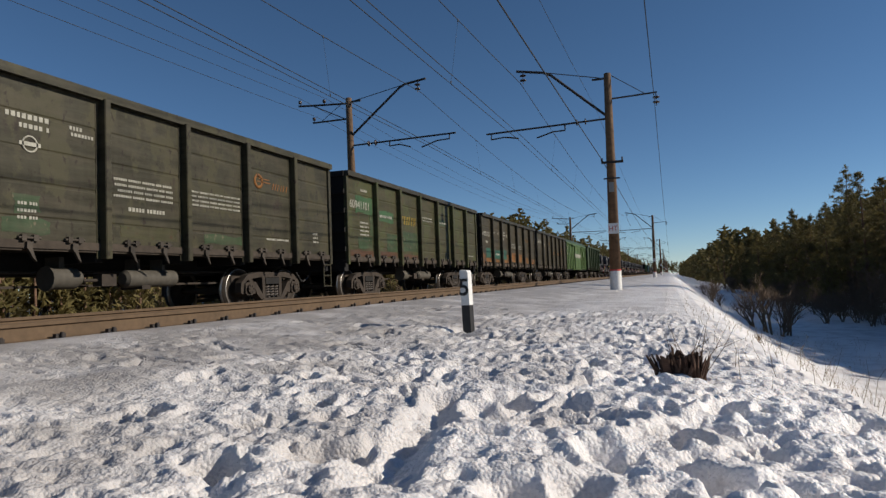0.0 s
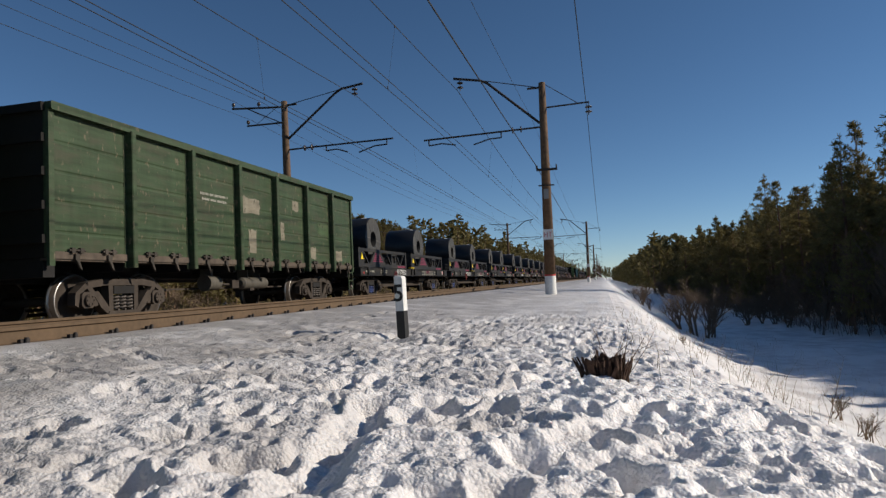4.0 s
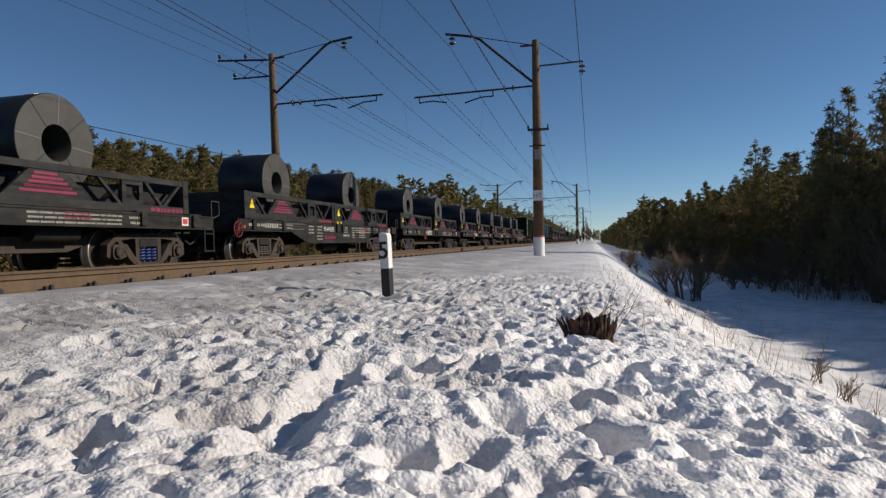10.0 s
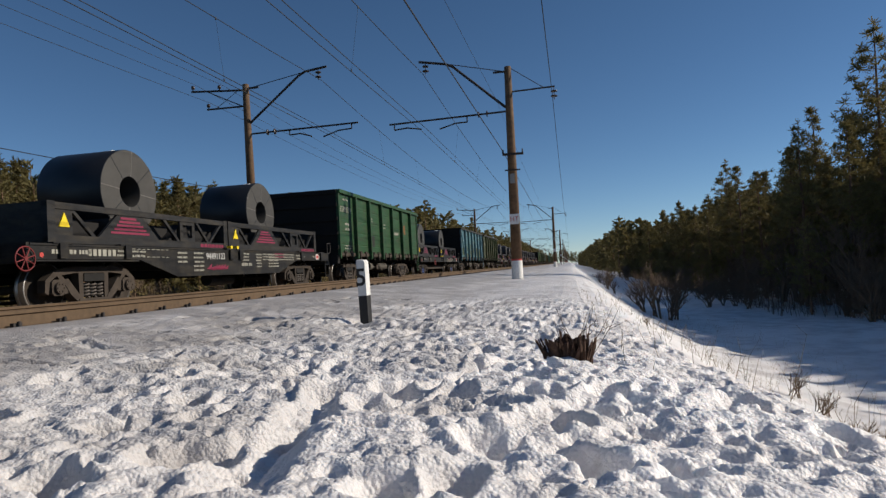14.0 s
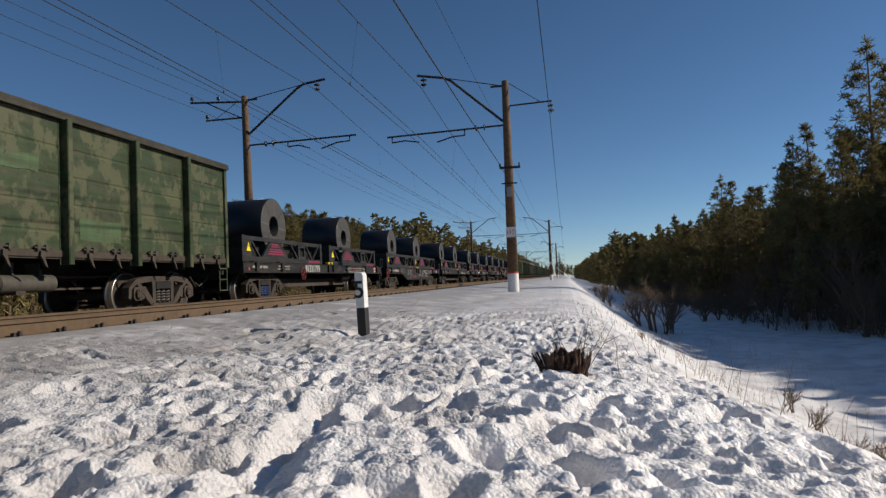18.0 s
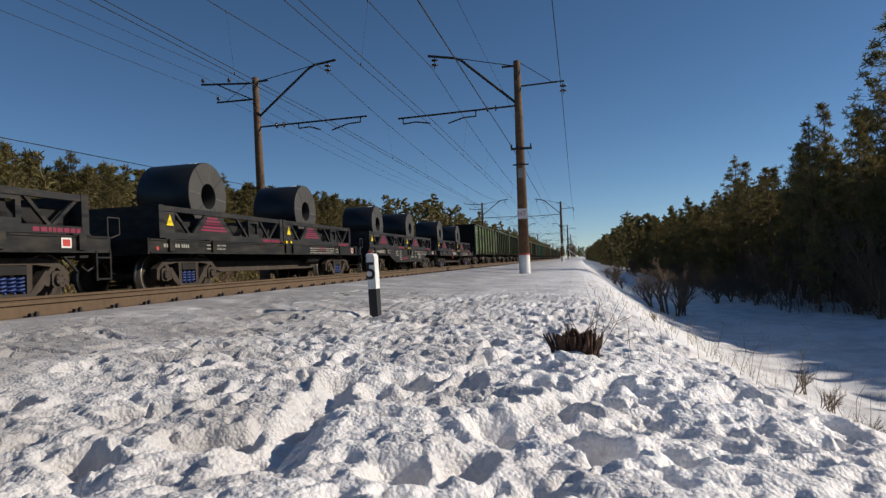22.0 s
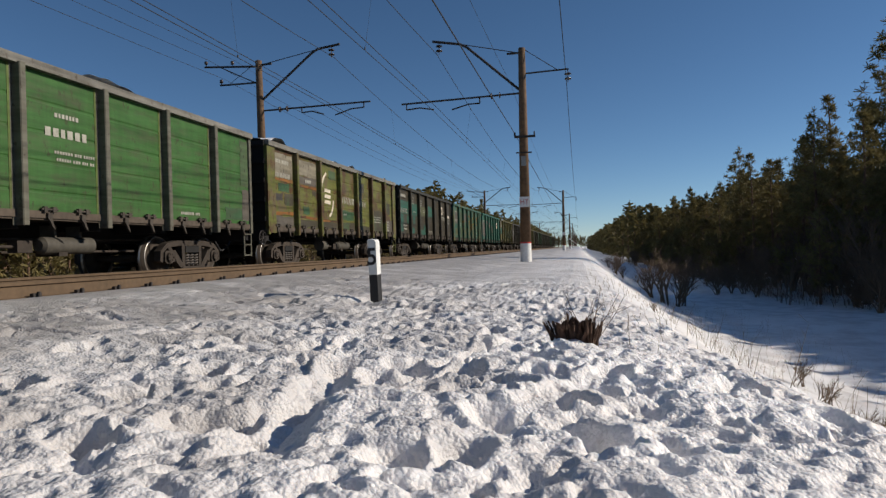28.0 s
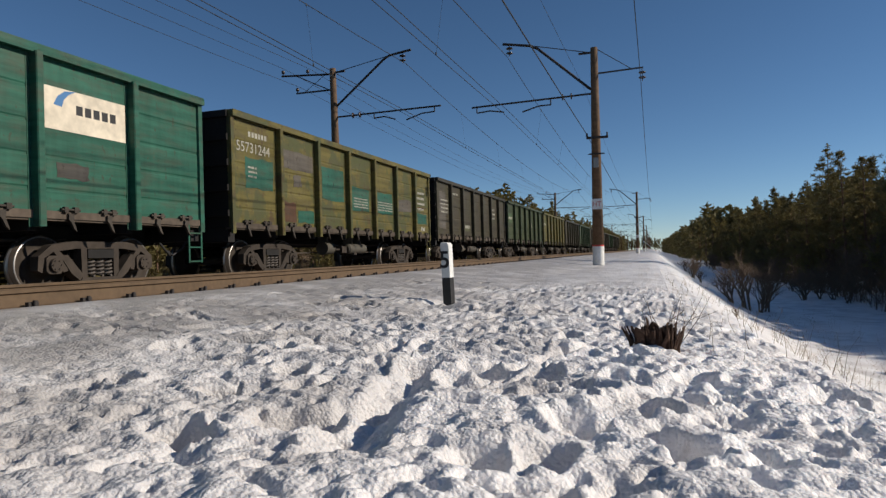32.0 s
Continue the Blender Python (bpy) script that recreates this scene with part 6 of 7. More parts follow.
def build_train():
    proto = gondola()
    flats = {False: flat_wagon(False), True: flat_wagon(True)}
    cas, col = cassette(), [coil(0.92, 0.77), coil(0.89, 0.74)]
    at = -0.46 - 13.92

    rnd = random.Random(4)
    for n, code in enumerate(ORDER):
        if code == "BOX":
            TRAIN.append((boxcar(), at + 7.365, 0))
            at += 14.73
        elif ":" in code:
            mid = at + 7.31
            w = copy_thing(flats[code[0] == "B"], Matrix.Identity(4))
            if code[2:]:
                if code[0] == "B":
                    writing(w, code[2:], -1.42, 1.0, 0.22, WHITE_NUMBER, 1.42)
                else:
                    writing(w, code[2:], -2.45, 0.985, 0.33, WHITE_NUMBER, 1.42)
            if code[0] == "B":
                bellied_marks(w)
            if code[0] == "A":
                brake_wheel(w)
            apart = 3.42 if code[0] == "A" else 3.06
            TRAIN.append((w, mid, 0))
            for s in (-1, 1):
                TRAIN.append((copy_thing(cas, Matrix.Identity(4)), mid + s * apart, 1.28))
                big = rnd.random() < 0.7
                c = copy_thing(col[0 if big else 1], Matrix.Identity(4))
                TRAIN.append((c, mid + s * apart - (0.0 if code[0] == "A" else 0.18) + rnd.uniform(-0.08, 0.08), 1.28 + (1.23 if big else 1.20)))
            at += 14.62
        else:
            body, posts, label, fields, number, lines = GONDOLAS[code]
            w = copy_thing(proto, Matrix.Identity(4))
            w["label"] = label
            dress(w, P[body], POST_PALE if posts else None, RIM_GREY if code in ("K1", "K2") else RIM_DARK if code in ("H1", "W1", "W2", "W3", "K3", "K7", "B2", "B1") else None)
            if n < 40:
                for k, (bay, a, b, z0, z1, col_name) in enumerate(fields):
                    plate(w, "paint_patch", bay, a, b, z0, z1, PATCH.get(col_name) or P[col_name], "" if k else "repainted field", 0.003 + 0.00025 * k)
                for bay, a, b, z, rows, h, tone in lines:
                    bars(w, bay, a, b, z, rows, {"w": CHALK, "o": PATCH["orange"], "y": PATCH["yellow"]}[tone], h, n)
                if number:
                    writing(w, number, bay_y(0, 0.3 if code in ("H1", "K4") else 0.12), {"H1": 2.5, "K3": 2.42, "K4": 2.5, "B2": 2.7, "W1": 2.72, "W2": 2.65}.get(code, 2.9), 0.27 if code in ("H1", "K4") else 0.33, CHALK)
            if code in ("K1", "K2"):
                snow_load(w, 31 + n)
            if code in ("H1", "K2", "K4"):
                for e in (-1, 1):
                    y0, y1 = e * (HALF + 0.02), e * (HALF - 0.46)
                    part("corner_plate", G().prism([(y0, 1.3), (y0 + (y1 - y0) * 0.25, 1.1), (y1, 1.1), (y1, TOP - 0.15), (y0, TOP - 0.15)], SIDE_X + 0.052, SIDE_X + 0.062), P[body], w)
            xe0, xe1 = SIDE_X + 0.008, SIDE_X + 0.011
            if code == "K3":
                disc = lambda a, b: [(bay_y(5, .47) + 0.25 * math.cos(q * math.pi / 18), 3.0 + 0.27 * math.sin(q * math.pi / 18)) for q in range(a, b)]
                part("emblem", G().prism(disc(2, 17), xe0, xe1), AD_WHITE, w, "pale round emblem crossed by bars")
                part("emblem", G().prism(disc(21, 34), xe0, xe1), AD_WHITE, w)
                part("emblem_bars", G().box(xe0, xe1, bay_y(5, .2), bay_y(5, .6), 2.985, 3.02).box(xe0, xe1, bay_y(5, .3), bay_y(5, .72), 2.93, 2.96), AD_WHITE, w)
                part("wagon_mark", G().box(xe0, xe1, bay_y(6, .3), bay_y(6, .7), 2.62, 2.74).tube((xe0, bay_y(6, .38), 2.6), (xe1, bay_y(6, .38), 2.6), 0.045, n=8).tube((xe0, bay_y(6, .62), 2.6), (xe1, bay_y(6, .62), 2.6), 0.045, n=8), AD_WHITE, w)
            if code == "K2":
                arc = lambda cy, cz, r0, r1, a0, a1: [(cy + r * math.cos(radians(a)), cz + r * math.sin(radians(a))) for r, rng in ((r0, range(a0, a1 + 1, 10)), (r1, range(a1, a0 - 1, -10))) for a in rng]
                part("emblem", G().prism(arc(bay_y(2, .55), 2.65, 0.62, 0.72, 110, 190), xe0, xe1), AD_WHITE, w, "white emblem of two arcs and slanted bars")
                part("emblem", G().prism(arc(bay_y(2, .42), 2.35, 0.55, 0.65, 290, 360), xe0, xe1), AD_WHITE, w)
                for k in range(3):
                    y0, z0 = bay_y(2, .30), 2.22 + 0.2 * k
                    part("emblem_bar", G().prism([(y0, z0), (y0 + 0.55, z0 - 0.02), (y0 + 0.6, z0 + 0.1), (y0 + 0.06, z0 + 0.12)], xe0, xe1), AD_WHITE, w)
                brake_wheel(w, -6.72, 0.95, IRON)
            if code in ("W0", "W2", "W3"):
                part("emblem", G().lathe([(xe0, 0.10), (xe1, 0.10), (xe1, 0.17), (xe0, 0.17)], (0, bay_y(5, .28), 2.88), 20, "x"), PATCH["orange"], w, "orange ring emblem")
                part("emblem_bars", G().box(xe0, xe1, bay_y(5, .25), bay_y(5, .52), 2.86, 2.89).box(xe0, xe1, bay_y(5, .28), bay_y(5, .50), 2.93, 2.955), PATCH["orange"], w)
                part("ring_mark", G().lathe([(xe0, 0.10), (xe1, 0.10), (xe1, 0.125), (xe0, 0.125)], (0, bay_y(2, .33), 2.68), 20, "x").box(xe0, xe1, bay_y(2, .24), bay_y(2, .42), 2.65, 2.71), CHALK, w, "round works mark")
            if code == "K1":
                for k in range(1, 7):
                    for d in (-0.135, 0.135):
                        part("yellow_edge", G().box(SIDE_X - 0.01, SIDE_X + 0.006, POST_Y[k] + d - 0.022, POST_Y[k] + d + 0.022, 1.3, TOP - 0.14), POST_YELLOW, w, "yellow-green painted edge" if k == 1 else "")
                plate(w, "paint_patch", 6, .72, .97, 2.3, 3.5, PATCH["lime"], "", 0.006)
                plate(w, "paint_patch", 6, .75, .97, 1.4, 2.2, PATCH["grey"], "", 0.006)
            if code == "B1":
                for sgn in (-1, 1):
                    y0, y1 = (-6.4, -4.75) if sgn < 0 else (6.4, 4.75)
                    part("diagonal_brace", G().prism([(y0, TOP - 0.2), (y0 - sgn * 0.12, TOP - 0.2), (y1, 1.3), (y1 + sgn * 0.12, 1.3)], SIDE_X, SIDE_X + 0.06), P["blue"], w)
            if code == "K5":
                ad = plate(w, "advertising_field", 5, 0.03, 0.95, 2.55, 3.2, AD_WHITE, "weathered white advertising field", 0.008)
                part("emblem", G().prism([(bay_y(5, .18), 2.93), (bay_y(5, .22), 3.07), (bay_y(5, .29), 3.17), (bay_y(5, .40), 3.2), (bay_y(5, .33), 3.13), (bay_y(5, .28), 3.03), (bay_y(5, .26), 2.92)], SIDE_X + 0.008, SIDE_X + 0.011), AD_BLUE, ad)
                g = G()
                for k in range(5):
                    g.box(SIDE_X + 0.008, SIDE_X + 0.011, bay_y(5, .40 + .09 * k), bay_y(5, .465 + .09 * k), 2.84, 2.99)
                part("emblem_bars", g, BLACK, ad)
            TRAIN.append((w, at + 6.96, 0))
            at += 13.92
    for ob in (proto, flats[False], flats[True], cas, *col):
        for o in (*ob.children_recursive, ob):
            bpy.data.objects.remove(o)


AD_WHITE = material("weathered_white_board", (0.6, 0.53, 0.42), 0.7, grain=0.35, scale=6)
AD_BLUE = material("blue_emblem", (0.05, 0.16, 0.35), 0.6)
build_train()


# ---- marker post, stump and plants on the bank ----
def marker_post():
    x, y = -2.33, 7.35
    z = height(x, y) - 0.05
    p = thing("marker_post", "leaning white and black trackside post with the figure 5", "marker post", pose(x, y, z, 1.5, -0.7, -8))
    part("black_foot", G().box(-0.052, 0.052, -0.052, 0.052, -0.4, 0.33), BLACK, p, "black-painted foot")
    w = part("white_top", G().prism([(-0.053, 0.33), (0.053, 0.33), (0.053, 0.71), (0.038, 0.74), (-0.04, 0.75), (-0.053, 0.735)], -0.053, 0.053, "y"), WHITE, p, "chipped white-painted top")
    cu = bpy.data.curves.new("figure", "FONT")
    cu.body, cu.size, cu.extrude, cu.align_x, cu.offset = "5", 0.28, 0.002, "CENTER", 0.004
    cu.materials.append(BLACK)
    t = new("figure", cu)
    t.parent = w
    t.matrix_basis = pose(-0.006, -0.056, 0.45, 90, 0, 0)


def stump():
    """A rotten cut stool: broken stubs of uneven height leaning out, with a few long twigs."""
    r = random.Random(5)
    x, y = 0.0, 4.02
    z = height(x, y)
    s = thing("cut_shrub_stump", "cut brown shrub stump with frayed stems in snow", "stump", pose(x, y, z))
    core = G()
    ring = [(0.105 + 0.02 * math.sin(3 * q + 1) + r.uniform(-0.015, 0.015), q) for q in [2 * math.pi * k / 18 for k in range(18)]]
    core.prism([(1.05 * d * math.cos(q), 0.75 * d * math.sin(q)) for d, q in ring], -0.15, 0.06, "z")
    part("rotten_core", core, STUMP, s)
    # bark slabs and split stubs, thick ones outside, slivers between
    for k in range(150):
        a, d = r.uniform(0, 6.28), 0.11 * r.random() ** 0.4
        bx, by = 1.05 * d * math.cos(a), 0.75 * d * math.sin(a)
        h = (0.105 + 0.02 * math.sin(2.3 * a) + 0.02 * math.cos(19 * bx)) * r.uniform(0.5, 1.25)
        slab = k % 3 == 0
        w = r.uniform(0.012, 0.024) if slab else r.uniform(0.004, 0.012)
        m = pose(bx, by, -0.06, r.uniform(-22, 22) - 60 * by, r.uniform(-22, 22) + 60 * bx, math.degrees(a) + 90 + r.uniform(-30, 30))
        cut = r.uniform(-0.03, 0.03)
        g = G()
        v = [(-w, -w * 0.4, 0), (w, -w * 0.35, 0), (w * 0.85, w * 0.4, 0), (-w * 0.8, w * 0.35, 0)]
        mid = [(p[0] * 1.05 + r.uniform(-0.004, 0.004), p[1] * 1.05 + r.uniform(-0.004, 0.004), (h + 0.06) * 0.55) for p in v]
        tip = [(p[0] * 0.7 + r.uniform(-0.008, 0.008), p[1] * 0.7 + r.uniform(-0.008, 0.008), h + 0.06 + cut * (1 if p[0] > 0 else -1) + r.uniform(-0.015, 0.015)) for p in v]
        fs = [(3, 2, 1, 0), (8, 9, 10, 11)] + [(b + q, b + (q + 1) % 4, b + 4 + (q + 1) % 4, b + 4 + q) for b in (0, 4) for q in range(4)]
        g.add([tuple(m @ Vector(p)) for p in v + mid + tip], fs)
        part("bark_slab" if slab else "stem", g, STUMP, s)
    for k in range(12):
        a = r.uniform(-0.5, 1.4) if k < 9 else r.uniform(1.6, 3.0)
        l = r.uniform(0.14, 0.36)
        p0 = (r.uniform(-0.02, 0.12), r.uniform(-0.05, 0.05), 0)
        p1 = (p0[0] + 0.35 * l * math.cos(a), 0.3 * l * math.sin(a), 0.5 * l)
        p2 = (p1[0] + 0.22 * l * math.cos(a), p1[1] + 0.05, p1[2] + 0.38 * l)
        p3 = (p1[0] + 0.3 * l * math.cos(a), p1[1] - 0.03, p1[2] + 0.15 * l)
        part("long_twig", G().tube(p0, p1, 0.0032, 0.0024, 4).tube(p1, p2, 0.0024, 0.001, 4).tube(p1, p3, 0.0018, 0.0008, 4), TWIG, s)


STUMP = material("frayed_wood", (0.075, 0.042, 0.028), 0.95, grain=0.5, scale=30, bump=0.6)


def twigs(g, p, d, l, r, depth, rnd):
    q = p + d * l
    g.tube(p, q, r, r * 0.65, 5 if depth > 1 else 3, caps=False)
    if depth == 0:
        return
    for _ in range(rnd.choice((2, 3, 3))):
        e = (d + Vector((rnd.uniform(-0.7, 0.7), rnd.uniform(-0.7, 0.7), rnd.uniform(-0.15, 0.5)))).normalized()
        twigs(g, p + d * l * rnd.uniform(0.55, 1.0), e, l * rnd.uniform(0.55, 0.85), r * 0.6, depth - 1, rnd)


def shrub_mesh(seed, tall, depth=5):
    rnd = random.Random(seed)
    g = G()
    for _ in range(5):
        d = Vector((rnd.uniform(-0.5, 0.5), rnd.uniform(-0.5, 0.5), 1)).normalized()
        twigs(g, Vector((rnd.uniform(-0.15, 0.15), rnd.uniform(-0.15, 0.15), -0.1)), d, tall * 0.32, 0.018 * tall, depth, rnd)
    return g.mesh("branches", TWIG)


def shrubs():
    rnd = random.Random(8)
    kinds = [shrub_mesh(k, t) for k, t in ((1, 2.2), (2, 1.6), (3, 2.8), (4, 1.2))]
    places = [(3.7, 30, 2), (3.3, 31.5, 0), (4.3, 31.0, 0), (4.7, 32.5, 2), (2.6, 50, 1), (2.9, 56, 0), (3.2, 63, 3), (3.0, 70, 1), (2.9, 45, 3)]
    places += [(rnd.uniform(11, 14), rnd.uniform(28.5, 31), rnd.randrange(4)) for _ in range(10)]
    places += [(rnd.uniform(7, 11), rnd.uniform(34, 110), rnd.randrange(4)) for _ in range(26)]
    for k, (x, y, i) in enumerate(places):
        b = thing("bare_shrub", "leafless brown shrub standing in the snow", "shrub", pose(x, y, height(x, y), 0, 0, rnd.uniform(0, 360)), "leafless shrubs")
        part("crown", kinds[i], None, b)
    weeds = shrub_mesh(9, 1.0, 4)
    for x, y, k in ((1.72, 4.1, 0.3), (1.95, 4.6, 0.36), (2.15, 5.0, 0.3), (2.6, 6.2, 0.5), (1.5, 3.5, 0.26), (3.1, 8.2, 0.6), (3.5, 10.5, 0.7), (2.4, 4.4, 0.34), (3.9, 13.0, 0.7), (1.05, 9.5, 0.22)):
        b = thing("dry_weed", "dry brown weed stalks on the snowy bank", "weed", pose(x, y, height(x, y), 0, 0, 60 * x), "dry weeds")
        b.scale = (k, k, k)
        part("dry_tuft", weeds, None, b)
    for k in range(44):
        y = rnd.uniform(28, 75)
        x = 12.0 + max(0, 33 - y) * 0.5 + rnd.uniform(-0.6, 3)
        b = thing("bare_shrub", "tall leafless brown thicket before the pines", "shrub", pose(x, y, height(x, y), 0, 0, rnd.uniform(0, 360)), "leafless shrubs")
        b.scale = [rnd.uniform(1.3, 2.1)] * 3
        part("crown", kinds[k % 3], None, b)
    for k in range(46):
        x, y = rnd.uniform(-38, -17), rnd.uniform(0, 90)
        b = thing("bare_shrub", "leafless tawny shrub before the far forest", "shrub", pose(x, y, -1.35, 0, 0, rnd.uniform(0, 360)), "leafless shrubs")
        part("crown", kinds[k % 4], None, b)


def grass():
    rnd = random.Random(12)
    g = G()
    spots = []
    for _ in range(230):
        y = rnd.uniform(1.8, 16)
        spots.append((rnd.uniform(0.9, 3.2) + max(0, 4 - y) * 0.1, y, rnd.uniform(0.10, 0.38)))
    for _ in range(90):
        spots.append((rnd.uniform(0.2, 1.0), rnd.uniform(4, 16), rnd.uniform(0.06, 0.22)))
    for _ in range(260):
        spots.append((rnd.uniform(3, 6.5), rnd.uniform(7, 30), rnd.uniform(0.2, 0.6)))
    for x, y, h in spots:
        z = height(x, y) - 0.02
        p = Vector((x, y, z))
        d = Vector((rnd.uniform(-0.5, 0.5), rnd.uniform(-0.5, 0.5), 1)).normalized()
        q = p + d * h * 0.6
        e = q + (d + Vector((rnd.uniform(-0.5, 0.5), rnd.uniform(-0.5, 0.5), 0))).normalized() * h * 0.4
        g.tube(p, q, 0.0022, 0.0016, 3, caps=False)
        g.tube(q, e, 0.0016, 0.0008, 3, caps=False)
        if rnd.random() < 0.4:
            for _ in range(4):
                s = q + (e - q) * rnd.random()
                g.tube(s, s + Vector((rnd.uniform(-1, 1), rnd.uniform(-1, 1), 0.8)) * h * 0.14, 0.001, 0.0008, 3, caps=False)
    tagged(new("dry_grass", g.mesh("dry_grass", STRAW)), "sparse dry grass stalks poking out of the snowy bank", "grass", kind="stuff")


def brush():
    """A dense low strip of dead weeds and brush beyond the far track."""
    rnd = random.Random(33)
    for name, mat, count, tall, label in (("tawny_weeds", WEED, 5200, (0.5, 1.35), "dense tawny dead weeds beyond the far track"), ("brown_brush", TWIG, 2600, (0.8, 2.0), "leafless brown brush beyond the far track")):
        g = G()
        for _ in range(count):
            y = -6 + 108 * rnd.random() ** 1.5
            x = -14.2 - 5.5 * rnd.random() ** 1.4
            h = rnd.uniform(*tall) * (0.75 + 0.35 * math.sin(0.8 * y + 2 * math.sin(0.23 * y)))
            p = Vector((x, y, np.interp(x, PROFILE_X, PROFILE_Z) - 0.1))
            e = p + Vector((rnd.uniform(-0.3, 0.3), rnd.uniform(-0.35, 0.35), 1)) * h
            g.tube(p, e, 0.008, 0.004, 3, caps=False)
            for _ in range(3):
                s = p.lerp(e, rnd.uniform(0.35, 1.0))
                d = Vector((rnd.uniform(-1, 1), rnd.uniform(-1, 1), rnd.uniform(0.1, 1))) * h * 0.28
                k = Vector((0, 0.02, 0.02)) if mat is WEED else Vector((0, 0.004, 0.004))
                g.add([tuple(s - k), tuple(s + k), tuple(s + d + k * 0.5)], [(0, 1, 2)])
        tagged(new(name, g.mesh(name, mat)), label, "undergrowth", kind="stuff")
    g = G()
    for _ in range(4200):
        y = 29.5 + 90 * rnd.random() ** 1.4
        if y < 36 and rnd.random() < 0.6:
            continue
        x = 9.6 + max(0, 33 - y) * 0.75 + 11 * rnd.random() ** 1.7
        h = rnd.uniform(0.6, 2.6) * (0.75 + 0.4 * math.sin(0.9 * y + x))
        p = Vector((x, y, float(np.interp(x, PROFILE_X, PROFILE_Z)) - 0.3))
        e = p + Vector((rnd.uniform(-0.25, 0.25), rnd.uniform(-0.25, 0.25), 1)) * h
        g.tube(p, e, 0.016, 0.005, 3, caps=False)
        for _ in range(6):
            s = p.lerp(e, rnd.uniform(0.2, 1.0))
            d = Vector((rnd.uniform(-1, 1), rnd.uniform(-1, 1), rnd.uniform(0.2, 1.2))) * h * 0.27
            k = Vector((0.008, 0.008, 0.005))
            g.add([tuple(s - k), tuple(s + k), tuple(s + d + k * 0.4), tuple(s + d - k * 0.4)], [(0, 1, 2, 3)])
    tagged(new("forest_undergrowth", g.mesh("forest_undergrowth", TWIG)), "bare brown undergrowth along the pine forest's edge", "undergrowth", kind="stuff")


WEED = material("tawny_weed", (0.20, 0.15, 0.055), 0.95, grain=0.5, scale=2.0, spread=0)


# ---- forest ----
def needle_material(name, color, through_light):
    """Needles let some of the light through."""
    mat = material(name, color, 0.7, grain=0.35, scale=3, spread=0.35, spec=0.25)
    nt = mat.node_tree
    bs = nt.nodes["Principled BSDF"]
    tl = nt.nodes.new("ShaderNodeBsdfTranslucent")
    tl.inputs["Color"].default_value = (*through_light, 1)
    mx = nt.nodes.new("ShaderNodeMixShader")
    mx.inputs[0].default_value = 0.32
    nt.links.new(bs.outputs[0], mx.inputs[1]), nt.links.new(tl.outputs[0], mx.inputs[2])
    nt.links.new(mx.outputs[0], nt.nodes["Material Output"].inputs["Surface"])
    return mat


NEEDLES = needle_material("pine_needles", (0.145, 0.122, 0.047), (0.17, 0.135, 0.05))


def pine(seed, tall, low, spread):
    """Trunk and crown meshes of a pine: bare below low * tall, with whorls of limbs that carry needle clumps."""
    rnd = random.Random(seed)
    g, c = G(), G()
    bend = [Vector((0, 0, -0.3))]
    n = 7
    lean = Vector((rnd.uniform(-0.03, 0.03), rnd.uniform(-0.03, 0.03), 0))
    for k in range(1, n + 1):
        bend.append(Vector((lean.x * k * tall / n + rnd.uniform(-0.06, 0.06), lean.y * k * tall / n + rnd.uniform(-0.06, 0.06), tall * k / n)))
    r0 = 0.011 * tall + 0.02
    for k in range(n):
        g.tube(bend[k], bend[k + 1], r0 * (1 - k / n) + 0.015, r0 * (1 - (k + 1) / n) + 0.015, 8, caps=False)

    def trunk_at(f):
        k = min(n - 1, int(f * n))
        return bend[k].lerp(bend[k + 1], f * n - k)

    def clump(p, size, up):
        for _ in range(15):
            d = Vector((rnd.gauss(0, 1), rnd.gauss(0, 1), rnd.gauss(0.35, 0.8))).normalized()
            q = p + d * size * rnd.uniform(0.6, 1.1)
            s = d.cross(Vector((rnd.gauss(0, 1), rnd.gauss(0, 1), rnd.gauss(0, 1)))).normalized() * size * 0.12
            a = p + d * size * 0.1
            c.add([tuple(a - s * 0.6), tuple(a + s * 0.6), tuple(q + s * 0.5), tuple(q - s * 0.5)], [(0, 1, 2, 3)])

    f = low
    while f < 0.985:
        reach = spread * tall * (0.25 + 0.75 * math.sin(math.pi * min(1, (f - low) / (1 - low) * 0.75 + 0.25))) * rnd.uniform(0.65, 1.15) * (1 - 0.6 * max(0, (f - 0.6) / 0.4))
        for _ in range(rnd.choice((3, 4, 4))):
            a = rnd.uniform(0, 6.283)
            rise = rnd.uniform(-0.1, 0.45) + 0.5 * max(0, f - 0.7)
            d = Vector((math.cos(a), math.sin(a), rise)).normalized()
            p = trunk_at(f)
            q = p + d * reach * 0.6
            e = q + (d + Vector((rnd.uniform(-0.3, 0.3), rnd.uniform(-0.3, 0.3), rnd.uniform(0, 0.5)))).normalized() * reach * 0.4
            g.tube(p, q, 0.035 * (1.1 - f), 0.02 * (1.1 - f), 4, caps=False)
            g.tube(q, e, 0.02 * (1.1 - f), 0.006, 4, caps=False)
            m = max(2, int(reach * 3.4))
            for k in range(m):
                t = 0.35 + 0.65 * (k + rnd.random()) / m
                s = p.lerp(q, t / 0.6) if t < 0.6 else q.lerp(e, (t - 0.6) / 0.4)
                off = Vector((rnd.gauss(0, 1), rnd.gauss(0, 1), rnd.gauss(0.2, 0.6))) * 0.22 * reach * 0.5
                clump(s + off, rnd.uniform(0.22, 0.42), d)
        f += rnd.uniform(0.022, 0.04)
    clump(trunk_at(0.99), 0.4, Vector((0, 0, 1)))
    return g.mesh("trunk", BARK), c.mesh("crown", NEEDLES)


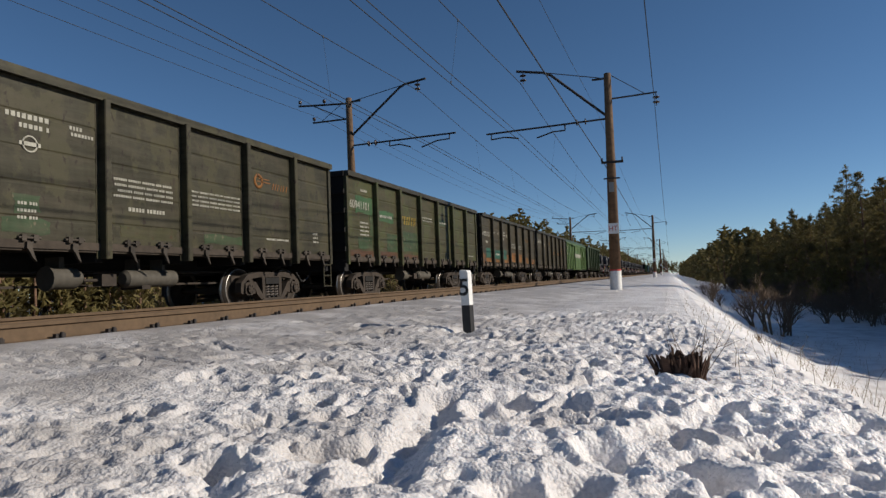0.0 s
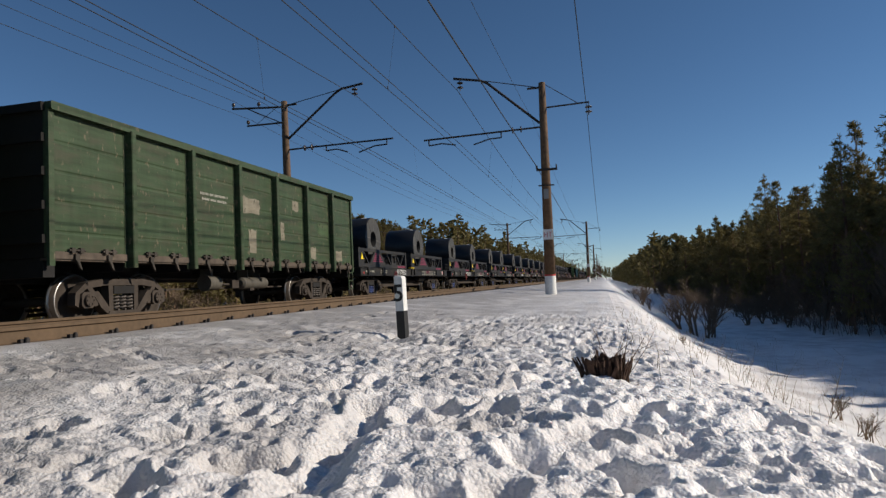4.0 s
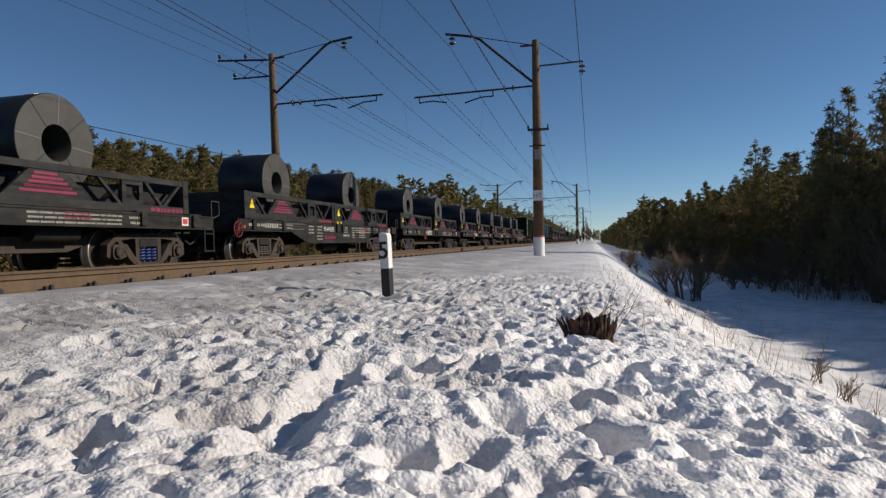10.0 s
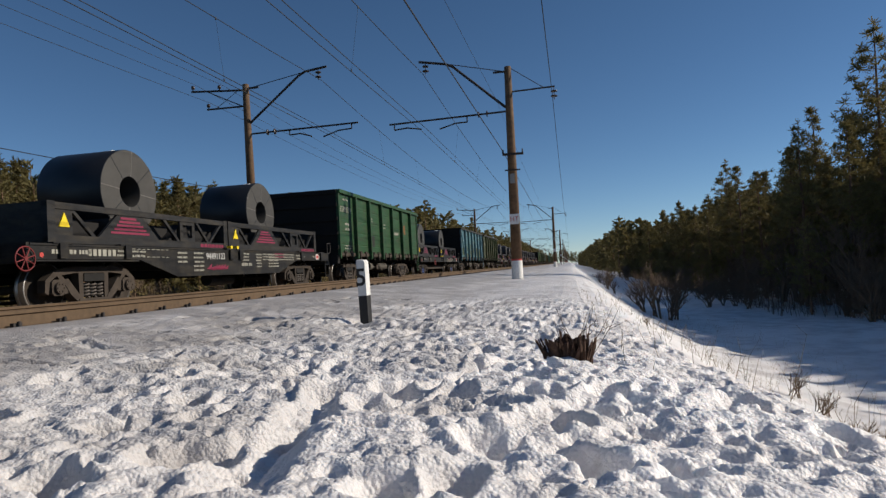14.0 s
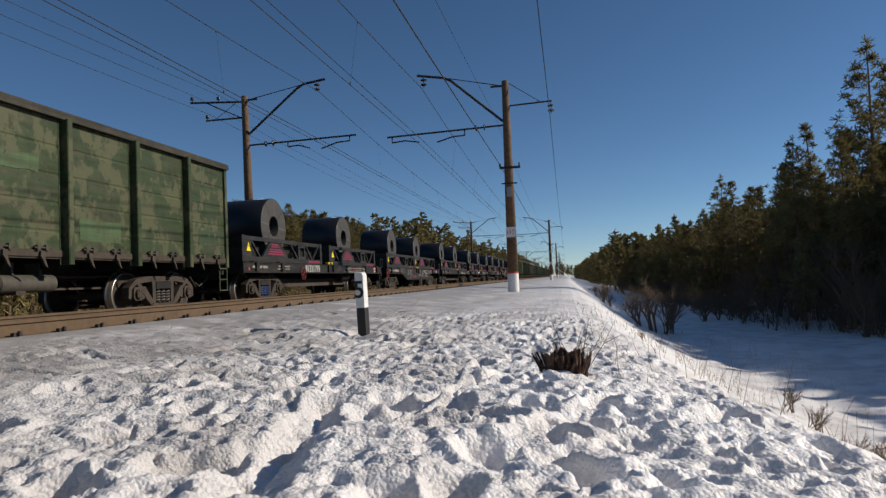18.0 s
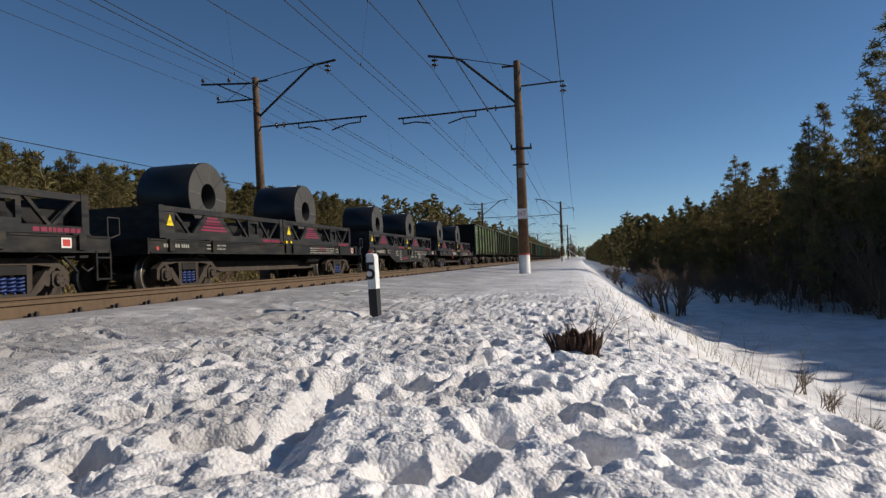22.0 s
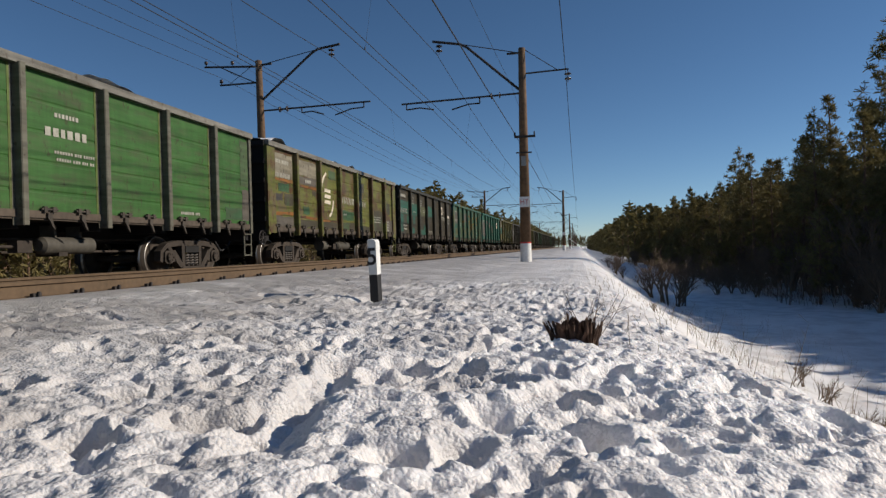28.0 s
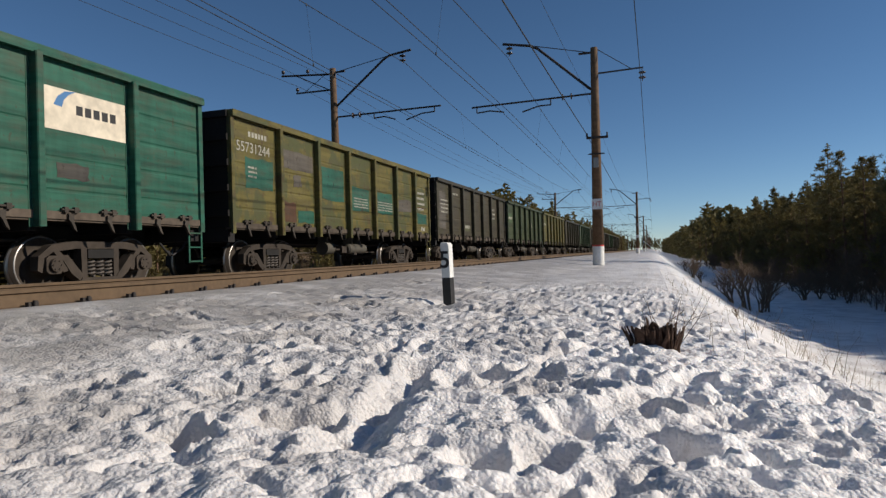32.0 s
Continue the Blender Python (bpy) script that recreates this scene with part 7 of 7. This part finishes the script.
def forest():
    rnd = random.Random(21)
    kinds = [pine(1, 13, 0.34, 0.17), pine(2, 12, 0.28, 0.19), pine(3, 14, 0.42, 0.16), pine(4, 10, 0.12, 0.20), pine(5, 8, 0.06, 0.22), pine(6, 11.5, 0.2, 0.19), pine(7, 5, 0.04, 0.25)]

    def plant(x, y, i, scale, label, group):
        t = thing("pine_tree", label, "tree", pose(x, y, height(x, y) - 0.1, 0, 0, rnd.uniform(0, 360)), group)
        t.scale = (scale, scale, scale)
        part("trunk", kinds[i][0], None, t)
        part("crown", kinds[i][1], None, t)

    tall_of = (13, 12, 14, 10, 8, 11.5, 5)
    near = "dark green pine at the snowy forest edge"
    for y in np.arange(28, 112, 2.8):
        edge = 10.2 + max(0, 33 - y) * 0.6
        for row in range(5 if y < 60 else 3):
            px, py = edge + 2.7 * row + rnd.uniform(-1.0, 1.0), y + rnd.uniform(-1.3, 1.3)
            if px / py > 0.85:
                continue
            if row == 0 and rnd.random() < (0.8 if y < 50 else 0.15):
                continue
            i = rnd.choice((3, 4, 6, 5)) if row == 0 else rnd.choice((0, 2, 0, 1)) if y < 37 else rnd.choice((5, 1, 3, 0, 5, 3))
            h = rnd.uniform(3.5, 7.5) if row == 0 else rnd.uniform(7.2, 9.6) + (0.9 if py < 46 else 0)
            plant(px, py, i, h / tall_of[i], near, "pines beyond the ditch")
    for x, y, i, h in ((16.6, 38.5, 2, 15.0), (18.4, 40.5, 0, 14.0), (15.2, 43.0, 0, 11.5), (12.5, 55.0, 2, 10.5)):
        plant(x, y, i, h / tall_of[i], "tall dark pine standing over its neighbours", "pines beyond the ditch")
    # unseen wood beside the camera, back from the bank, placed to shade the ditch
    def shade_edge(y, h):
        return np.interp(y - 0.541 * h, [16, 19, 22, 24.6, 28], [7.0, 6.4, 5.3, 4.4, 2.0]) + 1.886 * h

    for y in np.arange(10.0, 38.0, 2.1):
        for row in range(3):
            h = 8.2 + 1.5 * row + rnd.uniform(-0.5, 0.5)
            px = shade_edge(y, h) + 0.9 * row + rnd.uniform(-0.4, 0.4)
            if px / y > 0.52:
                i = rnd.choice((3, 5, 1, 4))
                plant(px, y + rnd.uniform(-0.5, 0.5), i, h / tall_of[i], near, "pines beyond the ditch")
    sunny = "sunlit yellow-green pine behind the railway"
    for y in np.arange(0, 108, 2.0):
        for row, x in enumerate((-32, -35, -38)):
            i = rnd.choice((1, 3, 3, 5, 4, 0, 2))
            plant(x + rnd.uniform(-1.2, 1.2), y + rnd.uniform(-1.2, 1.2), i, (rnd.uniform(8.3, 10.0) + 0.4 * row + max(0, y - 30) * 0.035) / tall_of[i], sunny, "pines behind the railway")

    # far woods: simple trees joined into one
    g, c2 = G(), G()

    def slim_tree(x, y, tall, low):
        """A young pine of many short upswept sprays."""
        z = height(x, y)
        g.tube((x, y, z - 0.3), (x, y, z + tall), 0.10, 0.02, 5, caps=False)
        n = 58
        for k in range(n):
            f = low + (1 - low) * (k + rnd.random()) / n
            reach = 0.20 * tall * (1.05 - f) ** 0.8 * rnd.uniform(0.5, 1.0) + 0.1
            a = rnd.uniform(0, 6.283)
            for q in range(6):
                rr = reach * (0.3 + 0.7 * (q + rnd.random()) / 6)
                b = a + rnd.uniform(-0.35, 0.35)
                p = Vector((x + rr * math.cos(b), y + rr * math.sin(b), z + tall * f + 0.25 * rr + rnd.uniform(-0.1, 0.1)))
                d = Vector((math.cos(b) * 0.6 + rnd.gauss(0, 0.5), math.sin(b) * 0.6 + rnd.gauss(0, 0.5), rnd.uniform(0.1, 1.0))).normalized() * rnd.uniform(0.3, 0.55)
                w = d.cross(Vector((rnd.gauss(0, 1), rnd.gauss(0, 1), 0.3))).normalized() * 0.085
                c2.add([tuple(p - w), tuple(p + w), tuple(p + d + w * 0.3), tuple(p + d - w * 0.3)], [(0, 1, 2, 3)])

    def far_tree(x, y, tall, low=0.25):
        z = height(x, y)
        g.tube((x, y, z - 0.3), (x, y, z + tall), 0.16, 0.03, 5, caps=False)
        for k in range(42):
            f = low + (1 - low) * (k + rnd.random()) / 42
            rr = 0.2 * tall * (1.08 - f) * rnd.uniform(0.3, 1.0) + 0.15
            a = rnd.uniform(0, 6.283)
            p = Vector((x + rr * math.cos(a), y + rr * math.sin(a), z + tall * f))
            for _ in range(4):
                d = Vector((rnd.gauss(0, 1), rnd.gauss(0, 1), rnd.gauss(0.2, 0.7))).normalized() * rnd.uniform(0.5, 0.95)
                s = d.cross(Vector((rnd.gauss(0, 1), rnd.gauss(0, 1), 0.3))).normalized() * 0.22
                c2.add([tuple(p - s), tuple(p + s), tuple(p + d + s * 0.6), tuple(p + d - s * 0.6)], [(0, 1, 2, 3)])

    # more unseen trees behind that wood, added to make its shadow solid
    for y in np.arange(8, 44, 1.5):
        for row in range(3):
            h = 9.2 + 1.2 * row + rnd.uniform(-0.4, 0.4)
            px = shade_edge(y, h) + 1.4 * row + rnd.uniform(-0.5, 0.5)
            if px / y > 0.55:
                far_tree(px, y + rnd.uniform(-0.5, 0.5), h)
    for x in np.arange(-70, 60, 3.2):
        for y in (655, 662, 670):
            far_tree(x + rnd.uniform(-1.5, 1.5), y + rnd.uniform(-2, 2), rnd.uniform(9, 14))
    for y in np.arange(27, 112, 3.2):
        for x in (25, 28.5, 32, 36, 41, 47) if y < 62 else (18.5, 22, 26):
            if x / y < 0.95:
                far_tree(x + rnd.uniform(-1.5, 1.5), y + rnd.uniform(-1.5, 1.5), rnd.uniform(7, 9.5))
    for y in np.arange(-4, 125, 1.5):
        slim_tree(-30.5 + rnd.uniform(-1, 1), y + rnd.uniform(-0.7, 0.7), rnd.uniform(3.0, 5.5), 0.02)
        slim_tree(-33 + rnd.uniform(-1.5, 1.5), y + rnd.uniform(-0.7, 0.7), rnd.uniform(6.8, 9.2) + max(0, y - 30) * 0.03, 0.12)
        slim_tree(-37 + rnd.uniform(-1.5, 1.5), y + rnd.uniform(-0.7, 0.7), rnd.uniform(7.6, 10.2) + max(0, y - 30) * 0.035, 0.05)
    for y in np.arange(0, 120, 1.9):
        for x in (-41, -44, -47):
            far_tree(x + rnd.uniform(-1.5, 1.5), y + rnd.uniform(-1.5, 1.5), rnd.uniform(9.0, 10.9) + max(0, y - 30) * 0.035)
    for y in np.arange(114, 640, 4.2):
        for x in (10.0, 13.5, 17.0):
            far_tree(x + rnd.uniform(-1.5, 1.5), y + rnd.uniform(-2, 2), rnd.uniform(7.5, 10.5), 0.06)
    for y in np.arange(110, 640, 4.6):
        for x in (-26, -29, -33):
            far_tree(x + rnd.uniform(-2, 2), y + rnd.uniform(-2, 2), rnd.uniform(11.5, 14.5), 0.08)
    woods = c2.mesh("far_woods", NEEDLES)
    tagged(new("far_woods", woods), "dark pine woods along both sides of the line", "woods", kind="stuff")
    tagged(new("far_trunks", g.mesh("far_trunks", BARK)), "thin trunks of the far pine woods", "woods", kind="stuff")


marker_post()
stump()
shrubs()
grass()
brush()
forest()


# ---- what moves ----
def motions():
    times = [0.0, 0.5] + [float(t) for t in range(1, 32)] + [31.5, 32.0]
    for ob, place, z in TRAIN:
        walk(ob, [(t, pose(FAR, place - travelled(t), FAR_Z + z)) for t in times])
        for w in [o for o in ob.children_recursive if o.name.startswith("wheelset")]:
            y0 = w.location.y
            here = place + w.parent.location.y + y0
            rows, k0 = [], None
            for k in range(0, 961):
                if 1.0 < here - travelled(k / 30) < 30.0:
                    rows.append((k / 30, pose(0, y0, 0.478, math.degrees(travelled(k / 30) / 0.478))))
            if rows:
                if rows[0][0] > 0:
                    rows.insert(0, (0.0, rows[0][1]))
                if rows[-1][0] < 32:
                    rows.append((32.0, rows[-1][1]))
                walk(w, rows)


motions()
